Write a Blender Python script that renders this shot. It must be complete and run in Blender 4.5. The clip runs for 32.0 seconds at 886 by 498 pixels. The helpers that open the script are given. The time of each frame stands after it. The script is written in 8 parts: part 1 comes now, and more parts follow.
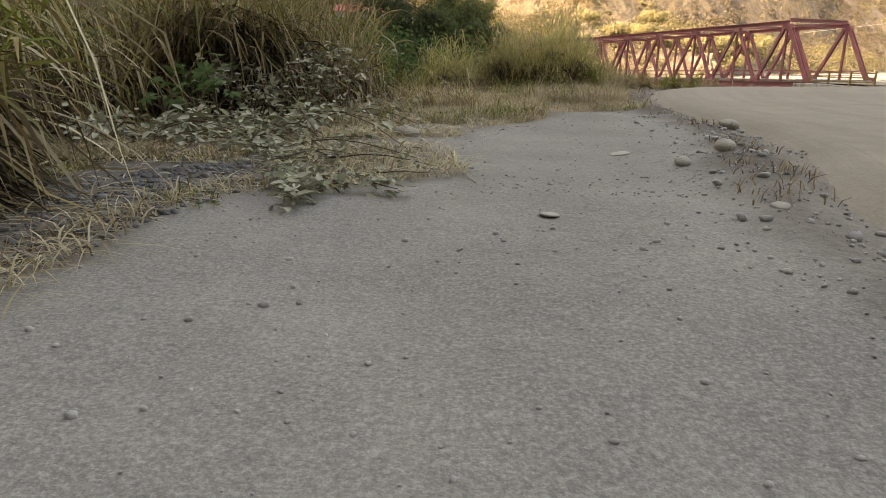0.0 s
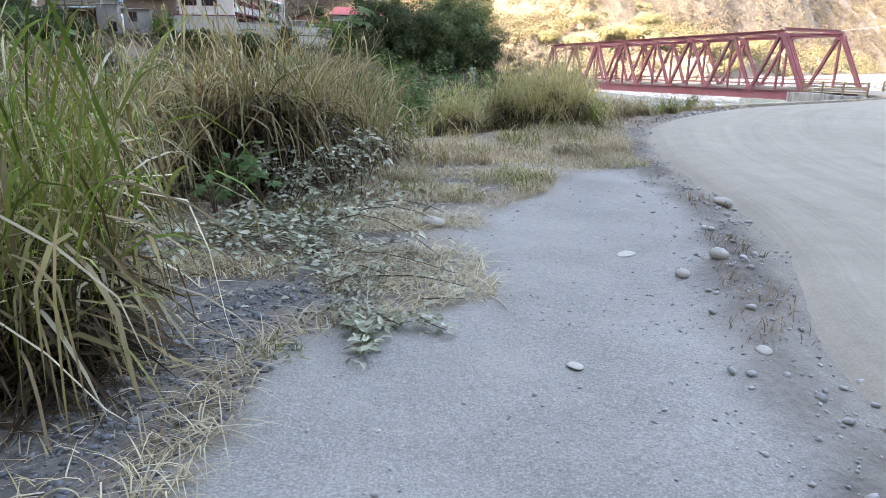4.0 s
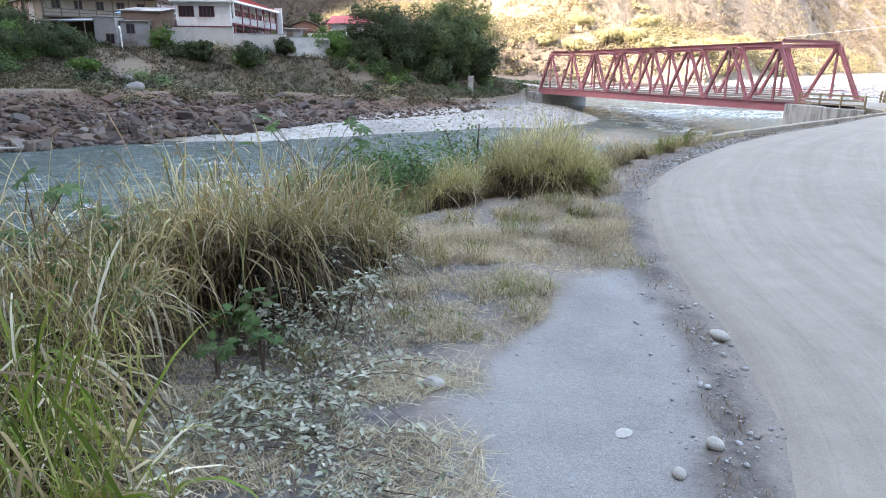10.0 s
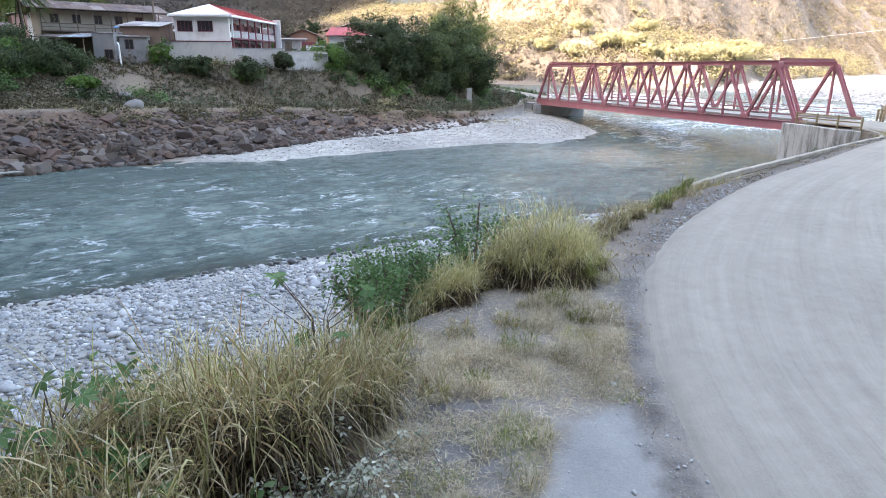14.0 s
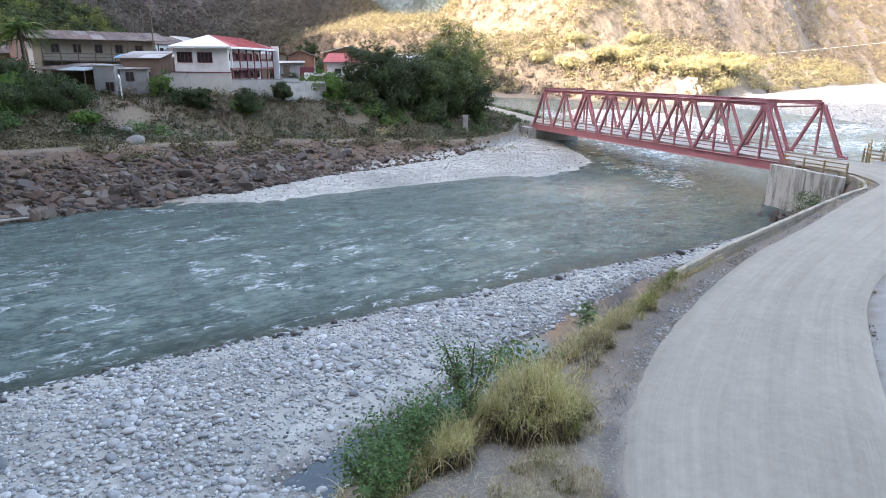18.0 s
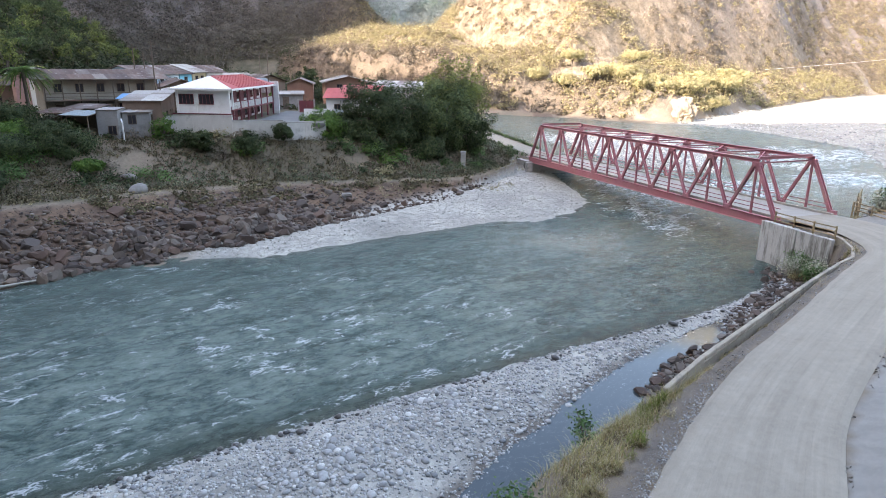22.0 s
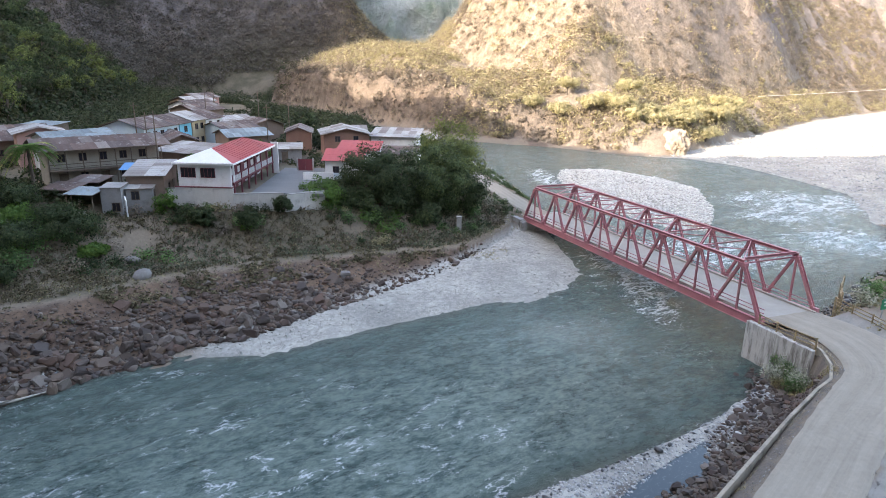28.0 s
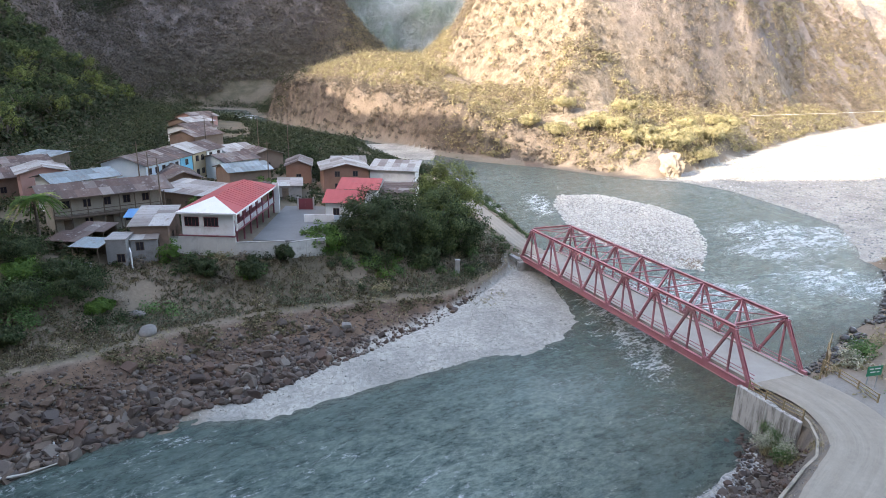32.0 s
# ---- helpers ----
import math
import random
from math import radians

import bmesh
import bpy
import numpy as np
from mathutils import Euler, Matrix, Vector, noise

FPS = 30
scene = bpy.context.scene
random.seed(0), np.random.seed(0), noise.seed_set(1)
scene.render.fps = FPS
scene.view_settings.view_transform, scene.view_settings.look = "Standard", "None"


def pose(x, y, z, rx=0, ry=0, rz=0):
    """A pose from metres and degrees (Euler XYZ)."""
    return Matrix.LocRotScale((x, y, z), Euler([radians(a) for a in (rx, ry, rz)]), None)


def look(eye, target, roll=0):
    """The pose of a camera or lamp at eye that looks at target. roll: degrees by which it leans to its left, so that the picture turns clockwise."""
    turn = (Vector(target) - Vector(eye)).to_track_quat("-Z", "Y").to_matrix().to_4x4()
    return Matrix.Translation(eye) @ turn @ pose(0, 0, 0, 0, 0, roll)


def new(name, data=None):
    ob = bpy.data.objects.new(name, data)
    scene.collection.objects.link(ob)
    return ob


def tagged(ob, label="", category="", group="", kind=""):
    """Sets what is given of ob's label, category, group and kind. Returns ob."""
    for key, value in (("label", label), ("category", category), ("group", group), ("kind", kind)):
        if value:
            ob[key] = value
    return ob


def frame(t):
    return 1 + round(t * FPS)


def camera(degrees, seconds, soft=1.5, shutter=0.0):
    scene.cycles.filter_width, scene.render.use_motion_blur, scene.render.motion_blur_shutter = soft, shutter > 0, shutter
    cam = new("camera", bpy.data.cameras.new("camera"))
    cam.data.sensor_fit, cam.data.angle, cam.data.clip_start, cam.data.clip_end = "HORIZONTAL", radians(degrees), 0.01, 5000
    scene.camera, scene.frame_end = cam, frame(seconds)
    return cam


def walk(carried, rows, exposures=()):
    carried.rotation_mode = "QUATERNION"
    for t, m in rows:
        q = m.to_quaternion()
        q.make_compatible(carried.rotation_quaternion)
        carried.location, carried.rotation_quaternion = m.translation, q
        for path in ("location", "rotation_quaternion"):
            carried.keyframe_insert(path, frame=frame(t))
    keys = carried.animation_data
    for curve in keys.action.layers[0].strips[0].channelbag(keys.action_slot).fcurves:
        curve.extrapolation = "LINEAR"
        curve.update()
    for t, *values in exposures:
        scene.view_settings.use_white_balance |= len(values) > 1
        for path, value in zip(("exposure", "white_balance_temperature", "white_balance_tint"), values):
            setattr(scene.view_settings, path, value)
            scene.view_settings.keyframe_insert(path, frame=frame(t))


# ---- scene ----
cam = camera(70.21, 32.0, soft=0.85)
# seconds, place, then yaw to the left, pitch and roll in degrees
PATH = [
    (0, 0.21, 0.38, 0.49, 0.51, -16.43, 0.83), (0.5, 0.14, 0.28, 0.95, 0.26, -16.53, 0.90),
    (1, 0.09, 0.17, 1.13, 0.23, -16.60, 0.97), (1.5, 0.05, 0.08, 1.16, 0.22, -16.63, 1.01),
    (2, 0.02, 0.01, 1.19, 0.20, -16.62, 1.04), (2.5, -0.00, -0.03, 1.21, 0.18, -16.58, 1.06),
    (3, -0.01, -0.03, 1.22, 0.17, -16.55, 1.07), (3.5, -0.01, -0.01, 1.23, 0.13, -16.56, 1.09),
    (5.5, -0.08, 0.38, 1.30, 0.03, -16.56, 1.16), (6, -0.11, 0.37, 1.35, 0.04, -16.56, 1.12),
    (6.5, -0.12, 0.35, 1.44, 0.04, -16.52, 1.07), (7, -0.13, 0.34, 1.55, 0.03, -16.48, 1.00),
    (7.5, -0.13, 0.33, 1.68, 0.04, -16.49, 0.93), (8, -0.12, 0.33, 1.83, 0.06, -16.53, 0.87),
    (8.5, -0.09, 0.33, 1.98, 0.07, -16.57, 0.82), (9, -0.07, 0.34, 2.15, 0.06, -16.59, 0.79),
    (9.5, -0.05, 0.36, 2.32, 0.04, -16.61, 0.78), (10, -0.04, 0.39, 2.50, 0.01, -16.62, 0.77),
    (10.5, -0.03, 0.43, 2.69, -0.01, -16.64, 0.75), (11, -0.03, 0.48, 2.87, -0.02, -16.68, 0.72),
    (11.5, -0.00, 0.53, 3.05, -0.02, -16.70, 0.69), (12, 0.02, 0.58, 3.23, -0.03, -16.72, 0.69),
    (12.5, 0.02, 0.61, 3.45, -0.04, -16.73, 0.69), (13, -0.00, 0.65, 3.71, -0.06, -16.73, 0.68),
    (13.5, -0.05, 0.68, 3.99, -0.09, -16.71, 0.65), (14, -0.11, 0.72, 4.29, -0.12, -16.69, 0.61),
    (14.5, -0.16, 0.75, 4.62, -0.15, -16.67, 0.58), (16.5, -0.10, 0.49, 6.35, -0.34, -16.64, 0.67),
    (17, -0.13, 0.48, 6.85, -0.39, -16.61, 0.68), (17.5, -0.16, 0.50, 7.35, -0.44, -16.58, 0.67),
    (18, -0.19, 0.53, 7.87, -0.48, -16.55, 0.67), (18.5, -0.21, 0.57, 8.43, -0.51, -16.52, 0.67),
    (19, -0.22, 0.60, 9.01, -0.55, -16.49, 0.67), (19.5, -0.22, 0.63, 9.62, -0.57, -16.46, 0.67),
    (20, -0.23, 0.66, 10.25, -0.60, -16.44, 0.68), (20.5, -0.26, 0.70, 10.90, -0.64, -16.44, 0.70),
    (21, -0.31, 0.74, 11.58, -0.68, -16.46, 0.73), (21.5, -0.36, 0.79, 12.28, -0.73, -16.47, 0.76),
    (22, -0.40, 0.85, 13.00, -0.76, -16.49, 0.78), (22.5, -0.44, 0.93, 13.74, -0.79, -16.52, 0.81),
    (23, -0.49, 1.01, 14.52, -0.83, -16.55, 0.85), (23.5, -0.54, 1.09, 15.33, -0.88, -16.59, 0.89),
    (24, -0.60, 1.18, 16.16, -0.94, -16.63, 0.93), (24.5, -0.66, 1.28, 17.00, -1.01, -16.67, 0.97),
    (25, -0.72, 1.38, 17.84, -1.08, -16.71, 1.01), (25.5, -0.76, 1.48, 18.67, -1.15, -16.73, 1.05),
    (27.5, -0.60, 1.67, 22.08, -1.16, -16.75, 1.08), (28, -0.65, 1.72, 22.93, -1.20, -16.74, 1.14),
    (28.5, -0.73, 1.77, 23.78, -1.26, -16.75, 1.19), (29, -0.84, 1.82, 24.63, -1.34, -16.76, 1.25),
    (29.5, -0.96, 1.85, 25.47, -1.41, -16.77, 1.31), (30, -1.08, 1.89, 26.32, -1.48, -16.79, 1.35),
    (30.5, -1.19, 1.95, 27.17, -1.53, -16.80, 1.39), (31, -1.26, 2.00, 28.04, -1.58, -16.83, 1.43),
    (31.5, -1.30, 2.05, 28.96, -1.63, -16.87, 1.48), (32, -1.32, 2.07, 29.91, -1.67, -16.91, 1.53),
]


def heading(x, y, z, yaw, pitch, roll):
    a, b = radians(yaw), radians(pitch)
    way = Vector((-math.sin(a) * math.cos(b), math.cos(a) * math.cos(b), math.sin(b)))
    return look((x, y, z), Vector((x, y, z)) + way, roll)


walk(cam, [(t, heading(*row)) for t, *row in PATH],
     exposures=[(0.0, 2.66, 13500, 17), (0.5, 3.06, 10800, 16), (1.1, 3.42, 8500, 15), (9.0, 3.55, 7750, 15), (14.0, 3.46, 7550, 15), (20.0, 3.2, 7750, 15), (32.0, 2.86, 7500, 14)])

# ---- daylight: low sun from behind a ridge, clear sky ----
SUN_WAY = Vector((-0.72, -0.55, 0.44)).normalized()
world = bpy.data.worlds.new("sky")
scene.world = world
world.use_nodes = True
sky = world.node_tree.nodes.new("ShaderNodeTexSky")
sky.sky_type, sky.sun_disc = "NISHITA", False
sky.sun_elevation = math.asin(SUN_WAY.z)
sky.sun_rotation = math.atan2(SUN_WAY.x, SUN_WAY.y)
sky.dust_density = 2.0
back = world.node_tree.nodes["Background"]
back.inputs["Strength"].default_value = 0.15
world.node_tree.links.new(sky.outputs["Color"], back.inputs["Color"])
sun = new("sun", bpy.data.lights.new("sun", "SUN"))
sun.data.energy, sun.data.angle, sun.data.color = 1.98, radians(0.5), (1.0, 0.945, 0.87)
sun.matrix_world = look(SUN_WAY * 50, (0, 0, 0))

# ---- materials ----
def nodes_of(name):
    m = bpy.data.materials.new(name)
    m.use_nodes = True
    nt = m.node_tree
    return m, nt, nt.nodes["Principled BSDF"]


def link(nt, a, b):
    nt.links.new(a, b)


def coords(nt, kind="Object"):
    if kind == "World":
        return nt.nodes.new("ShaderNodeNewGeometry").outputs["Position"]
    return nt.nodes.new("ShaderNodeTexCoord").outputs[kind]


def noise_tex(nt, at, scale, detail=6.0, rough=0.6, stretch=None):
    n = nt.nodes.new("ShaderNodeTexNoise")
    n.inputs["Scale"].default_value, n.inputs["Detail"].default_value, n.inputs["Roughness"].default_value = scale, detail, rough
    if stretch:
        mp = nt.nodes.new("ShaderNodeMapping")
        mp.inputs["Scale"].default_value = stretch
        link(nt, at, mp.inputs["Vector"])
        at = mp.outputs["Vector"]
    link(nt, at, n.inputs["Vector"])
    return n.outputs["Fac"]


def ramp(nt, fac, stops):
    r = nt.nodes.new("ShaderNodeValToRGB")
    els = r.color_ramp.elements
    while len(els) < len(stops):
        els.new(0.5)
    for e, (p, c) in zip(els, stops):
        e.position, e.color = p, (*c, 1.0) if len(c) == 3 else c
    link(nt, fac, r.inputs["Fac"])
    return r.outputs["Color"]


def mix(nt, fac, a, b, how="MIX"):
    m = nt.nodes.new("ShaderNodeMix")
    m.data_type, m.blend_type = "RGBA", how
    for sock, v in ((m.inputs[0], fac), (m.inputs[6], a), (m.inputs[7], b)):
        if hasattr(v, "default_value"):
            link(nt, v, sock)
        elif isinstance(v, (int, float)):
            sock.default_value = v
        else:
            sock.default_value = (*v, 1.0)
    return m.outputs[2]


def bump(nt, bsdf, height, strength=0.5, distance=0.02):
    b = nt.nodes.new("ShaderNodeBump")
    b.inputs["Strength"].default_value, b.inputs["Distance"].default_value = strength, distance
    link(nt, height, b.inputs["Height"])
    link(nt, b.outputs["Normal"], bsdf.inputs["Normal"])


def attribute(nt, name):
    a = nt.nodes.new("ShaderNodeAttribute")
    a.attribute_name = name
    return a.outputs["Fac"]


def rough_surface(name, dark, light, scale=3.0, rough=0.9, relief=0.4, depth=0.02, fine=25.0, metal=0.0, stain=None, vary=0.0, kind="Object"):
    """A weathered surface: two scales of tone, an optional stain colour, grain as relief."""
    m, nt, b = nodes_of(name)
    at = coords(nt, kind)
    big, small = noise_tex(nt, at, scale), noise_tex(nt, at, fine, 4.0, 0.7)
    col = mix(nt, 0.5, ramp(nt, big, [(0.3, dark), (0.7, light)]), ramp(nt, small, [(0.3, dark), (0.7, light)]))
    if stain:
        col = mix(nt, ramp(nt, noise_tex(nt, at, scale * 0.45, 8.0, 0.7), [(0.52, (0, 0, 0)), (0.66, (1, 1, 1))]), col, stain)
    if vary:
        info = nt.nodes.new("ShaderNodeObjectInfo")
        col = mix(nt, 1.0, col, ramp(nt, info.outputs["Random"], [(0.0, (1 - vary,) * 3), (1.0, (1 + vary * 0.5,) * 3)]), "MULTIPLY")
    link(nt, col, b.inputs["Base Color"])
    b.inputs["Roughness"].default_value, b.inputs["Metallic"].default_value = rough, metal
    bump(nt, b, small, relief, depth)
    return m


def leafy(name, tones, rough=0.65, through_light=0.38):
    """Leaves or blades: a tone for each island, light shining through."""
    m, nt, b = nodes_of(name)
    geo = nt.nodes.new("ShaderNodeNewGeometry")
    n = len(tones) - 1
    col = ramp(nt, geo.outputs["Random Per Island"], [(i / n, c) for i, c in enumerate(tones)])
    patch = noise_tex(nt, coords(nt, "World"), 0.35, 3.0)
    col = mix(nt, 1.0, col, ramp(nt, patch, [(0.3, (0.65, 0.65, 0.6)), (0.7, (1.2, 1.2, 1.1))]), "MULTIPLY")
    link(nt, col, b.inputs["Base Color"])
    b.inputs["Roughness"].default_value = rough
    b.inputs["Specular IOR Level"].default_value = 0.25
    tr = nt.nodes.new("ShaderNodeBsdfTranslucent")
    link(nt, col, tr.inputs["Color"])
    ms = nt.nodes.new("ShaderNodeMixShader")
    ms.inputs[0].default_value = through_light
    link(nt, b.outputs["BSDF"], ms.inputs[1])
    link(nt, tr.outputs["BSDF"], ms.inputs[2])
    link(nt, ms.outputs["Shader"], nt.nodes["Material Output"].inputs["Surface"])
    return m


def make_ground():
    m, nt, b = nodes_of("ground")
    at = coords(nt, "World")
    n1, n2, n3, n4 = noise_tex(nt, at, 0.25, 6), noise_tex(nt, at, 2.5, 6), noise_tex(nt, at, 22, 5, 0.7), noise_tex(nt, at, 0.03, 8, 0.65)
    soil = mix(nt, 0.5, ramp(nt, n2, [(0.3, (0.13, 0.1, 0.075)), (0.7, (0.27, 0.21, 0.155))]), ramp(nt, n3, [(0.3, (0.12, 0.096, 0.073)), (0.7, (0.3, 0.24, 0.18))]))
    vor = nt.nodes.new("ShaderNodeTexVoronoi")
    vor.inputs["Scale"].default_value = 3.2
    link(nt, at, vor.inputs["Vector"])
    gravel = mix(nt, 0.65, ramp(nt, vor.outputs["Color"], [(0.1, (0.15, 0.155, 0.155)), (0.9, (0.54, 0.53, 0.5))]), ramp(nt, n3, [(0.25, (0.15, 0.15, 0.148)), (0.75, (0.5, 0.49, 0.46))]))
    pad = mix(nt, 0.5, ramp(nt, noise_tex(nt, at, 1.1, 7, 0.68), [(0.38, (0.135, 0.127, 0.115)), (0.62, (0.33, 0.306, 0.272))]), ramp(nt, n3, [(0.3, (0.18, 0.17, 0.155)), (0.7, (0.345, 0.322, 0.29))]))
    dry = mix(nt, 0.5, ramp(nt, n1, [(0.3, (0.12, 0.095, 0.068)), (0.7, (0.25, 0.205, 0.155))]), ramp(nt, n2, [(0.3, (0.10, 0.085, 0.06)), (0.7, (0.29, 0.245, 0.185))]))
    grit = noise_tex(nt, at, 95, 3, 0.8)
    pad = mix(nt, 0.5, pad, ramp(nt, grit, [(0.34, (0.13, 0.13, 0.125)), (0.5, (0.262, 0.25, 0.228)), (0.68, (0.5, 0.475, 0.43))]))
    mottle = noise_tex(nt, at, 0.33, 10, 0.74)
    dry = mix(nt, 0.6, dry, ramp(nt, mottle, [(0.38, (0.11, 0.088, 0.066)), (0.5, (0.28, 0.23, 0.175)), (0.62, (0.46, 0.395, 0.32))]))
    dry = mix(nt, 0.3, dry, ramp(nt, n4, [(0.3, (0.13, 0.10, 0.078)), (0.7, (0.3, 0.245, 0.19))]))
    green = mix(nt, 0.5, ramp(nt, n1, [(0.35, (0.045, 0.05, 0.03)), (0.65, (0.15, 0.125, 0.085))]), ramp(nt, n2, [(0.3, (0.045, 0.045, 0.028)), (0.7, (0.15, 0.125, 0.085))]))
    rock = mix(nt, 0.5, ramp(nt, noise_tex(nt, at, 0.12, 9, 0.7, (1, 1, 3.0)), [(0.35, (0.11, 0.095, 0.082)), (0.65, (0.42, 0.355, 0.285))]), ramp(nt, n2, [(0.3, (0.15, 0.13, 0.11)), (0.7, (0.38, 0.33, 0.27))]))
    gravel = mix(nt, 1.0, gravel, ramp(nt, noise_tex(nt, at, 0.09, 8, 0.7), [(0.38, (0.74, 0.72, 0.68)), (0.58, (1.16, 1.12, 1.04))]), "MULTIPLY")
    col = soil
    cliff = mix(nt, 0.5, ramp(nt, noise_tex(nt, at, 0.3, 9, 0.7, (1, 1, 0.35)), [(0.3, (0.065, 0.055, 0.046)), (0.7, (0.260, 0.202, 0.156))]), ramp(nt, n2, [(0.3, (0.078, 0.065, 0.055)), (0.7, (0.247, 0.195, 0.153))]))
    bank = mix(nt, 0.5, ramp(nt, n1, [(0.35, (0.05, 0.034, 0.026)), (0.65, (0.2, 0.128, 0.078))]), ramp(nt, n2, [(0.3, (0.055, 0.04, 0.034)), (0.7, (0.17, 0.113, 0.083))]))
    scree = mix(nt, 0.5, ramp(nt, n4, [(0.35, (0.109, 0.098, 0.094)), (0.65, (0.310, 0.247, 0.224))]), ramp(nt, n1, [(0.3, (0.098, 0.090, 0.090)), (0.7, (0.299, 0.255, 0.236))]))
    humus = mix(nt, 0.5, ramp(nt, n2, [(0.35, (0.06, 0.054, 0.05)), (0.65, (0.2, 0.18, 0.162))]), ramp(nt, n3, [(0.35, (0.05, 0.045, 0.042)), (0.65, (0.23, 0.21, 0.19))]))
    edge = mix(nt, 0.5, ramp(nt, n3, [(0.32, (0.04, 0.034, 0.03)), (0.68, (0.2, 0.17, 0.145))]), ramp(nt, noise_tex(nt, at, 7, 6, 0.7), [(0.35, (0.05, 0.042, 0.036)), (0.65, (0.22, 0.19, 0.165))]))
    for tex, name in ((green, "w_green"), (dry, "w_dry"), (rock, "w_rock"), (cliff, "w_cliff"), (scree, "w_scree_shade"), (bank, "w_bank"), (gravel, "w_gravel"), (pad, "w_pad"), (humus, "w_humus"), (edge, "w_edge")):
        col = mix(nt, attribute(nt, name), col, tex)
    link(nt, col, b.inputs["Base Color"])
    b.inputs["Roughness"].default_value = 0.95
    b.inputs["Specular IOR Level"].default_value = 0.2
    both = mix(nt, 0.5, n3, n2)
    fine = nt.nodes.new("ShaderNodeBump")
    fine.inputs["Strength"].default_value, fine.inputs["Distance"].default_value = 0.55, 0.02
    link(nt, n3, fine.inputs["Height"])
    coarse = nt.nodes.new("ShaderNodeBump")
    coarse.inputs["Distance"].default_value = 3.2
    link(nt, attribute(nt, "w_hill"), coarse.inputs["Strength"])
    link(nt, noise_tex(nt, at, 0.22, 9, 0.68), coarse.inputs["Height"])
    link(nt, fine.outputs["Normal"], coarse.inputs["Normal"])
    link(nt, coarse.outputs["Normal"], b.inputs["Normal"])
    return m


def make_water():
    m, nt, b = nodes_of("river_water")
    at = coords(nt, "World")
    mp = nt.nodes.new("ShaderNodeMapping")
    mp.inputs["Rotation"].default_value = (0, 0, radians(-30))
    link(nt, at, mp.inputs["Vector"])
    flow = mp.outputs["Vector"]
    n1 = noise_tex(nt, flow, 0.5, 5, 0.6, (0.6, 1.25, 1))
    n2 = noise_tex(nt, flow, 1.8, 6, 0.7, (0.7, 1.3, 1))
    n3 = noise_tex(nt, flow, 5.5, 5, 0.72, (0.65, 1.3, 1))
    chop = noise_tex(nt, at, 0.05, 4, 0.6)
    sum_ = nt.nodes.new("ShaderNodeMath")
    sum_.operation = "MULTIPLY_ADD"
    sum_.inputs[1].default_value = 0.42
    link(nt, attribute(nt, "w_foam"), sum_.inputs[0])
    half = nt.nodes.new("ShaderNodeMath")
    half.operation = "MULTIPLY"
    half.inputs[1].default_value = 0.95
    lace = ramp(nt, noise_tex(nt, flow, 1.5, 7, 0.66, (0.7, 1.2, 1)), [(0.36, (0, 0, 0)), (0.47, (0.45, 0.45, 0.45)), (0.5, (1, 1, 1)), (0.53, (0.45, 0.45, 0.45)), (0.64, (0, 0, 0))])
    link(nt, mix(nt, 0.5, lace, noise_tex(nt, flow, 5.0, 7, 0.8, (0.6, 1.3, 1))), half.inputs[0])
    link(nt, half.outputs[0], sum_.inputs[2])
    foam = ramp(nt, sum_.outputs[0], [(0.68, (0, 0, 0)), (0.8, (0.42, 0.42, 0.42)), (0.96, (0.95, 0.95, 0.95))])
    shallow = attribute(nt, "w_shallow")
    # wave shading put into the colour: troughs dark, crests light
    deep = mix(nt, 0.5, ramp(nt, chop, [(0.3, (0.038, 0.070, 0.060)), (0.7, (0.068, 0.110, 0.094))]), ramp(nt, mix(nt, 0.6, n1, n2), [(0.4, (0.016, 0.038, 0.033)), (0.6, (0.12, 0.172, 0.146))]))
    bed = ramp(nt, mix(nt, 0.5, n2, n3), [(0.38, (0.035, 0.038, 0.024)), (0.62, (0.17, 0.157, 0.118))])
    # churned silty water, lightened further to paint reflections of sky and lit hill
    stir_sheen = ramp(nt, mix(nt, 0.6, n1, n2), [(0.4, (0.055, 0.1, 0.09)), (0.6, (0.3, 0.375, 0.33))])
    deep = mix(nt, ramp(nt, attribute(nt, "w_stir_sheen"), [(0.0, (0, 0, 0)), (1.0, (0.75, 0.75, 0.75))]), deep, stir_sheen)
    col = mix(nt, shallow, deep, bed)
    col = mix(nt, ramp(nt, attribute(nt, "w_calm"), [(0.85, (0, 0, 0)), (0.95, (1, 1, 1))]), col, (0.035, 0.048, 0.054))
    col = mix(nt, foam, col, (0.72, 0.76, 0.77))
    link(nt, col, b.inputs["Base Color"])
    b.inputs["IOR"].default_value = 1.42
    calm_rough = ramp(nt, attribute(nt, "w_calm"), [(0.2, (0.1, 0.1, 0.1)), (0.9, (0.02, 0.02, 0.02))])
    link(nt, mix(nt, foam, calm_rough, (0.75, 0.75, 0.75)), b.inputs["Roughness"])
    hs = mix(nt, 0.4, mix(nt, 0.6, n1, n2), n3)
    calm = nt.nodes.new("ShaderNodeMath")
    calm.operation = "MULTIPLY_ADD"
    calm.inputs[1].default_value, calm.inputs[2].default_value = -0.94, 0.95
    link(nt, attribute(nt, "w_calm"), calm.inputs[0])
    bp = nt.nodes.new("ShaderNodeBump")
    bp.inputs["Distance"].default_value = 0.7
    link(nt, calm.outputs[0], bp.inputs["Strength"])
    link(nt, hs, bp.inputs["Height"])
    link(nt, bp.outputs["Normal"], b.inputs["Normal"])
    return m


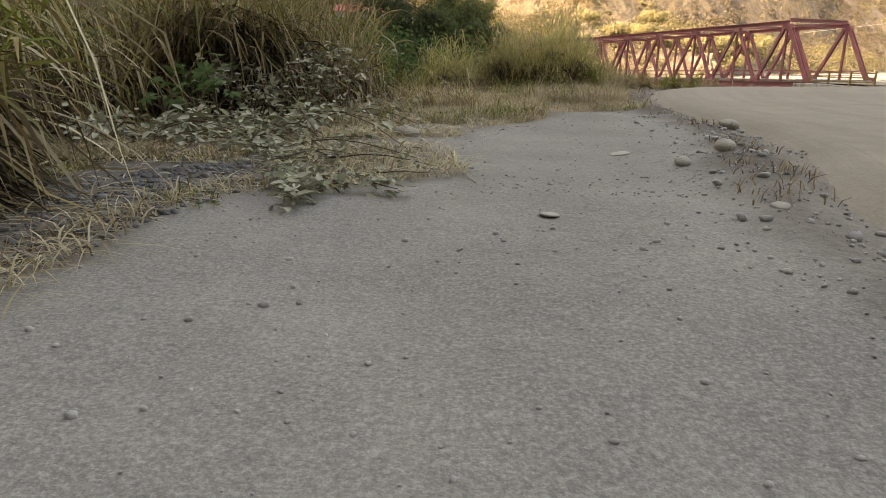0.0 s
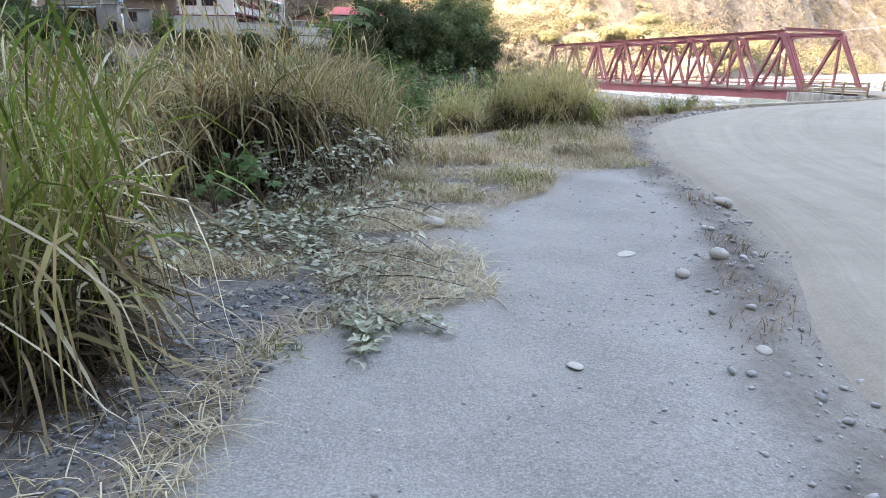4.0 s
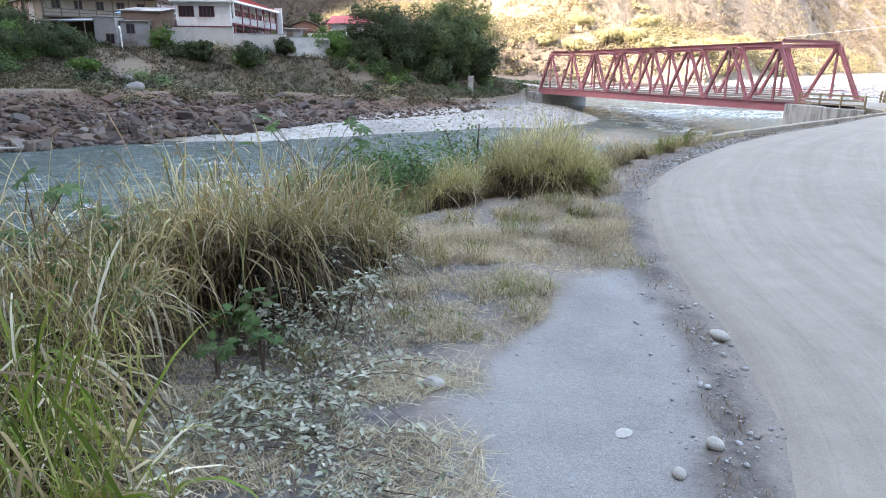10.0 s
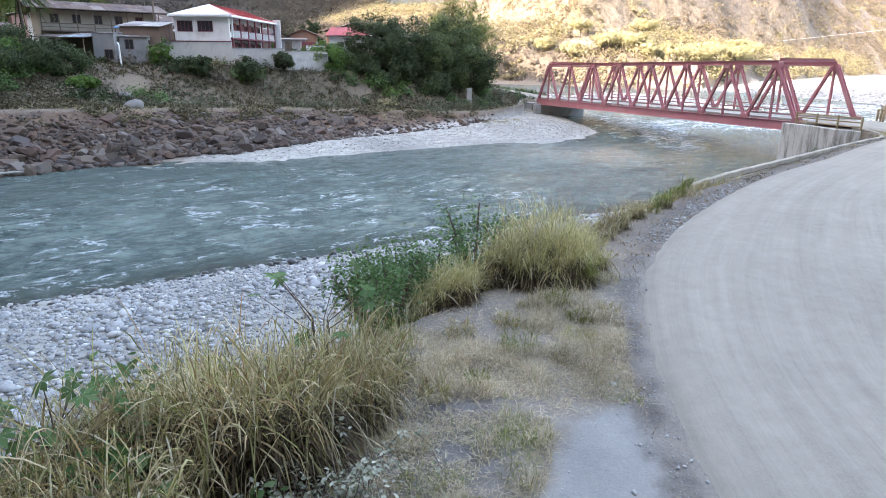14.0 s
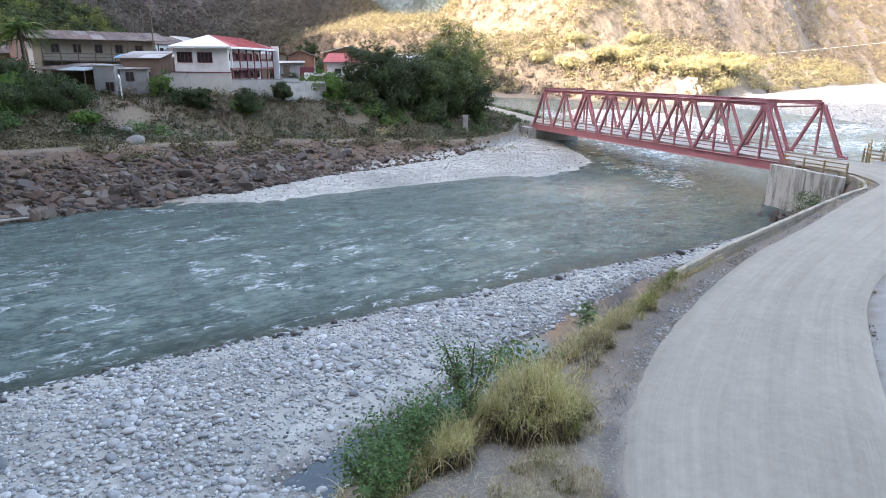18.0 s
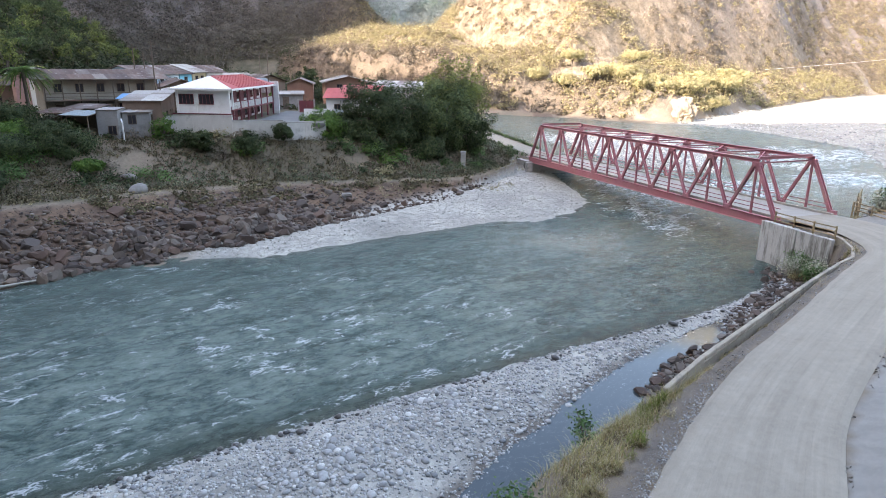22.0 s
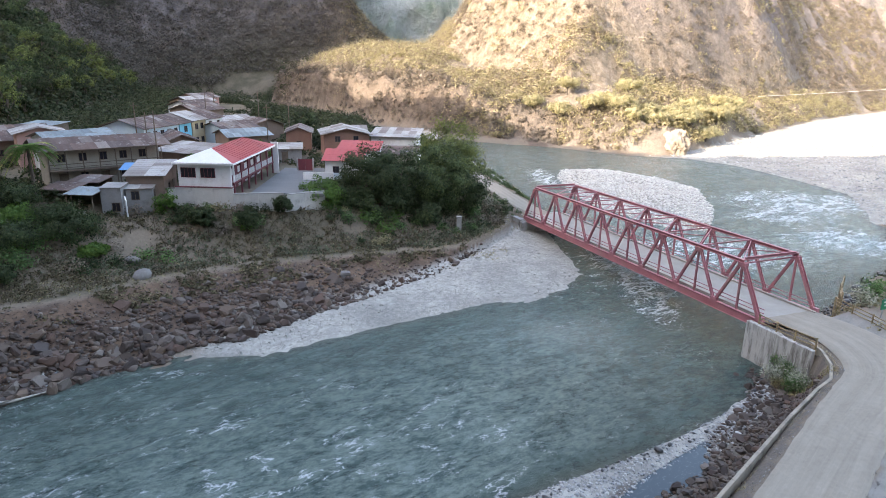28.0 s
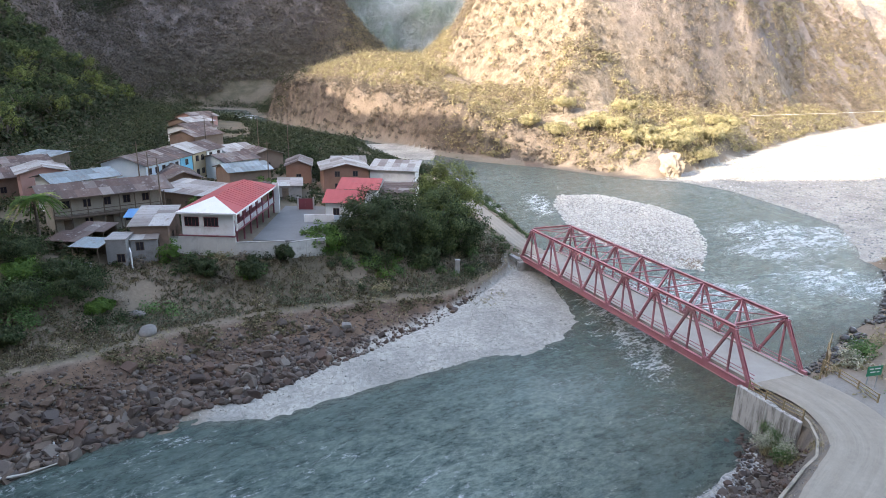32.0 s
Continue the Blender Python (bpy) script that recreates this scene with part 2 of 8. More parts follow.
def make_road():
    m, nt, b = nodes_of("dirt_road")
    uv = coords(nt, "UV")
    at = coords(nt, "World")
    rut = noise_tex(nt, uv, 1.0, 5, 0.6, (4.5, 0.10, 1))
    rut2 = noise_tex(nt, uv, 1.0, 5, 0.6, (16, 0.25, 1))
    n1, n3 = noise_tex(nt, at, 0.3, 6), noise_tex(nt, at, 24, 5, 0.75)
    track = noise_tex(nt, uv, 1.0, 4, 0.6, (1.3, 0.035, 1))
    col = mix(nt, 0.45, ramp(nt, rut, [(0.36, (0.195, 0.174, 0.145)), (0.62, (0.39, 0.352, 0.3))]), ramp(nt, rut2, [(0.36, (0.2, 0.18, 0.152)), (0.62, (0.395, 0.358, 0.306))]))
    col = mix(nt, 0.35, col, ramp(nt, track, [(0.4, (0.17, 0.15, 0.124)), (0.6, (0.41, 0.375, 0.325))]))
    col = mix(nt, 0.3, col, ramp(nt, n3, [(0.3, (0.2, 0.182, 0.16)), (0.7, (0.42, 0.392, 0.352))]))
    col = mix(nt, 0.3, col, ramp(nt, noise_tex(nt, at, 80, 3, 0.8), [(0.34, (0.14, 0.135, 0.125)), (0.5, (0.3, 0.285, 0.265)), (0.68, (0.5, 0.48, 0.45))]))
    col = mix(nt, 0.2, col, ramp(nt, n1, [(0.35, (0.17, 0.152, 0.13)), (0.65, (0.36, 0.33, 0.29))]))
    col = mix(nt, 0.16, col, ramp(nt, noise_tex(nt, at, 2.6, 8, 0.75), [(0.38, (0.15, 0.134, 0.113)), (0.62, (0.37, 0.338, 0.295))]))
    col = mix(nt, 1.0, col, (1.03, 0.98, 0.9), "MULTIPLY")
    link(nt, col, b.inputs["Base Color"])
    b.inputs["Roughness"].default_value = 0.95
    b.inputs["Specular IOR Level"].default_value = 0.15
    bump(nt, b, mix(nt, 0.6, n3, rut2), 0.5, 0.02)
    return m


GROUND, WATER, ROAD = make_ground(), make_water(), make_road()
CONCRETE = rough_surface("weathered_concrete", (0.24, 0.23, 0.215), (0.46, 0.45, 0.42), 0.8, 0.9, 0.3, 0.02, 14, stain=(0.12, 0.11, 0.10))


def streaked_concrete():
    """Pale cast concrete with dark run-off streaks down its face."""
    m, nt, b = nodes_of("streaked_pale_concrete")
    at = coords(nt)
    col = mix(nt, 0.5, ramp(nt, noise_tex(nt, at, 0.6), [(0.3, (0.38, 0.365, 0.33)), (0.7, (0.6, 0.585, 0.54))]), ramp(nt, noise_tex(nt, at, 12, 4, 0.7), [(0.3, (0.4, 0.38, 0.35)), (0.7, (0.58, 0.56, 0.52))]))
    run = noise_tex(nt, at, 1.0, 6, 0.75, (1.7, 1.7, 0.22))
    col = mix(nt, ramp(nt, run, [(0.46, (0, 0, 0)), (0.62, (0.9, 0.9, 0.9))]), col, (0.13, 0.115, 0.095))
    link(nt, col, b.inputs["Base Color"])
    b.inputs["Roughness"].default_value = 0.92
    bump(nt, b, noise_tex(nt, at, 9, 5, 0.7), 0.3, 0.03)
    return m


ABUTMENT = streaked_concrete()
PALE_CONCRETE = rough_surface("pale_rendered_concrete", (0.4, 0.388, 0.36), (0.63, 0.61, 0.57), 0.7, 0.92, 0.3, 0.02, 9, stain=(0.25, 0.235, 0.21))
DECK = rough_surface("bridge_deck", (0.28, 0.255, 0.218), (0.42, 0.385, 0.335), 0.5, 0.9, 0.3, 0.01, 12)
RED = rough_surface("red_steel_paint", (0.33, 0.11, 0.125), (0.47, 0.2, 0.218), 0.8, 0.6, 0.15, 0.004, 9, stain=(0.36, 0.19, 0.175))


def sheet_roof(name, tones, patch, rough=0.75):
    """Old roofing sheets: a tone for each sheet, rust or bare patches run down the fall."""
    m, nt, b = nodes_of(name)
    at = coords(nt)
    src = nt.nodes.new("ShaderNodeObjectInfo").outputs["Random"]
    n = len(tones) - 1
    col = ramp(nt, src, [(i / n, c) for i, c in enumerate(tones)])
    col = mix(nt, ramp(nt, noise_tex(nt, at, 0.9, 8, 0.75), [(0.56, (0, 0, 0)), (0.64, (0.8, 0.8, 0.8))]), col, patch)
    fine = noise_tex(nt, at, 6, 5, 0.7)
    col = mix(nt, 1.0, col, ramp(nt, fine, [(0.3, (0.7, 0.7, 0.7)), (0.7, (1.2, 1.2, 1.2))]), "MULTIPLY")
    link(nt, col, b.inputs["Base Color"])
    b.inputs["Roughness"].default_value = rough
    bump(nt, b, fine, 0.2, 0.02)
    return m


RUST = sheet_roof("rusted_sheet", [(0.06, 0.038, 0.033), (0.13, 0.08, 0.063), (0.085, 0.055, 0.048), (0.24, 0.21, 0.19), (0.1, 0.06, 0.048), (0.07, 0.05, 0.046), (0.16, 0.115, 0.098)], (0.3, 0.275, 0.255), 0.85)

WHITE = rough_surface("white_wall_paint", (0.62, 0.61, 0.59), (0.8, 0.79, 0.77), 0.4, 0.85, 0.15, 0.01, 8, stain=(0.5, 0.47, 0.43))
CREAM = rough_surface("cream_plaster", (0.25, 0.22, 0.175), (0.42, 0.375, 0.31), 0.5, 0.9, 0.2, 0.01, 8, stain=(0.27, 0.23, 0.18))
MUD = rough_surface("adobe_wall", (0.17, 0.115, 0.085), (0.28, 0.195, 0.15), 0.5, 0.95, 0.3, 0.02, 7, stain=(0.13, 0.09, 0.07))
BRICK = rough_surface("brick_wall", (0.22, 0.115, 0.08), (0.33, 0.19, 0.14), 0.6, 0.95, 0.3, 0.02, 9)
PINK = rough_surface("pink_plaster", (0.45, 0.25, 0.21), (0.55, 0.33, 0.28), 0.5, 0.9, 0.2, 0.01, 8)
CYAN = rough_surface("blue_plaster", (0.13, 0.42, 0.55), (0.2, 0.5, 0.62), 0.5, 0.9, 0.2, 0.01, 8)
PALEBLUE = rough_surface("pale_blue_plaster", (0.42, 0.52, 0.6), (0.6, 0.68, 0.72), 0.5, 0.9, 0.2, 0.01, 8)
TAN = rough_surface("tan_plaster", (0.42, 0.33, 0.2), (0.5, 0.41, 0.27), 0.5, 0.9, 0.2, 0.01, 8)
BLOCK = rough_surface("grey_block_wall", (0.2, 0.19, 0.185), (0.34, 0.33, 0.32), 0.6, 0.95, 0.3, 0.02, 6, stain=(0.15, 0.14, 0.13))
TIN = sheet_roof("pale_sheet_roof", [(0.3, 0.285, 0.265), (0.42, 0.405, 0.38), (0.2, 0.17, 0.15), (0.36, 0.345, 0.325), (0.15, 0.105, 0.088)], (0.17, 0.12, 0.095))
BLUETIN = sheet_roof("blue_grey_sheet_roof", [(0.2, 0.25, 0.27), (0.27, 0.32, 0.335), (0.14, 0.17, 0.18), (0.24, 0.285, 0.295)], (0.17, 0.12, 0.095))
TARP = rough_surface("blue_tarpaulin", (0.05, 0.2, 0.42), (0.1, 0.3, 0.55), 0.8, 0.5, 0.15, 0.01, 6)
REDROOF = rough_surface("red_roof_paint", (0.34, 0.055, 0.055), (0.43, 0.09, 0.085), 0.5, 0.7, 0.15, 0.01, 6, stain=(0.28, 0.08, 0.075))
MAROON = rough_surface("maroon_paint", (0.13, 0.025, 0.035), (0.2, 0.045, 0.055), 0.8, 0.6, 0.1, 0.005, 9)
WOOD = rough_surface("old_timber", (0.09, 0.065, 0.05), (0.2, 0.15, 0.11), 1.5, 0.9, 0.3, 0.01, 12)
PLAIN_STEEL = rough_surface("galvanised_steel", (0.4, 0.4, 0.4), (0.55, 0.55, 0.55), 1.5, 0.5, 0.1, 0.004, 12, metal=0.5)
YELLOW = rough_surface("faded_yellow_paint", (0.26, 0.19, 0.1), (0.38, 0.29, 0.16), 1.5, 0.7, 0.1, 0.004, 12, stain=(0.25, 0.17, 0.1))
SIGN_GREEN = rough_surface("sign_green", (0.015, 0.2, 0.1), (0.02, 0.25, 0.13), 1.5, 0.5, 0.05, 0.002, 12)
SIGN_WHITE = rough_surface("sign_white", (0.7, 0.7, 0.68), (0.8, 0.8, 0.78), 1.5, 0.5, 0.05, 0.002, 12)
YARD = rough_surface("concrete_yard", (0.12, 0.12, 0.115), (0.19, 0.185, 0.18), 0.3, 0.95, 0.2, 0.01, 6)
GLASS, gnt, gb = nodes_of("dark_glass")
gb.inputs["Base Color"].default_value, gb.inputs["Roughness"].default_value = (0.03, 0.025, 0.03, 1), 0.15


def stone_mat(name, stops, rough=0.85, by="Random", world=False):
    m, nt, b = nodes_of(name)
    if by == "Random":
        src = nt.nodes.new("ShaderNodeObjectInfo").outputs["Random"]
    else:
        src = nt.nodes.new("ShaderNodeNewGeometry").outputs["Random Per Island"]
    n = len(stops) - 1
    tone = ramp(nt, src, [(i / n, c) for i, c in enumerate(stops)])
    at = coords(nt, "World")
    fine = noise_tex(nt, at, 14, 6, 0.7)
    col = mix(nt, 1.0, tone, ramp(nt, fine, [(0.25, (0.72, 0.72, 0.7)), (0.75, (1.2, 1.2, 1.2))]), "MULTIPLY")
    link(nt, col, b.inputs["Base Color"])
    b.inputs["Roughness"].default_value = rough
    bump(nt, b, fine, 0.4, 0.03)
    return m


COBBLE_TONES = [(0.14, 0.148, 0.153), (0.43, 0.425, 0.41), (0.25, 0.258, 0.26), (0.52, 0.51, 0.485), (0.19, 0.195, 0.2), (0.46, 0.44, 0.41), (0.34, 0.34, 0.335), (0.62, 0.605, 0.57)]
RIPRAP_TONES = [(0.036, 0.026, 0.022), (0.11, 0.064, 0.045), (0.066, 0.052, 0.047), (0.14, 0.096, 0.068), (0.042, 0.029, 0.024), (0.175, 0.145, 0.122), (0.08, 0.054, 0.042)]
COBBLE, COBBLES = stone_mat("river_cobble", COBBLE_TONES), stone_mat("river_cobbles", COBBLE_TONES, by="Island")
RIPRAP, RIPRAPS = stone_mat("bank_rock", RIPRAP_TONES), stone_mat("bank_rocks", RIPRAP_TONES, by="Island")
WET_ROCK = stone_mat("wet_dark_rock", [(0.035, 0.034, 0.036), (0.07, 0.064, 0.06), (0.05, 0.05, 0.052), (0.1, 0.095, 0.09)], 0.3, by="Island")
SHALE = stone_mat("shale_chips", [(0.1, 0.105, 0.115), (0.17, 0.175, 0.185), (0.13, 0.13, 0.14), (0.24, 0.24, 0.24)], by="Island")
PEBBLES = stone_mat("road_pebbles", [(0.3, 0.295, 0.285), (0.4, 0.39, 0.37), (0.27, 0.265, 0.26), (0.5, 0.485, 0.45)], by="Island")
PALE_STONE = stone_mat("pale_stone", [(0.36, 0.335, 0.29), (0.46, 0.43, 0.38)])
BOULDER = rough_surface("grey_boulder", (0.12, 0.11, 0.102), (0.25, 0.235, 0.215), 0.9, 0.95, 0.6, 0.05, 6)
PALE_ROCK = rough_surface("pale_cliff_rock", (0.23, 0.19, 0.15), (0.38, 0.33, 0.27), 0.25, 0.95, 0.8, 0.3, 2.0, stain=(0.25, 0.2, 0.15))
GRASS = leafy("tall_grass", [(0.21, 0.215, 0.05), (0.6, 0.48, 0.28), (0.1, 0.125, 0.03), (0.74, 0.62, 0.42), (0.36, 0.32, 0.1), (0.33, 0.18, 0.09), (0.7, 0.56, 0.36), (0.28, 0.29, 0.07)], 0.6, 0.22)
GREEN_GRASS = leafy("green_grass", [(0.11, 0.2, 0.02), (0.25, 0.3, 0.05), (0.05, 0.1, 0.014), (0.36, 0.35, 0.13), (0.17, 0.25, 0.035), (0.3, 0.23, 0.09), (0.075, 0.14, 0.018)], 0.55, 0.22)
DRY_MIX = leafy("dry_hanging_leaves", [(0.5, 0.42, 0.26), (0.25, 0.16, 0.08), (0.68, 0.61, 0.46), (0.12, 0.078, 0.042), (0.36, 0.26, 0.13), (0.2, 0.2, 0.07), (0.17, 0.11, 0.06)], 0.65, 0.12)
CLOD = stone_mat("earth_clod", [(0.15, 0.13, 0.11), (0.22, 0.195, 0.165), (0.28, 0.255, 0.225), (0.12, 0.1, 0.085)], by="Island")
# dead leaves whose tones are darkened to paint the shade inside tussocks
SHADE_THATCH = leafy("shade_toned_thatch", [(0.042, 0.028, 0.018), (0.1, 0.066, 0.04), (0.024, 0.017, 0.012), (0.15, 0.1, 0.06), (0.06, 0.04, 0.026)], 0.9, 0.05)
MAT_GRASS = leafy("matted_dry_grass", [(0.64, 0.52, 0.38), (0.46, 0.34, 0.24), (0.78, 0.67, 0.51), (0.54, 0.4, 0.285), (0.4, 0.38, 0.19)], 0.85, 0.25)
STRAW = leafy("dry_straw", [(0.6, 0.52, 0.35), (0.4, 0.3, 0.18), (0.76, 0.69, 0.53), (0.23, 0.15, 0.09), (0.66, 0.58, 0.42)], 0.6, 0.2)
GOLD = leafy("golden_grass", [(0.6, 0.51, 0.25), (0.74, 0.65, 0.38), (0.4, 0.39, 0.14), (0.54, 0.43, 0.2), (0.68, 0.6, 0.36), (0.32, 0.33, 0.1)], 0.65, 0.3)
TREE_MID = leafy("green_tree_leaves", [(0.026, 0.046, 0.02), (0.105, 0.15, 0.06), (0.048, 0.078, 0.032), (0.155, 0.19, 0.085), (0.06, 0.095, 0.04)])
BANK_SCRUB = leafy("bank_scrub", [(0.15, 0.12, 0.075), (0.08, 0.068, 0.044), (0.22, 0.175, 0.115), (0.1, 0.1, 0.055), (0.06, 0.06, 0.034)], 0.9, 0.15)
DEAD = leafy("dead_brown_grass", [(0.22, 0.145, 0.09), (0.34, 0.24, 0.15), (0.13, 0.085, 0.055), (0.42, 0.33, 0.21)], 0.9, 0.2)
DUSTY = leafy("dusty_leaves", [(0.32, 0.325, 0.255), (0.46, 0.455, 0.385), (0.18, 0.2, 0.12), (0.58, 0.565, 0.49), (0.27, 0.29, 0.19)], 0.9, 0.12)
BROAD = leafy("broad_green_leaves", [(0.08, 0.16, 0.055), (0.14, 0.24, 0.09), (0.065, 0.13, 0.05), (0.19, 0.26, 0.12)], 0.75)
TREE_DARK = leafy("dark_tree_leaves", [(0.018, 0.032, 0.014), (0.07, 0.1, 0.042), (0.03, 0.05, 0.022), (0.1, 0.125, 0.06), (0.04, 0.06, 0.028)])
TREE_OLIVE = leafy("yellow_green_tree_leaves", [(0.09, 0.115, 0.034), (0.19, 0.225, 0.07), (0.13, 0.155, 0.05), (0.25, 0.28, 0.1), (0.065, 0.09, 0.03)])
TREE_BRIGHT = leafy("bright_tree_leaves", [(0.075, 0.15, 0.035), (0.13, 0.22, 0.05), (0.05, 0.11, 0.028)])
DARK_SCRUB = leafy("dark_mountain_scrub", [(0.17, 0.143, 0.128), (0.11, 0.096, 0.087), (0.215, 0.177, 0.157), (0.115, 0.108, 0.085), (0.185, 0.156, 0.139), (0.14, 0.118, 0.104)], 0.9, 0.25)
KERB = rough_surface("dirty_kerb_concrete", (0.24, 0.2, 0.15), (0.44, 0.38, 0.3), 1.2, 0.95, 0.4, 0.02, 14, stain=(0.13, 0.115, 0.095))
SAGE = leafy("grey_green_weeds", [(0.09, 0.115, 0.07), (0.15, 0.175, 0.115), (0.05, 0.068, 0.038), (0.2, 0.215, 0.15), (0.11, 0.1, 0.07)])
WOODS = leafy("hillside_woods", [(0.024, 0.038, 0.018), (0.06, 0.078, 0.034), (0.036, 0.05, 0.023), (0.09, 0.1, 0.05), (0.06, 0.06, 0.038)])
DRY_BUSH = leafy("dry_hill_shrubs", [(0.36, 0.31, 0.205), (0.285, 0.243, 0.152), (0.42, 0.365, 0.25), (0.27, 0.243, 0.133), (0.37, 0.32, 0.213)], 0.9, 0.35)
PALE_TREE = leafy("pale_yellow_tree_leaves", [(0.44, 0.395, 0.25), (0.38, 0.34, 0.2), (0.49, 0.44, 0.3), (0.35, 0.325, 0.175), (0.45, 0.4, 0.265)], 0.9, 0.4)
GREY_BUSH = leafy("leafless_grey_shrubs", [(0.235, 0.19, 0.165), (0.16, 0.13, 0.115), (0.3, 0.243, 0.205), (0.19, 0.155, 0.13), (0.25, 0.208, 0.16), (0.21, 0.17, 0.15)], 0.9, 0.3)
BARK = rough_surface("bark", (0.07, 0.055, 0.045), (0.17, 0.14, 0.11), 3.0, 0.95, 0.6, 0.03, 12)
TWIG = rough_surface("brown_stem", (0.09, 0.06, 0.045), (0.19, 0.13, 0.1), 9.0, 0.8, 0.3, 0.003, 40)

# ---- plan of the valley ----
def rng_noise(x, y, cell, seed):
    """Smooth value noise, -1 to 1."""
    gx, gy = x / cell, y / cell
    ix, iy = np.floor(gx).astype(np.int64), np.floor(gy).astype(np.int64)
    fx, fy = gx - ix, gy - iy
    fx, fy = fx * fx * (3 - 2 * fx), fy * fy * (3 - 2 * fy)

    def val(a, b):
        h = (a * 374761393 + b * 668265263 + seed * 974711) & 0x7FFFFFFF
        h = ((h ^ (h >> 13)) * 1274126177) & 0x7FFFFFFF
        return ((h ^ (h >> 16)) % 10007) / 5003.5 - 1
    return (val(ix, iy) * (1 - fx) + val(ix + 1, iy) * fx) * (1 - fy) + (val(ix, iy + 1) * (1 - fx) + val(ix + 1, iy + 1) * fx) * fy


def fbm(x, y, cell, seed, octaves=4, gain=0.5):
    total, amp = 0, 1.0
    for k in range(octaves):
        total, amp, cell = total + amp * rng_noise(x + 31.7 * k, y - 17.3 * k, cell, seed + k), amp * gain, cell / 2.1
    return total


def smooth(a, b, v):
    k = np.clip((v - a) / (b - a), 0, 1)
    return k * k * (3 - 2 * k)


def along(x, y, line):
    """Distance to a line of (x, y, value), the value at the nearest place, and the side (positive to the left of its way)."""
    best, val, side = np.full(np.shape(x), 1e9), np.zeros(np.shape(x)), np.zeros(np.shape(x))
    for p, q in zip(line, line[1:]):
        dx, dy = q[0] - p[0], q[1] - p[1]
        k = np.clip(((x - p[0]) * dx + (y - p[1]) * dy) / (dx * dx + dy * dy), 0, 1)
        d = np.hypot(x - p[0] - k * dx, y - p[1] - k * dy)
        near = d < best
        best = np.where(near, d, best)
        if len(p) > 2:
            val = np.where(near, p[2] + k * (q[2] - p[2]), val)
        side = np.where(near, np.sign(dx * (y - p[1]) - dy * (x - p[0])), side)
    return best, val, side


def inside(x, y, poly):
    hit = np.zeros(np.shape(x), bool)
    for p, q in zip(poly, poly[1:] + poly[:1]):
        if p[1] != q[1]:
            hit ^= ((p[1] > y) != (q[1] > y)) & (x < (q[0] - p[0]) * (y - p[1]) / (q[1] - p[1]) + p[0])
    return hit


def reach(x, y, poly):
    """Signed distance to a closed outline: negative inside."""
    d = along(x, y, poly + poly[:1])[0]
    return np.where(inside(x, y, poly), -d, d)


def water_z(x, y):
    return -5.2 + 0.011 * np.clip(y, -40, 300)


SOUTH_SHORE = [(-140, -60), (-80, -18), (-40, 8), (-17.3, 22.4), (-12, 25.6), (-5, 29.9), (2.3, 34.0), (8.1, 37.7), (13.4, 40.3), (18.6, 43.3), (23.6, 46.6), (27.6, 49.8), (30.6, 53.5), (33, 58), (40, 64.8), (47, 70.2), (52.6, 75), (57, 79), (65, 85), (75, 97), (80, 106)]
EAST_SHORE = [(80, 112), (84, 119), (91, 136), (88, 152), (83, 171), (74, 183)]
NORTH_SHORE = [(69, 184), (57, 187), (35, 203), (15, 211), (0, 224), (-30, 262), (-66, 300), (-94, 348), (-104, 374), (-130, 374), (-134, 330), (-112, 300), (-70, 262), (-36, 236), (-14, 214), (2, 196), (10, 172), (16, 146), (18, 122), (18, 106)]
SPIT = [(18.6, 92), (19.2, 87), (18.9, 81), (16, 76.6), (10.4, 72.6), (5.4, 71), (2.0, 68.6), (-4.3, 65.1), (-10.1, 61.7), (-16.2, 57.6), (-21.4, 56.7), (-23.4, 57.6), (-32.3, 51.4), (-36.4, 47.6), (-50, 37), (-90, 8), (-150, -30)]
RIVER = SOUTH_SHORE + EAST_SHORE + NORTH_SHORE + SPIT
ISLAND = [(29, 134), (29.4, 150), (32.6, 161), (44, 163), (54.6, 151), (59, 140), (54, 120), (46, 103), (38, 108), (31, 122)]
PUDDLE = [(-5, 17.6), (-3.4, 19.6), (0, 22.6), (2.8, 26.8), (5.4, 29.4), (6.4, 31), (9.3, 34), (13.7, 38.3), (17.9, 41.4), (21, 43.6), (19.2, 39.6), (14.3, 36.3), (12, 33.4), (10.6, 31.2), (8.7, 28.6), (5.2, 24.6), (1.2, 20), (-2.6, 16.6)]
# road edges with the road's height
ROAD_LEFT = [(-0.2, -40, 0), (0.6, -12, 0), (1.2, -2, 0), (1.7, 2.7, 0), (2.2, 4.2, 0), (2.6, 5.7, 0), (2.8, 7.8, 0), (3.1, 9.8, 0), (3.9, 12.9, 0), (4.9, 15.1, -0.02), (7, 18.6, -0.08), (10.2, 23.1, -0.18), (14.4, 28.2, -0.32), (20.1, 34.0, -0.45), (25.6, 39.9, -0.55), (29.9, 44.2, -0.6), (33.2, 47.6, -0.62), (34.3, 51, -0.62), (34.1, 54.4, -0.62), (32.1, 58.1, -0.62)]
ROAD_RIGHT = [(6.0, -40, 0), (6.2, -12, 0), (6.4, -2, 0), (6.7, 2.0, 0), (7.0, 3.6, 0), (7.3, 5.0, 0), (7.6, 7.0, 0), (8.2, 9.2, 0), (9.6, 11.6, 0), (11.0, 14.4, -0.02), (12.9, 17.8, -0.08), (15.5, 21.9, -0.18), (19.4, 26.4, -0.32), (24.8, 32.1, -0.45), (30.0, 37.4, -0.55), (35.2, 41.9, -0.6), (39.2, 46.4, -0.62), (41.0, 51.5, -0.62), (40.4, 56, -0.62), (38.2, 60.3, -0.62)]
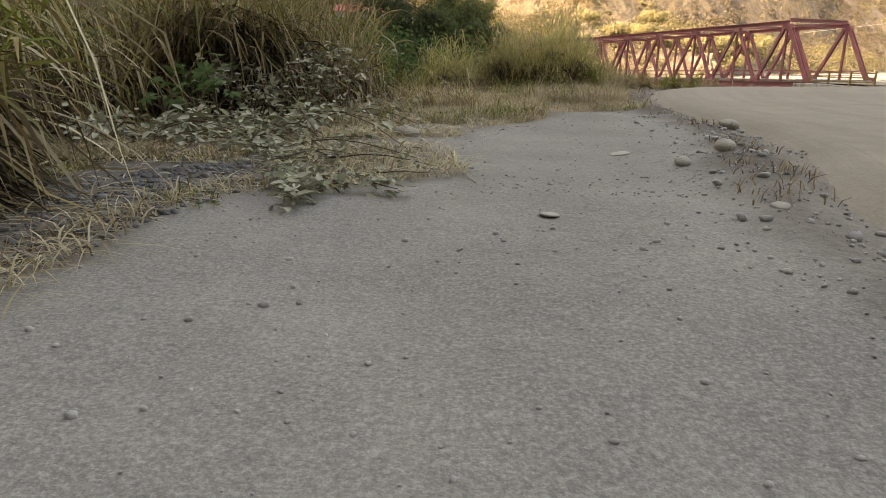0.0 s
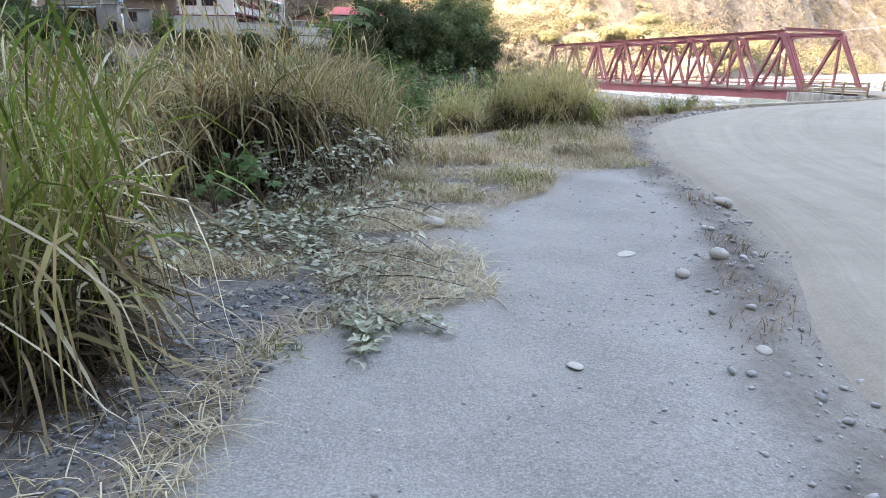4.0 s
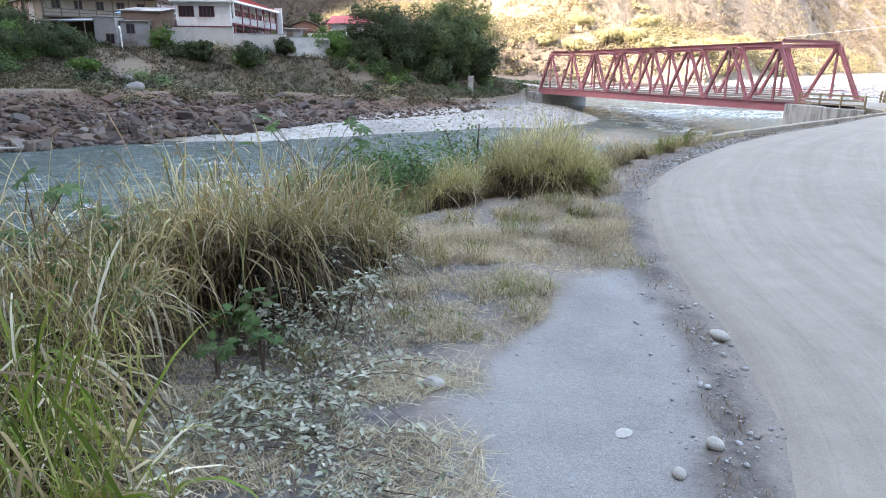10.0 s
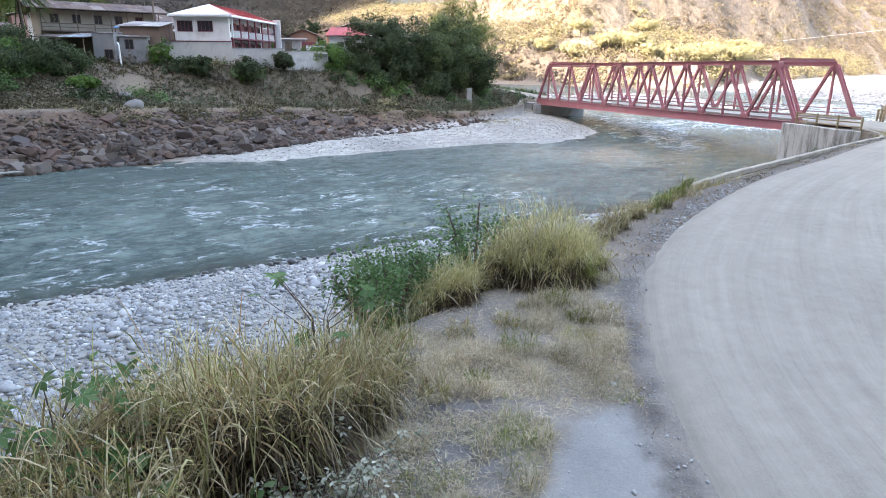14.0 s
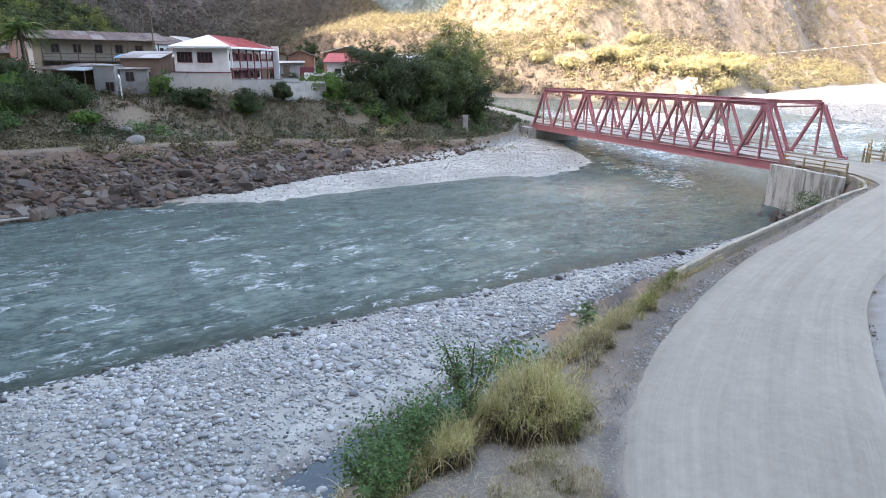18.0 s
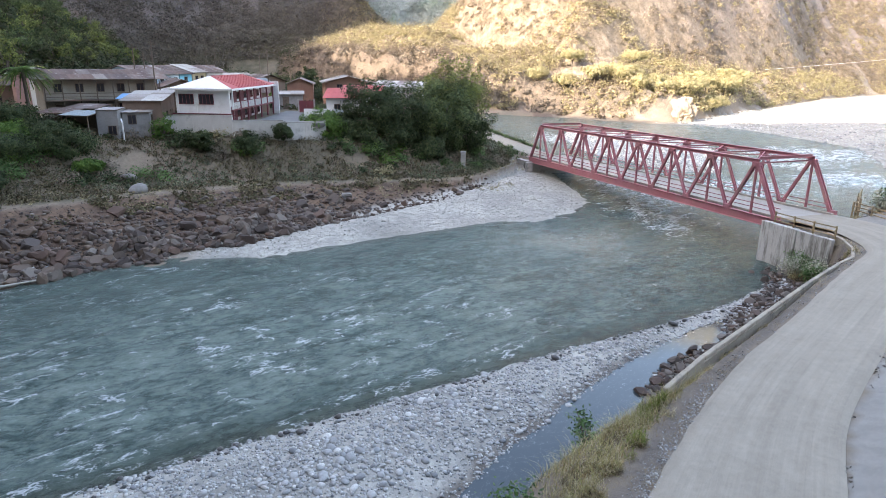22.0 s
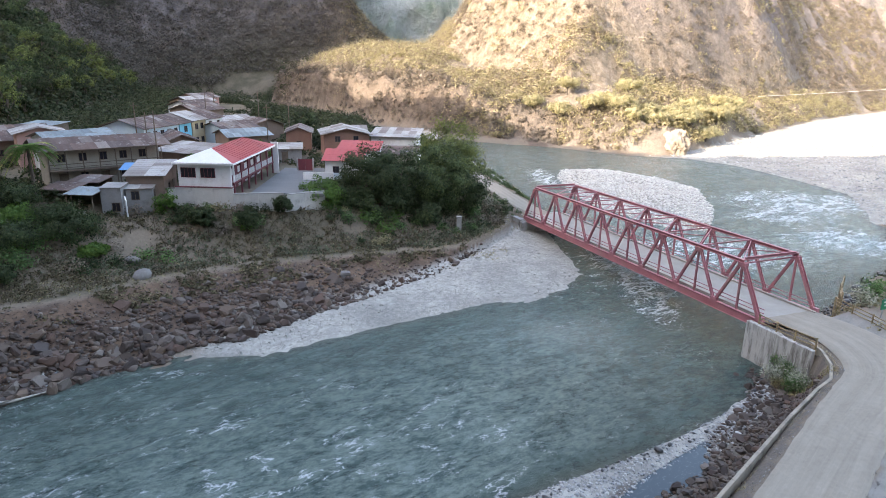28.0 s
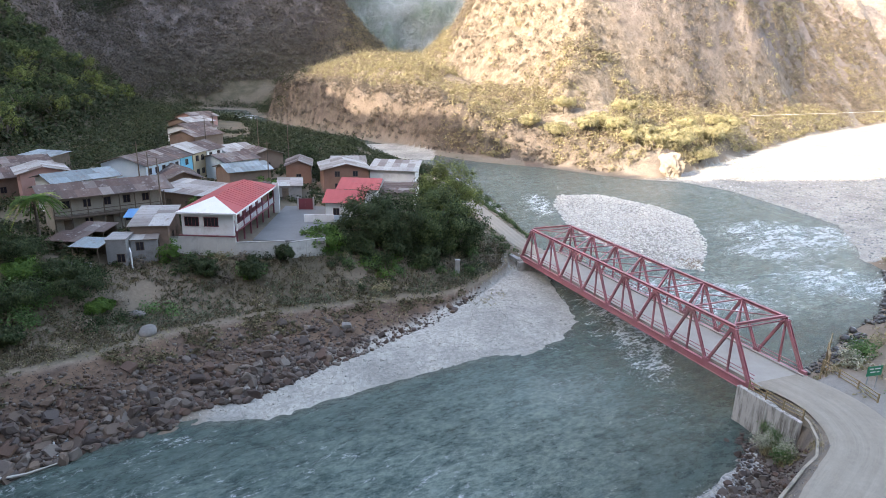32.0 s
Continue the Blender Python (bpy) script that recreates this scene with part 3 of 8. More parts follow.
CREST = [(-40, -30, 0), (-22, -14, 0), (-9, -3, 0), (-5.2, 3.5, 0), (-3.2, 7, 0), (-1.2, 10, 0), (0.8, 12.4, 0), (2.6, 15, 0), (4.8, 18, -0.1), (7.2, 21.2, -0.2), (9.9, 24.4, -0.25), (13.9, 28.6, -0.36), (19.7, 34.4, -0.5), (25.2, 40.3, -0.58), (29.3, 44.3, -0.65), (32.5, 48.0, -0.7), (33.3, 51.3, -0.8), (33.0, 54.4, -0.9)]
FAR_ROAD = [(18.2, 103, -1.4), (15.6, 109.5, -1.35), (13.9, 117, -1.3), (10.4, 131.7, -1.2), (6, 147, -1.0), (-2, 168, -0.4)]
BENCH = [(-150, -6, 0.6), (-90, 26, 0.4), (-60, 45, 0.2), (-42, 57.4, -0.4), (-36, 61.2, -0.6), (-30.4, 68.6, -0.9), (-22.4, 74.5, -1.2), (-12.8, 79.4, -1.7), (-5.4, 82.4, -2.0), (2.6, 86.2, -2.3), (7.8, 92, -2.4), (12, 99, -2.2), (13.2, 106, -1.8)]
WALL_FOOT = [(-150, 34, 5), (-90, 60, 4.6), (-60, 72, 4.2), (-44.5, 76.5, 3.7), (-38.6, 80.5, 3.6), (-34, 83.4, 3.6), (-26.5, 84.6, 3.4), (-20, 87, 3.2), (-11, 93, 2.6), (-3, 99, 1.2), (4, 106, -0.2), (8, 114, -0.8)]
HILL_FOOT = [(-60, 1000), (-66, 520), (-84, 400), (-84, 332), (-66, 300), (-28, 262), (2, 227), (16, 215), (36, 206), (58, 190), (68, 187), (80, 196), (112, 228), (180, 300), (270, 380), (420, 460), (800, 640)]
HIGH_FOOT = [(30, 900), (16, 480), (10, 330), (24, 286), (58, 258), (108, 258), (186, 322), (300, 410), (460, 500), (800, 720)]
SPUR = [(48, 236, 4), (58, 262, 26), (72, 330, 98), (92, 430, 130), (140, 560, 140)]
DARK_FOOT = [(-240, 20), (-130, 62), (-96, 96), (-98, 136), (-104, 190), (-112, 250), (-146, 318), (-142, 372), (-112, 402), (-70, 414), (-36, 424), (-28, 450), (-40, 620), (-70, 800), (-100, 1000)]
BANK_FOOT = [(-150, -27), (-91, 9.5), (-51, 38.4), (-37, 49), (-33, 52.8), (-24.4, 58.6), (-19, 60.4), (-14.3, 65), (-8.6, 70), (-4.9, 74.6), (-0.6, 79), (2.6, 83.6), (7, 91), (10.2, 98), (12.2, 106)]
PAD = [(-2.4, -10), (-1.15, 0.4), (-0.8, 2.0), (-0.62, 2.9), (-0.15, 3.15), (0.2, 3.5), (-0.1, 4.7), (0.3, 5.3), (1.05, 6.4), (1.4, 7.6), (2.45, 8.1), (2.5, 6), (2.1, 4.2), (1.6, 2.7), (1.1, -2), (0.5, -12)]
RIDGE = [(-620, 420, 420), (-322, 262, 340), (-326, 176, 188), (-290, 70, 166), (-244, 39, 165), (-213, 16, 154), (-184, -4, 149), (-122, -30, 176), (-60, -96, 196), (60, -190, 200), (420, -260, 260)]


def ground_z(x, y):
    """Height of the valley's ground and the weights of its surfaces."""
    wz = water_z(x, y)
    d_river, d_isl, d_pud = reach(x, y, RIVER), reach(x, y, ISLAND), reach(x, y, PUDDLE)
    d_left, z_left, s_left = along(x, y, ROAD_LEFT)
    d_right, z_right, s_right = along(x, y, ROAD_RIGHT)
    d_crest, z_crest, s_crest = along(x, y, CREST)
    d_bench, z_bench, s_bench = along(x, y, BENCH)
    d_wall, z_wall, s_wall = along(x, y, WALL_FOOT)
    n_small, n_mid = fbm(x, y, 0.9, 5, 3), fbm(x, y, 9, 11, 4)
    bar = wz + 0.06 + 0.1 * np.clip(d_river, -0.6, 1) + 0.45 * smooth(0.5, 5, d_river) + 0.06 * n_small * smooth(0, 1, d_river)
    # south bank: road level, falling to the bar beyond the crest
    flat = z_crest - 0.03 + 0.03 * n_small
    flat = flat + np.where((s_left > 0) & (y > -3), 0.05 * smooth(0.3, 0.08, np.abs(d_left - 0.17)) * (0.5 + 0.8 * fbm(x, y, 0.4, 9, 2)), 0)
    past = np.where(s_crest > 0, d_crest, 0)
    south = np.maximum(bar, flat - (0.82 + 0.5 * smooth(24, 30, y) + 5 * smooth(48, 52, y)) * past * (1 + 0.12 * n_mid) - 0.25 * smooth(0, 1, past))
    south = np.where(past > 0, south, flat)
    up = np.where(s_right < 0, d_right, 0)
    south = south + np.where(s_right < 0, 0.25 * smooth(0.3, 1.5, up) + 0.45 * np.maximum(up - 7, 0) * smooth(56, 44, y) + 0.25 * n_mid * smooth(1, 6, up), 0)
    # bank beyond the bridge's near end falls to the river
    beyond = smooth(57, 62, y - 0.3 * (np.minimum(x, 44) - 36) + 0.15 * np.maximum(x - 44, 0)) * (x > 20)
    south = np.where(beyond > 0, south * (1 - beyond) + beyond * np.minimum(bar + 0.7 * np.maximum(d_river - 1, 0), south + 0.5), south)
    # north bank: stone slope, bench, slope to the village terrace
    run = np.maximum(d_river, 0)
    d_foot, _, s_foot = along(x, y, BANK_FOOT)
    spit = np.minimum(bar, wz + 0.75)
    share = d_foot / np.maximum(d_foot + d_bench, 0.1)
    stony = 0.22 * fbm(x, y, 1.3, 61, 2) * smooth(0, 0.2, share) * smooth(1, 0.8, share)
    slope = np.where(s_foot > 0, spit + (z_bench - spit) * share ** 0.85 + stony, spit)
    lift = np.where(s_bench > 0, d_bench / np.maximum(d_bench + d_wall, 0.1), 0)
    slope = np.where(s_bench > 0, z_bench + (z_wall - z_bench) * smooth(0.12, 1.0, lift), slope)
    terrace = 4.8 - 5.8 * smooth(-14, 12, x) * smooth(60, 110, y) + 0.02 * np.maximum(y - 120, 0) * (x < -20)
    north = np.where((s_wall > 0) & (s_bench > 0), np.maximum(z_wall, z_wall + (terrace - z_wall) * smooth(0.3, 2.0, d_wall)), slope)
    low = smooth(30, 6, d_river) * smooth(110, 135, y)
    north = north * (1 - low) + (wz + 0.4 + np.minimum(0.12 * run, 4)) * low
    north = north + 0.12 * n_mid
    is_south = (along(x, y, SOUTH_SHORE)[0] < along(x, y, SPIT)[0]) & (y < 110)
    east_plain = wz + 0.1 + np.minimum(0.02 * run, 0.6) + 0.1 * n_mid
    is_east = (x > 62) & (y > 100) | (x - 20 > 0.3 * (260 - y)) & (y > 180)
    z = np.where(is_south, south, np.where(is_east, east_plain, north))
    d_far, z_far, _ = along(x, y, FAR_ROAD)
    level = smooth(5.5, 2.4, d_far) * smooth(47.2, 48.6, -0.35 * (x - 31.35) + 0.937 * (y - 57.73))
    z = z * (1 - level) + (z_far - 0.05) * level
    # hills
    d_hill, _, s_hill = along(x, y, HILL_FOOT)
    d_high, _, s_high = along(x, y, HIGH_FOOT)
    d_dark, _, s_dark = along(x, y, DARK_FOOT)
    rough = fbm(x, y, 42, 21, 6, 0.55)
    gully = 1 - np.abs(fbm(x, y, 70, 33, 5, 0.5))
    h = np.where(s_hill > 0, d_hill, 0)
    west = smooth(30, -10, x)
    east = smooth(62, 70, x) * smooth(135, 105, x)
    first = wz + (9 + 9 * west - 2 * east) * smooth(0, 12 - 5 * west - 8 * east, h) + (9 + 3 * west) * smooth(6, 52, h) + 1.6 * rough * smooth(0, 30, h)
    hh = np.where(s_high > 0, d_high, 0)
    d_spur, z_spur, s_spur = along(x, y, SPUR)
    spur = np.maximum(z_spur - np.where(s_spur > 0, 1.3, 0.92) * d_spur, 0) * smooth(-5, 25, h)
    first = first + spur + 2.6 * fbm(x, y, 8, 81, 3, 0.6) * smooth(1, 5, h) * smooth(60, 14, h)
    first = first + 0.72 * hh + smooth(0, 60, hh) * (8 * rough + 14 * (gully - 0.7)) + smooth(0, 30, hh) * (4.5 * fbm(x, y, 17, 83, 3, 0.6) + 5 * (0.6 - np.abs(fbm(x + 0.4 * y, y, 26, 87, 3))))
    z = np.where(h > 0, np.maximum(z, first), z)
    dk = np.where(s_dark > 0, d_dark, 0)
    steep = 0.62 + 0.75 * smooth(380, 470, y)
    dark = z + steep * dk + smooth(0, 60, dk) * (7 * rough + 16 * (gully - 0.7) + 4 * fbm(x, y, 19, 93, 3)) + 1.0 * rough * smooth(0, 12, dk)
    z = np.where(dk > 0, dark, z)
    d_ridge, z_ridge, _ = along(x, y, RIDGE)
    ridge = z_ridge - 1.55 * d_ridge + 4 * rough
    ridge = ridge - 1.6 * np.maximum(x + 215, 0) * smooth(140, 190, y)
    ridge = np.where((x < -55) | (y < -25), ridge, -99)
    z = np.maximum(z, ridge)
    # beds
    far_bar = [(-31, 246), (-14, 243), (2, 231), (1, 212), (-20, 209), (-28, 222)]
    bed = np.maximum(wz + 0.06 - 0.14 * np.minimum(-d_river, 8), wz - 0.2 * np.maximum(d_isl, 0))
    isle = wz + 0.09 * np.minimum(-d_isl, 7) + 0.05 * n_small * smooth(0, 1, -d_isl)
    z = np.where(d_river < 0, np.where(d_isl < 0, isle, np.maximum(bed, wz - 1.2)), z)
    z = np.where(is_south & (d_pud >= 0) & (d_pud < 4) & (z < wz + 1.0) & (d_river > 0), np.minimum(z, wz - 0.02 + 0.2 * d_pud), z)
    z = np.where((x < -70) & (y < -12), np.maximum(z, ridge), z)
    z = np.where(d_pud < 0, np.minimum(z, wz - 0.02 - 0.25 * np.minimum(-d_pud, 1.0)), z)
    z = np.where((h <= 0) & (reach(x, y, far_bar) < 0), np.maximum(z, wz + 0.25), z)
    # surfaces
    w = {}
    w["w_gravel"] = np.where(h > 0, 0, smooth(1.3, 0.7, z - wz) * np.where(d_crest < 0.6, 0, 1)) * np.where(is_south & (past <= 0), 0, 1) * np.where((y > 184) & (x < 72), 0.15, 1) * np.where(~is_south & (x < -21) & (y < 110), smooth(-25, -21, x), 1)
    w["w_cliff"] = smooth(0.3, 2, h) * smooth(17 - 4 * west, 11 - 4 * west, h) * (0.75 + 0.25 * west) * np.maximum(smooth(64, 40, x), east * smooth(7, 4, h))
    w["w_bank"] = np.where((s_foot > 0) & (s_bench < 0) & ~is_south & ~is_east & (h <= 0), 1.0, 0) * smooth(1.0, 0.9, share)
    w["w_scree_shade"] = np.maximum(smooth(45, 85, dk), smooth(8, 40, dk) * smooth(250, 290, y))
    w["w_gravel"] = np.maximum(w["w_gravel"], smooth(1.5, -1.5, reach(x, y, far_bar) + 1.5 * n_mid) * (h <= 0))
    # grey-purple rock right of the spur, its dark tone also painting that flank's shade
    w["w_scree_shade"] = np.maximum(w["w_scree_shade"], 0.95 * smooth(52, 84, x - 0.25 * (y - 260)) * smooth(2, 16, hh) * (0.65 + 0.35 * fbm(x, y, 34, 55, 3)))
    w["w_gravel"] = w["w_gravel"] * np.where(is_south, 1 - (1 - smooth(3.2, 5.0, past)) * smooth(22, 28, y), 1)
    w["w_hill"] = np.maximum(smooth(0, 6, h), smooth(0, 8, dk))
    w["w_dry"] = np.maximum(smooth(0, 3, h), np.where(is_south & (past <= 0), 0.25 + 0.5 * smooth(-0.2, 0.4, n_mid), 0) * smooth(0.2, 0.8, d_left) * smooth(-1.2, -0.4, x) * smooth(13, 9, y))
    w["w_green"] = np.maximum(smooth(0, 6, dk) * (1 - 0.8 * smooth(50, 130, dk)), np.where((~is_south) & (s_bench > 0) & (h <= 0), 0.25 + 0.4 * smooth(-0.1, 0.5, n_mid) + 0.3 * smooth(-42, -50, x), 0))
    w["w_rock"] = np.maximum(smooth(0, 2, h) * smooth(16, 8, h) * 0.7, smooth(0.35, 0.75, fbm(x, y, 30, 51, 4)) * smooth(30, 80, np.maximum(hh, dk)))
    w["w_pad"] = np.maximum(smooth(0.16, -0.06, reach(x, y, PAD) + 0.12 * n_small + 0.12 * fbm(x, y, 0.34, 9, 3)) * (0.35 + 0.65 * smooth(0.12, 0.5, d_left + 0.12 * n_small)), np.where(is_south & (past < 0.5), np.maximum(0.35 * smooth(0.9, 0.2, d_left + 0.3 * n_small), 0.5 + 0.25 * n_mid) * smooth(-1.0, -0.3, x) * smooth(17, 13, y), 0))
    d_pad, n_fine = reach(x, y, PAD), fbm(x, y, 0.34, 9, 3)
    w["w_humus"] = np.where(is_south & (past < 2.5), smooth(0.0, 0.45, d_pad + 0.2 * n_fine) * smooth(0.9, -0.5, x - 0.16 * np.maximum(y - 4, 0) + 0.4 * n_small) * smooth(11, 7.5, y), 0)
    w["w_humus"] = np.maximum(w["w_humus"], np.where(is_south & (past <= 3) & (y > 7), 0.25 * smooth(-0.1, 0.8, n_small + 0.5 * n_fine) * smooth(0.4, 0.9, d_left) * smooth(0, 0.3, d_pad) * smooth(20, 14, y), 0))
    w["w_edge"] = np.where(is_south & (s_left > 0) & (y > -3), 0.9 * smooth(0.34, 0.1, np.abs(d_left - 0.16) + 0.16 * n_fine) * smooth(-0.9, 0.1, n_small + 0.6 * n_fine), 0)
    w["w_edge"] = np.maximum(w["w_edge"], np.where(is_south & (s_left > 0) & (past < 1.5), 0.85 * smooth(1.3, 0.7, d_left + 0.4 * n_fine) * smooth(14, 19, y), 0))
    w["w_edge"] = np.maximum(w["w_edge"], np.where(is_south & (d_pud < 1.2) & (d_river > 1.5), 0.9 * smooth(1.2, 0.2, d_pud + 0.4 * n_small), 0))
    w["w_edge"] = np.maximum(w["w_edge"], np.where(is_south & (past > 0.3) & (past < 5.5) & (y > 24) & (z > wz - 0.1), 0.75 * smooth(24, 27, y), 0))
    w["w_pad"] = np.maximum(w["w_pad"], np.where(is_south & (s_right < 0), 0.85 * smooth(7, 2.5, up + 1.5 * n_mid), 0))
    w["w_rock"] = np.maximum(w["w_rock"], np.where((s_foot > 0) & (s_bench < 0) & ~is_south & ~is_east & (h <= 0), 0.12, 0))
    return z, w


def spaced(stops):
    """Coordinates from (start, step) pairs."""
    out = []
    for (a, step), (b, _) in zip(stops, stops[1:]):
        n = max(1, round((b - a) / step))
        out += [a + (b - a) * k / n for k in range(n)]
    return np.array(out + [stops[-1][0]])


def sheet(name, xs, ys, z, weights, material, keep=None):
    """A grid of quads with named weights at its corners."""
    nx, ny = len(xs), len(ys)
    gx, gy = np.meshgrid(xs, ys)
    co = np.stack([gx, gy, z], -1).reshape(-1, 3)
    i = np.arange(nx * ny).reshape(ny, nx)
    q = np.stack([i[:-1, :-1], i[:-1, 1:], i[1:, 1:], i[1:, :-1]], -1).reshape(-1, 4)
    if keep is not None:
        k = keep[:-1, :-1] | keep[:-1, 1:] | keep[1:, 1:] | keep[1:, :-1]
        q = q[k.ravel()]
    me = bpy.data.meshes.new(name)
    me.vertices.add(len(co))
    me.vertices.foreach_set("co", co.ravel())
    me.loops.add(q.size)
    me.loops.foreach_set("vertex_index", q.ravel().astype(np.int32))
    me.polygons.add(len(q))
    me.polygons.foreach_set("loop_start", np.arange(0, q.size, 4, dtype=np.int32))
    me.polygons.foreach_set("loop_total", np.full(len(q), 4, dtype=np.int32))
    me.polygons.foreach_set("use_smooth", np.ones(len(q), bool))
    for key, v in weights.items():
        a = me.attributes.new(key, "FLOAT", "POINT")
        a.data.foreach_set("value", np.clip(v, 0, 1).astype(np.float32).ravel())
    me.update(calc_edges=True)
    me.validate()
    me.materials.append(material)
    return new(name, me)


GX = spaced([(-700, 14), (-300, 6), (-140, 2.2), (-46, 0.8), (-9, 0.35), (-3, 0.15), (5, 0.3), (14, 0.6), (42, 1.4), (100, 3), (180, 5), (400, 14), (800, 14)])
GY = spaced([(-320, 10), (-60, 4), (-6, 0.4), (0, 0.17), (10, 0.3), (20, 0.5), (52, 0.85), (112, 1.6), (200, 2.4), (340, 4.5), (520, 14), (1250, 14)])
mx, my = np.meshgrid(GX, GY)
mz, mw = ground_z(mx, my)
ground = sheet("ground", GX, GY, mz, mw, GROUND)
tagged(ground, "river valley ground of soil, gravel and dry hillsides", "ground", kind="structure")


def height(x, y):
    """The ground's height by its grid, for setting things down."""
    x, y = np.asarray(x, float), np.asarray(y, float)
    i, j = np.clip(np.searchsorted(GX, x) - 1, 0, len(GX) - 2), np.clip(np.searchsorted(GY, y) - 1, 0, len(GY) - 2)
    u, v = (x - GX[i]) / (GX[i + 1] - GX[i]), (y - GY[j]) / (GY[j + 1] - GY[j])
    return (mz[j, i] * (1 - u) + mz[j, i + 1] * u) * (1 - v) + (mz[j + 1, i] * (1 - u) + mz[j + 1, i + 1] * u) * v


# river surface: standing waves with breaking crests, drawn out across the current
WX, WY = spaced([(-160, 3), (-62, 0.34), (44, 0.8), (98, 2), (140, 2)]), spaced([(-60, 2), (14, 0.34), (104, 0.8), (165, 3), (430, 4)])
rx, ry = np.meshgrid(WX, WY)
rz = water_z(rx, ry)
r_river, r_pud = reach(rx, ry, RIVER), reach(rx, ry, PUDDLE)
r_south = along(rx, ry, SOUTH_SHORE)[0]
rapids = 1.2 * np.exp(-(((rx - 75) / 15) ** 2 + ((ry - 128) / 10) ** 2)) + 0.8 * np.exp(-(((rx - 64) / 9) ** 2 + ((ry - 115) / 5) ** 2)) + 1.1 * np.exp(-(((rx - 68) / 9) ** 2 + ((ry - 99) / 7) ** 2)) + 0.8 * np.exp(-(((rx - 26) / 4) ** 2 + ((ry - 150) / 14) ** 2))
rapids = rapids + 0.9 * np.exp(-(((rx + 100) / 14) ** 2 + ((ry - 318) / 32) ** 2))
rapids = rapids + 0.95 * np.exp(-(((rx - 27) / 4.5) ** 2 + ((ry - 86) / 14) ** 2)) + 0.85 * np.exp(-(((rx - 42) / 12) ** 2 + ((ry - 92) / 9) ** 2)) + 0.4 * np.exp(-(((rx - 25) / 4) ** 2 + ((ry - 70) / 10) ** 2))
down, over = -0.82 * rx - 0.57 * ry, 0.57 * rx - 0.82 * ry
bent = 1.1 * fbm(rx, ry, 5.0, 70, 2)
crest = 1 - np.abs(fbm(down * 0.42 + 0.4 * bent, over + 0.5 * bent, 2.3, 71, 3, 0.6))
crest_2 = 1 - np.abs(fbm(down * 0.5 - bent, over - 0.5 * bent, 1.3, 74, 2))
fleck = fbm(down * 0.7, over * 1.2, 2.6, 76, 2)
chop = 0.3 + 0.22 * fbm(rx, ry, 15, 73, 3) + 0.34 * smooth(20, 4, r_south) * smooth(14, -4, rx) + 0.22 * smooth(-2, -34, rx) - 0.5 * np.exp(-(((rx - 12) / 13) ** 2 + ((ry - 62) / 8) ** 2)) - 0.3 * smooth(104, 122, ry)
chop = np.where(r_pud < 0.6, 0, np.clip(chop, 0.04, 1) + rapids)
calm_w = np.where(r_pud < 0.6, 1.0, 0.72 * np.exp(-(((rx - 13) / 9) ** 2 + ((ry - 63) / 6) ** 2)))
sw = {"w_stir_sheen": np.maximum(smooth(34, 7, r_south) * smooth(0.8, 4.5, r_south) * smooth(30, -2, rx), 0.95 * smooth(18, 32, rx + 0.4 * np.maximum(ry - 95, 0)) * smooth(78, 90, ry) * smooth(215, 180, ry)),
      "w_foam": np.where(r_pud < 0.6, 0, 0.9 * smooth(0.76, 1.0, crest) * smooth(-0.05, 0.4, fleck) * (0.25 + 0.75 * smooth(0.2, 0.7, chop)) + 0.8 * smooth(0.82, 1.0, crest_2) * smooth(0.15, -0.3, fleck) * smooth(0.2, 0.6, chop) + 0.95 * smooth(0.15, 0.8, rapids) * (0.45 + 0.55 * smooth(0.55, 0.98, crest)) + 0.4 * smooth(-0.9, -0.2, r_river) * smooth(0.1, 0.5, fbm(rx, ry, 2.4, 79, 2))),
      "w_calm": calm_w,
      "w_shallow": np.where(r_pud < 0.5, 0.15, smooth(-2.2, 0.2, r_river) * 0.6) + 0.75 * np.exp(-(((rx - 26.5) / 4.5) ** 2 + ((ry - 74) / 11) ** 2)) * smooth(-0.5, 0.6, fbm(rx, ry, 4, 72, 2)) + 0.25 * smooth(104, 125, ry) + 0.2 * smooth(36, 50, rx) * smooth(70, 84, ry) * smooth(125, 104, ry)}
wave = (np.clip(chop + 0.15, 0, 1.5) * (0.24 * (crest - 0.6) + 0.13 * (crest_2 - 0.6)) + 0.03 * fbm(rx, ry, 0.9, 75, 2)) * (1 - calm_w) * smooth(0.3, -1.5, r_river)
river = sheet("river", WX, WY, rz + wave, sw, WATER, keep=(r_river < 2.5) | (r_pud < 1.5))
tagged(river, "grey-green mountain river with white riffles", "river", kind="structure")


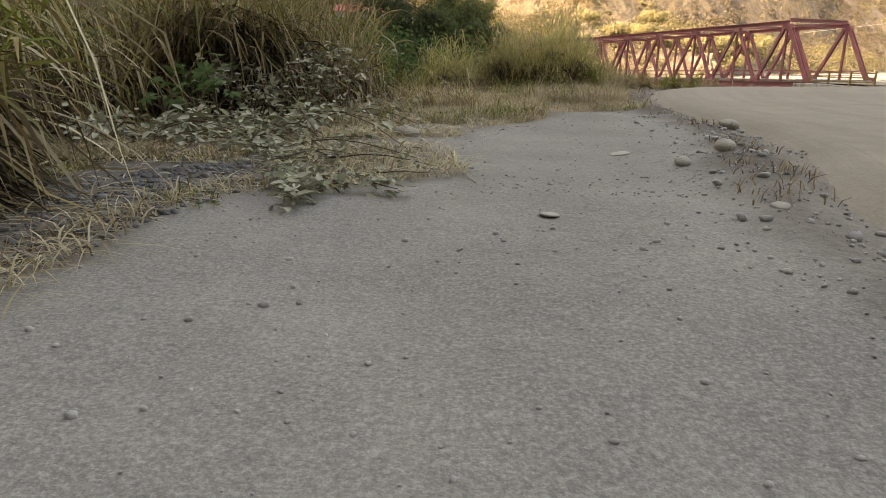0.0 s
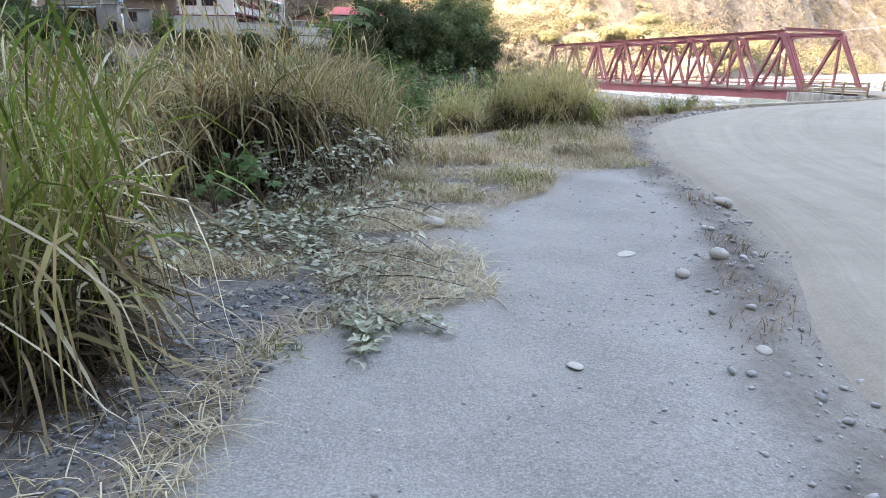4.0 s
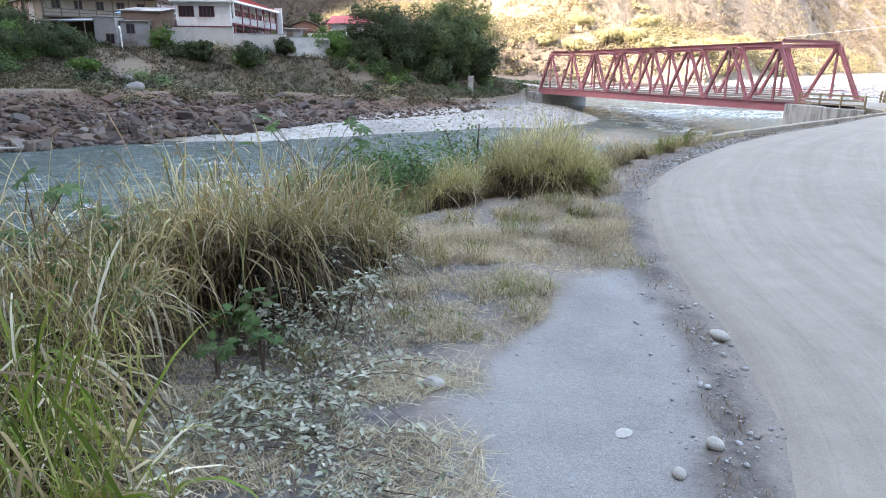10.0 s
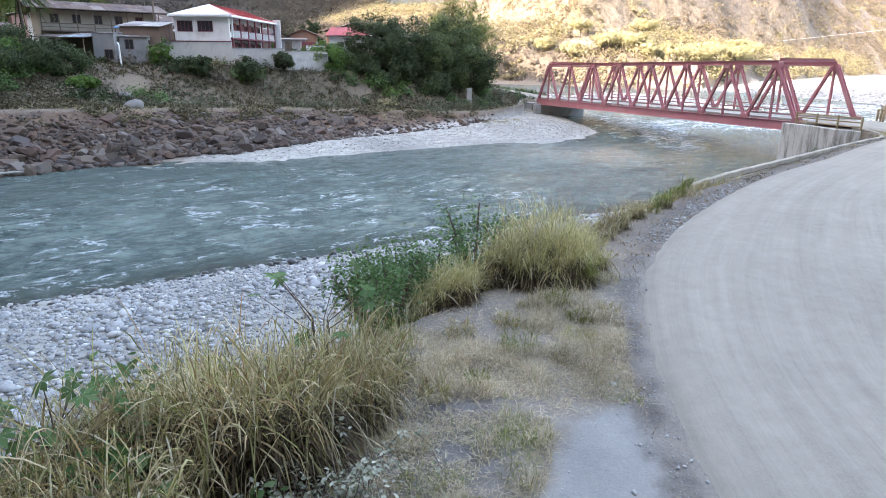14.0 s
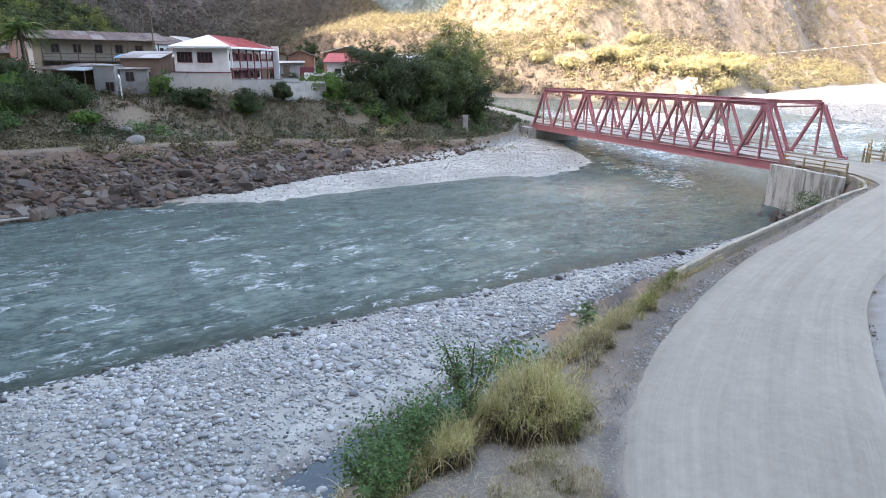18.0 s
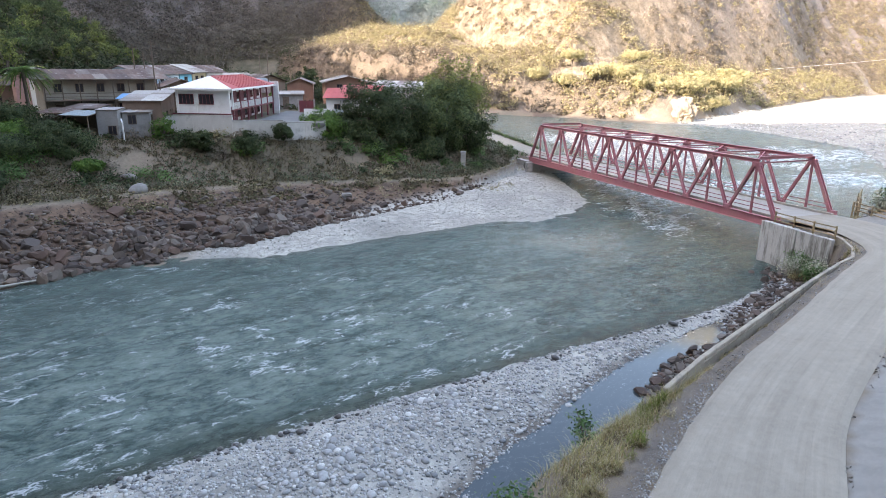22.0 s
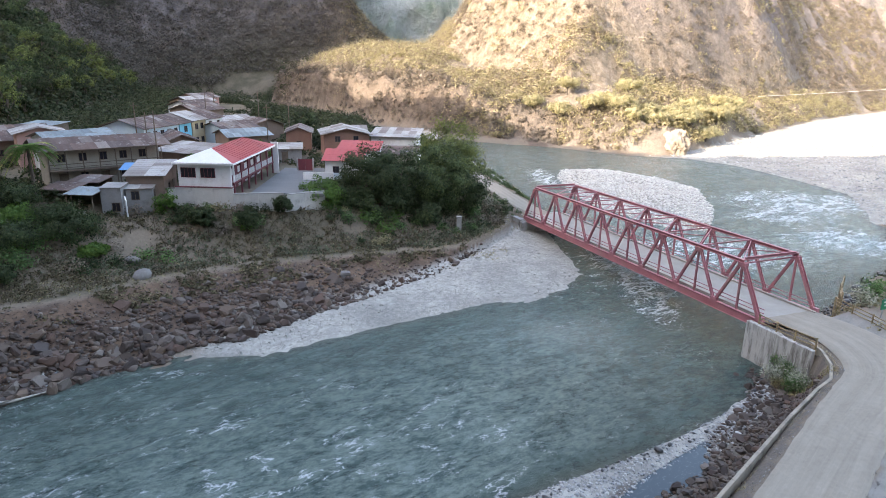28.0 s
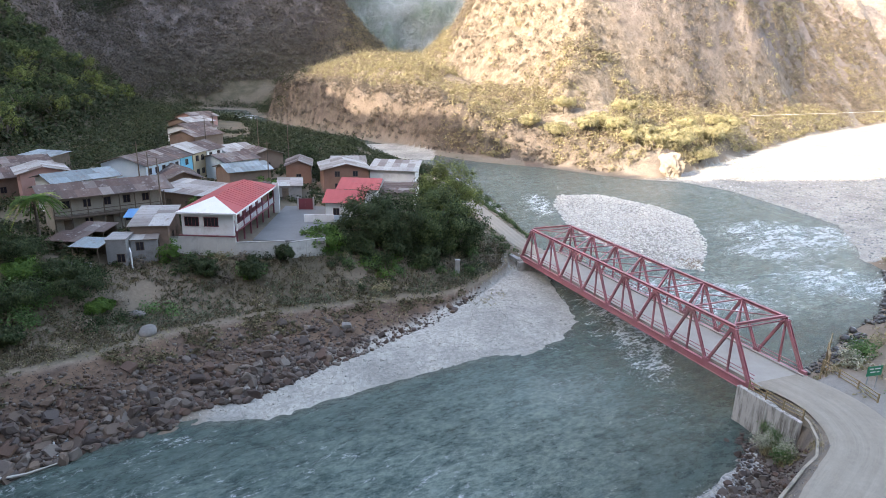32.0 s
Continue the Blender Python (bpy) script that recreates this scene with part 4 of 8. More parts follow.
# road
def ribbon(name, left, right, lift, material, steps=5, across=26):
    bm = bmesh.new()
    uv = bm.loops.layers.uv.new("UVMap")
    L = [np.array(p, float) for p in left]
    R = [np.array(p, float) for p in right]
    rows, run, last = [], 0.0, None
    for k in range((len(L) - 1) * steps + 1):
        i, f = min(k // steps, len(L) - 2), k / steps - min(k // steps, len(L) - 2)

        def curve(P):
            a, b, c, d = P[max(i - 1, 0)], P[i], P[i + 1], P[min(i + 2, len(P) - 1)]
            return 0.5 * (2 * b + (c - a) * f + (2 * a - 5 * b + 4 * c - d) * f * f + (3 * b - a - 3 * c + d) * f ** 3)
        a, b = curve(L), curve(R)
        mid = (a + b) / 2
        run += 0 if last is None else float(np.linalg.norm(mid - last))
        last = mid
        row = []
        for j in range(across + 1):
            u = j / across
            p = a * (1 - u) + b * u
            e = min(u, 1 - u)
            ruts = 0.012 * math.sin(u * 25 + 0.6 * math.sin(run * 0.21)) * smooth(0.02, 0.15, e)
            row.append((bm.verts.new((p[0], p[1], p[2] + lift * smooth(0, 0.06, e) - 0.10 * (1 - smooth(0, 0.06, e)) + ruts)), u * 6.5, run))
        rows.append(row)
    for r, s in zip(rows, rows[1:]):
        for j in range(across):
            quad = (r[j], r[j + 1], s[j + 1], s[j])
            f = bm.faces.new([q[0] for q in quad])
            f.smooth = True
            for lp, q in zip(f.loops, quad):
                lp[uv].uv = (q[1], q[2])
    me = bpy.data.meshes.new(name)
    bm.to_mesh(me)
    bm.free()
    me.materials.append(material)
    return new(name, me)


road = tagged(ribbon("road", ROAD_LEFT, ROAD_RIGHT, 0.035, ROAD), "dusty unpaved road with wheel tracks", "road", kind="structure")


side = [(a[0] - b[0], a[1] - b[1]) for a, b in zip(FAR_ROAD[1:] + FAR_ROAD[-1:], FAR_ROAD[:-1] + FAR_ROAD[-2:-1])]
FAR_LEFT = [(p[0] - 1.9 * -d[1] / math.hypot(*d) * -1, p[1] - 1.9 * d[0] / math.hypot(*d) * -1, p[2]) for p, d in zip(FAR_ROAD, side)]
FAR_RIGHT = [(p[0] + 1.9 * d[1] / math.hypot(*d), p[1] - 1.9 * d[0] / math.hypot(*d), p[2]) for p, d in zip(FAR_ROAD, side)]
tagged(ribbon("far_road", FAR_LEFT, FAR_RIGHT, 0.06, ROAD), "pale dusty road leaving the bridge on the village side", "road", kind="structure")


# the mountain that closes the valley, its haze painted into a paler rock colour
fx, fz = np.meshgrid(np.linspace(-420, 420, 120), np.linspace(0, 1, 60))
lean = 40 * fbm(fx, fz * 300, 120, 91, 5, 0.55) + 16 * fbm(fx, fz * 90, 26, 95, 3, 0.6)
far_me = sheet("far_mountain", np.linspace(-420, 420, 120), np.linspace(0, 1, 60), fz, {}, rough_surface("haze_tinted_rock", (0.2, 0.225, 0.22), (0.4, 0.42, 0.405), 0.02, 1.0, 0.9, 9.0, 0.09, stain=(0.15, 0.19, 0.15)))
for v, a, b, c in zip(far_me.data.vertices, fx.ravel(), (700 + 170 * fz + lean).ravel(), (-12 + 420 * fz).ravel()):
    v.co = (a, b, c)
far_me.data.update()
tagged(far_me, "rock mountain closing the valley, coloured pale for the haze", "mountain", kind="structure")

# ---- helpers for things ----
def part(name, bm, material, parent=None, label="", smooth_shade=False):
    me = bpy.data.meshes.new(name)
    if smooth_shade:
        for f in bm.faces:
            f.smooth = True
    bm.to_mesh(me)
    bm.free()
    for m in material if isinstance(material, (list, tuple)) else [material]:
        me.materials.append(m)
    ob = new(name, me)
    if parent is not None:
        ob.parent = parent
    if label:
        ob["label"] = label
    return ob


def add_box(bm, lo, hi, m=None, mat=0):
    v = [bm.verts.new((x, y, z)) for x in (lo[0], hi[0]) for y in (lo[1], hi[1]) for z in (lo[2], hi[2])]
    for f in ((0, 1, 3, 2), (4, 6, 7, 5), (0, 4, 5, 1), (2, 3, 7, 6), (0, 2, 6, 4), (1, 5, 7, 3)):
        bm.faces.new([v[i] for i in f]).material_index = mat
    if m is not None:
        bmesh.ops.transform(bm, matrix=m, verts=v)
    return v


def box(lo, hi, bevel=0.0, m=None):
    bm = bmesh.new()
    add_box(bm, lo, hi, m)
    if bevel:
        bmesh.ops.bevel(bm, geom=bm.edges[:], offset=bevel, segments=1, affect="EDGES")
    return bm


def add_beam(bm, a, b, w, h, up=(0, 0, 1), profile="I"):
    """A rolled steel beam from a to b, w wide and h deep."""
    a, b = Vector(a), Vector(b)
    d = (b - a).normalized()
    side = d.cross(Vector(up))
    side = side.normalized() if side.length > 1e-4 else Vector((1, 0, 0))
    top = side.cross(d)
    m = Matrix((side, d, top)).transposed().to_4x4()
    m.translation = a
    n, t = (b - a).length, min(w, h) * 0.14
    if profile == "I":
        add_box(bm, (-w / 2, 0, h / 2 - t), (w / 2, n, h / 2), m)
        add_box(bm, (-w / 2, 0, -h / 2), (w / 2, n, -h / 2 + t), m)
        add_box(bm, (-t / 2, 0.002, -h / 2 + t), (t / 2, n - 0.002, h / 2 - t), m)
    else:
        add_box(bm, (-w / 2, 0, -h / 2), (w / 2, n, h / 2), m)


def beam(a, b, w, h, up=(0, 0, 1), profile="I"):
    bm = bmesh.new()
    add_beam(bm, a, b, w, h, up, profile)
    return bm


def thing(name, label, category, at=None, group="", kind=""):
    e = tagged(new(name), label, category, group, kind)
    if at is not None:
        e.matrix_world = at
    return e


# ---- the truss bridge: its own axis runs along +y, left truss at x = 0 ----
PANEL, RISE, SPAN, WIDE = 5.91, 5.1, 47.28, 7.3
BRIDGE_AT = pose(31.35, 57.73, -0.64, 0, 0, 20.47) @ pose(0, 0, 0, -0.86, 0, 0)


def build_bridge():
    br = thing("truss_bridge", "red-painted steel truss road bridge over the river", "bridge", BRIDGE_AT)
    for x in (0.0, WIDE):
        part("bottom_chord", beam((x, -0.5, -0.42), (x, SPAN + 0.5, -0.42), 0.36, 0.84), RED, br)
        part("top_chord", beam((x, PANEL / 2 - 0.15, RISE), (x, SPAN - PANEL / 2 + 0.15, RISE), 0.36, 0.34), RED, br)
        for k in range(8):
            y0, ym, y1 = k * PANEL, (k + 0.5) * PANEL, (k + 1) * PANEL
            for a in (y0, y1):
                end = (k == 0 and a == y0) or (k == 7 and a == y1)
                w = 0.34 if end else 0.26
                part("diagonal", beam((x, a + (0.08 if a == y0 else -0.08), 0), (x, ym + (-0.14 if a == y0 else 0.14), RISE - 0.15), w, w, (1, 0, 0)), RED, br)
            part("vertical_post", beam((x, ym, 0), (x, ym, RISE - 0.17), 0.18, 0.18, (1, 0, 0)), RED, br)
            g = bmesh.new()
            add_box(g, (x - 0.2, ym - 0.42, RISE - 0.5), (x + 0.2, ym + 0.42, RISE - 0.16))
            part("gusset_plate", g, RED, br)
            g = bmesh.new()
            add_box(g, (x - 0.185, y0 - 0.4, -0.05), (x + 0.185, y0 + 0.4, 0.35))
            part("gusset_plate", g, RED, br)
    for k in range(8):
        y = (k + 0.5) * PANEL
        big = k in (0, 7)
        part("portal_beam" if big else "cross_strut", beam((0.18, y, RISE + (0.22 if big else 0.05)), (WIDE - 0.18, y, RISE + (0.22 if big else 0.05)), 0.2 if big else 0.14, 0.3 if big else 0.14), RED, br)
        if big:
            part("portal_beam", beam((0.18, y, RISE - 0.25), (WIDE - 0.18, y, RISE - 0.25), 0.1, 0.14), RED, br)
        if k < 7:
            for a, b in ((0, WIDE), (WIDE, 0)):
                part("sway_brace", beam((a, y, RISE + 0.06), (b, y + PANEL, RISE + (0.06 if a else -0.06)), 0.09, 0.09, profile="L"), RED, br)
    for k in range(17):
        part("floor_beam", beam((0.17, k * PANEL / 2, -0.5), (WIDE - 0.17, k * PANEL / 2, -0.5), 0.16, 0.36), RED, br)
    bm = bmesh.new()
    add_box(bm, (0.5, -0.6, -0.28), (WIDE - 0.5, SPAN + 0.6, -0.02))
    part("deck", bm, DECK, br, "dusty grey concrete bridge deck")
    for x in (0.5, WIDE - 0.72):
        part("deck_kerb", box((x, -0.6, -0.016), (x + 0.22, SPAN + 0.6, 0.2), 0.03), DECK, br)
    for x in (0.44, WIDE - 0.44):
        for z in (0.55, 0.95):
            part("hand_rail", beam((x, 0, z), (x, SPAN, z), 0.06, 0.07, profile="L"), RED, br)
    return br


bridge = build_bridge()
ab = thing("bridge_abutment", "stained concrete bridge abutment with wing wall at the near bank", "abutment", pose(31.35, 57.73, -0.64, 0, 0, 20.47))
part("abutment_wall", box((-0.55, -5.0, -5.6), (WIDE + 0.75, 0.5, -0.86), 0.04), ABUTMENT, ab)
part("wing_wall", box((-1.1, -3.2, -5.6), (-0.552, 0.55, -0.1), 0.05), ABUTMENT, ab)
part("wing_wall", box((-1.02, -6.6, -5.6), (-0.552, -3.22, -0.16), 0.05), ABUTMENT, ab)
part("footing", box((-1.6, -6.0, -5.6), (-1.102, 0.9, -4.0), 0.08), CONCRETE, ab, "dark wet concrete footing")
fa = thing("bridge_abutment", "dark shaded concrete bridge abutment at the village bank", "abutment", pose(31.35, 57.73, -0.64, 0, 0, 20.47) @ pose(0, SPAN, -0.71))
part("abutment_wall", box((-0.8, -0.5, -4.6), (WIDE + 0.8, 3.5, -0.66), 0.04), CONCRETE, fa)
part("column", box((-1.2, -1.3, -4.6), (-0.2, -0.52, -0.75), 0.04), CONCRETE, fa)

# ---- village ----
def lay_roof(parent, w, d, eave, rise, over, kind, material, label="", thick=0.05, whole=False):
    """A roof over a plan w by d whose corner is the origin: gable (ridge along y), cross (ridge along x), lean (rising to the back). A thin deck carries corrugated sheets; whole: one cloth."""
    x0, x1, y0, y1 = -over, w + over, -over, d + over
    if kind == "lean":
        falls = [[(x0, y0, eave), (x1, y0, eave), (x1, y1, eave + rise), (x0, y1, eave + rise)]]
    elif kind == "gable":
        falls = [[(x0, y0, eave), (w / 2, y0, eave + rise), (w / 2, y1, eave + rise), (x0, y1, eave)], [(w / 2, y0, eave + rise), (x1, y0, eave), (x1, y1, eave), (w / 2, y1, eave + rise)]]
    else:
        falls = [[(x0, y0, eave), (x1, y0, eave), (x1, d / 2, eave + rise), (x0, d / 2, eave + rise)], [(x0, d / 2, eave + rise), (x1, d / 2, eave + rise), (x1, y1, eave), (x0, y1, eave)]]
    deck = bmesh.new()
    for quad in falls:
        ring = [[deck.verts.new(Vector(p) - Vector((0, 0, z))) for p in quad] for z in (0.02, 0.02 + thick)]
        deck.faces.new(ring[0])
        deck.faces.new(ring[1][::-1])
        for i in range(4):
            deck.faces.new((ring[0][i], ring[1][i], ring[1][(i + 1) % 4], ring[0][(i + 1) % 4]))
    roof = part("roof", deck, material if whole else WOOD, parent, label)
    for quad in () if whole else falls:
        a, b, c, e = [Vector(p) for p in quad]
        along_x = (b - a).length >= (e - a).length
        n = max(4, int(((b - a).length if along_x else (e - a).length) / 0.5))
        deep = max(1, round(((e - a).length if along_x else (b - a).length) / 2.6))
        for j in range(deep):
            for k0 in range(0, n, 3):
                bm, rows = bmesh.new(), []
                lap = Vector((0, 0, 0.012 * (j % 2) + 0.008 * (k0 // 3 % 2)))
                for k in range(k0, min(k0 + 3, n) + 1):
                    f = k / n
                    p, q = (a.lerp(b, f), e.lerp(c, f)) if along_x else (a.lerp(e, f), b.lerp(c, f))
                    p, q = p.lerp(q, j / deep) + lap, p.lerp(q, (j + 1) / deep) + lap
                    up = Vector((0, 0, 0.05 if k % 2 else 0.0))
                    rows.append((bm.verts.new(p + up), bm.verts.new(q + up), bm.verts.new(p + up - Vector((0, 0, 0.015))), bm.verts.new(q + up - Vector((0, 0, 0.015)))))
                for r, t in zip(rows, rows[1:]):
                    for face in ((r[0], t[0], t[1], r[1]), (r[2], r[3], t[3], t[2]), (r[0], r[2], t[2], t[0]), (r[1], t[1], t[3], r[3])):
                        bm.faces.new(face)
                for r in (rows[0], rows[-1]):
                    bm.faces.new((r[0], r[1], r[3], r[2]))
                part("roofing_sheet", bm, material, roof)
    return roof


def walls_solid(w, d, base, eave, rise, kind):
    bm = bmesh.new()
    lo = [bm.verts.new((x, y, base)) for x, y in ((0, 0), (w, 0), (w, d), (0, d))]
    back = eave + (rise * 0.97 if kind == "lean" else 0)
    hi = [bm.verts.new((x, y, z - 0.1)) for x, y, z in ((0, 0, eave), (w, 0, eave), (w, d, back), (0, d, back))]
    for i in range(4):
        j = (i + 1) % 4
        bm.faces.new((lo[i], lo[j], hi[j], hi[i]))
    bm.faces.new(lo[::-1])
    bm.faces.new(hi)
    if kind in ("gable", "cross"):
        r = [bm.verts.new(p) for p in (((w / 2, 0, eave + rise - 0.12), (w / 2, d, eave + rise - 0.12)) if kind == "gable" else ((0, d / 2, eave + rise - 0.12), (w, d / 2, eave + rise - 0.12)))]
        ends = ((hi[0], hi[1], r[0]), (hi[2], hi[3], r[1])) if kind == "gable" else ((hi[3], hi[0], r[0]), (hi[1], hi[2], r[1]))
        for e in ends:
            bm.faces.new(e)
    return bm


def window(parent, at, w, h, facing, frame_mat=MAROON, bars=2):
    """A framed window set on a wall: facing 'front' (-y) or 'right' (+x)."""
    turn = pose(*at) if facing == "front" else pose(*at, 0, 0, 90)
    fr = bmesh.new()
    outer = [(-w / 2, 0), (w / 2, 0), (w / 2, h), (-w / 2, h)]
    inner = [(-w / 2 + 0.07, 0.07), (w / 2 - 0.07, 0.07), (w / 2 - 0.07, h - 0.07), (-w / 2 + 0.07, h - 0.07)]
    ring = [[fr.verts.new((x, y, z)) for x, z in loop] for y in (-0.05, 0.02) for loop in (outer, inner)]
    for i in range(4):
        j = (i + 1) % 4
        for p, q in ((0, 1), (1, 3), (3, 2), (2, 0)):
            fr.faces.new((ring[p][i], ring[p][j], ring[q][j], ring[q][i]))
    bmesh.ops.transform(fr, matrix=turn, verts=fr.verts[:])
    win = part("window", fr, frame_mat, parent)
    for k in range(1, bars + 1):
        x = -w / 2 + w * k / (bars + 1)
        part("glazing_bar", box((x - 0.025, -0.045, 0.071), (x + 0.025, -0.022, h - 0.071), 0, turn), frame_mat, win)
    g = bmesh.new()
    add_box(g, (-w / 2 + 0.04, -0.02, 0.04), (w / 2 - 0.04, 0.015, h - 0.04), turn)
    part("pane", g, GLASS, win)
    return win


def door(parent, at, w, h, facing, mat=WOOD):
    turn = pose(*at) if facing == "front" else pose(*at, 0, 0, 90)
    leaf = part("door", box((-w / 2, -0.04, 0), (w / 2, 0.02, h), 0, turn), mat, parent)
    for a in (-w / 2 - 0.08, w / 2 + 0.002):
        part("jamb", box((a, -0.06, 0), (a + 0.078, 0.02, h + 0.08), 0, turn), mat, leaf)
    return leaf


FOOTPRINTS = [[(-35, 83), (-26, 83), (-25, 104), (-34, 104)], [(-26, 86), (-15, 86), (-15, 109), (-26, 109)]]


def house(label, left, right, depth, base, eave, wall, roof, kind="gable", rise=1.2, over=0.4, front=(), side=(), storeys=1, roof_label=""):
    """A house from the two front corners of its plan; front and side list the places of doors (d) and windows (w) along the walls."""
    (ax, ay), (bx, by) = left, right
    w = math.hypot(bx - ax, by - ay)
    ux, uy = (bx - ax) / w, (by - ay) / w
    FOOTPRINTS.append([(ax - ux - uy * -1, ay - uy - ux), (bx + ux + uy, by + uy - ux), (bx + ux - uy * (depth + 1), by + uy + ux * (depth + 1)), (ax - ux - uy * (depth + 1), ay - uy + ux * (depth + 1))])
    hs = thing("house", label, "house", pose(ax, ay, 0, 0, 0, math.degrees(math.atan2(by - ay, bx - ax))), "village houses")
    part("wall", walls_solid(w, depth, base - 1.2, eave, rise, kind), wall, hs)
    lay_roof(hs, w, depth, eave, rise, over, kind, roof, roof_label)
    step = (eave - base) / storeys
    for s in range(storeys):
        z = base + s * step
        for row, facing in ((front, "front"), (side, "right")):
            for what, f in row:
                at = (f * w, 0, z) if facing == "front" else (w, f * depth, z)
                if what == "d" and s == 0:
                    door(hs, (*at[:2], z + 0.05), 0.95, 2.0, facing)
                else:
                    window(hs, (*at[:2], z + 0.95), 1.0, min(1.15, step - 1.2), facing, WOOD, 1)
    return hs


# the two-storey white building with red roof and galleries
def school():
    sc = thing("school_building", "white two-storey building with red hipped roof and maroon galleries", "building", pose(-34.0, 84.6, 0, 0, 0, -2.5))
    W, D, B, E = 7.0, 18.6, 4.3, 9.15
    M = 6.75
    part("wall", box((0, 0, B - 1), (W - 2.0, D, E)), WHITE, sc)
    part("wall", box((W - 2.0, 0, B - 1), (W, 0.25, E)), WHITE, sc)
    part("floor_slab", box((W - 1.998, 0.252, M - 0.18), (W + 0.25, D, M)), MAROON, sc)
    part("floor_slab", box((W - 1.998, 0.252, B - 1), (W + 0.35, D, B)), CONCRETE, sc)
    part("end_fin", box((W - 0.1, D + 0.002, B - 1), (W + 1.0, D + 0.3, E + 0.7)), WHITE, sc)
    part("fascia", box((-0.55, -0.55, E + 0.002), (W + 0.6, D + 0.5, E + 0.26), 0.02), WHITE, sc)
    bm = bmesh.new()
    v = [bm.verts.new(p) for p in ((-0.5, -0.5, E + 0.27), (W + 0.55, -0.5, E + 0.27), (W + 0.55, D + 0.45, E + 0.27), (-0.5, D + 0.45, E + 0.27), (W / 2, 3.0, E + 1.75), (W / 2, D - 3.0, E + 1.75))]
    for f in ((1, 2, 5, 4), (3, 0, 4, 5), (2, 3, 5), (0, 3, 2, 1)):
        bm.faces.new([v[i] for i in f])
    part("roof", bm, REDROOF, sc)
    bm = bmesh.new()
    v = [bm.verts.new(p) for p in ((-0.5, -0.49, E + 0.28), (W + 0.55, -0.49, E + 0.28), (W / 2, 3.0, E + 1.76))]
    bm.faces.new(v)
    part("roof_front", bm, WHITE, sc, "whitewashed front slope of the roof")
    for k in range(14):
        part("roof_rib", beam((W / 2 + 0.05, 3.2 + k * 0.95, E + 1.76), (W + 0.5, 3.2 + k * 0.95, E + 0.32), 0.05, 0.05, profile="L"), REDROOF, sc)
    for x in (0.15, W - 0.2, 2.55):
        part("pilaster", box((x - 0.15, -0.06, B - 1), (x + 0.15, -0.002, E)), WHITE, sc)
    for x in (1.35, 3.95):
        for z, h in ((M + 0.65, 1.3), (B + 0.55, 1.3)):
            window(sc, (x, -0.003, z), 1.95, h, "front", MAROON, 3)
    for k in range(7):
        y = 0.6 + k * 2.95
        part("column", box((W + 0.0, y, B), (W + 0.2, y + 0.22, M - 0.182)), MAROON, sc)
        part("column", box((W + 0.0, y, M + 0.002), (W + 0.2, y + 0.22, E)), WHITE if k == 0 else MAROON, sc)
        if k < 6:
            for z in (M, B):
                door(sc, (W - 1.997, y + 1.0, z + 0.01), 0.9, 2.0, "right", MAROON)
                window(sc, (W - 1.997, y + 2.2, z + 0.9), 1.1, 1.0, "right", MAROON, 1)
            part("balcony_rail", beam((W + 0.12, y + 0.22, M + 0.9), (W + 0.12, y + 2.95, M + 0.9), 0.08, 0.1, profile="L"), MAROON, sc)
            for j in range(9):
                part("baluster", beam((W + 0.12, y + 0.4 + j * 0.29, M + 0.002), (W + 0.12, y + 0.4 + j * 0.29, M + 0.85), 0.07, 0.07, (1, 0, 0), "L"), WHITE, sc)
    return sc


school()
# retaining and yard walls
RW = [(-36.8, 83.9), (-34.4, 84.0), (-26.7, 83.65), (-20.4, 84.9), (-15.4, 88.0)]
for (a, b), top in zip(zip(RW, RW[1:]), (6.05, 6.3, 5.5, 5.2)):
    n = math.hypot(b[0] - a[0], b[1] - a[1])
    wl = thing("retaining_wall", "grey rendered concrete retaining wall below the white building", "wall", pose(a[0], a[1], 0, 0, 0, math.degrees(math.atan2(b[1] - a[1], b[0] - a[0]))), kind="structure")
    k = max(1, round(n / 2.6))
    for i in range(k):
        part("panel", box((i * n / k + 0.01, 0, 2.4), ((i + 1) * n / k - 0.01, 0.3, top - 0.12), 0.02), PALE_CONCRETE, wl)
    part("coping", box((0, -0.05, top - 0.118), (n, 0.32, top), 0.02), MAROON if top > 6.2 else CONCRETE, wl)
yard = tagged(part("yard", box((-25.4, 87, 4.5), (-15.5, 108, 4.93), 0.02, pose(0, 0, 0)), YARD), "grey concrete school yard", "yard", kind="structure")

# rough block wall under the lean-to sheds, laid in courses
bw = thing("retaining_wall", "rough grey block retaining wall below the lean-to sheds", "wall", pose(-46.6, 77.1, 0, 0, 0, -3), kind="structure")
for row in range(9):
    for k in range(10):
        part("block", box((0.4 * k + (0.2 if row % 2 else 0), 0.02 * ((k * 7 + row * 3) % 4), 0.9 + 0.4 * row), (0.4 * k + 0.385 + (0.2 if row % 2 else 0), 0.3, 1.285 + 0.4 * row), 0.02), BLOCK, bw)
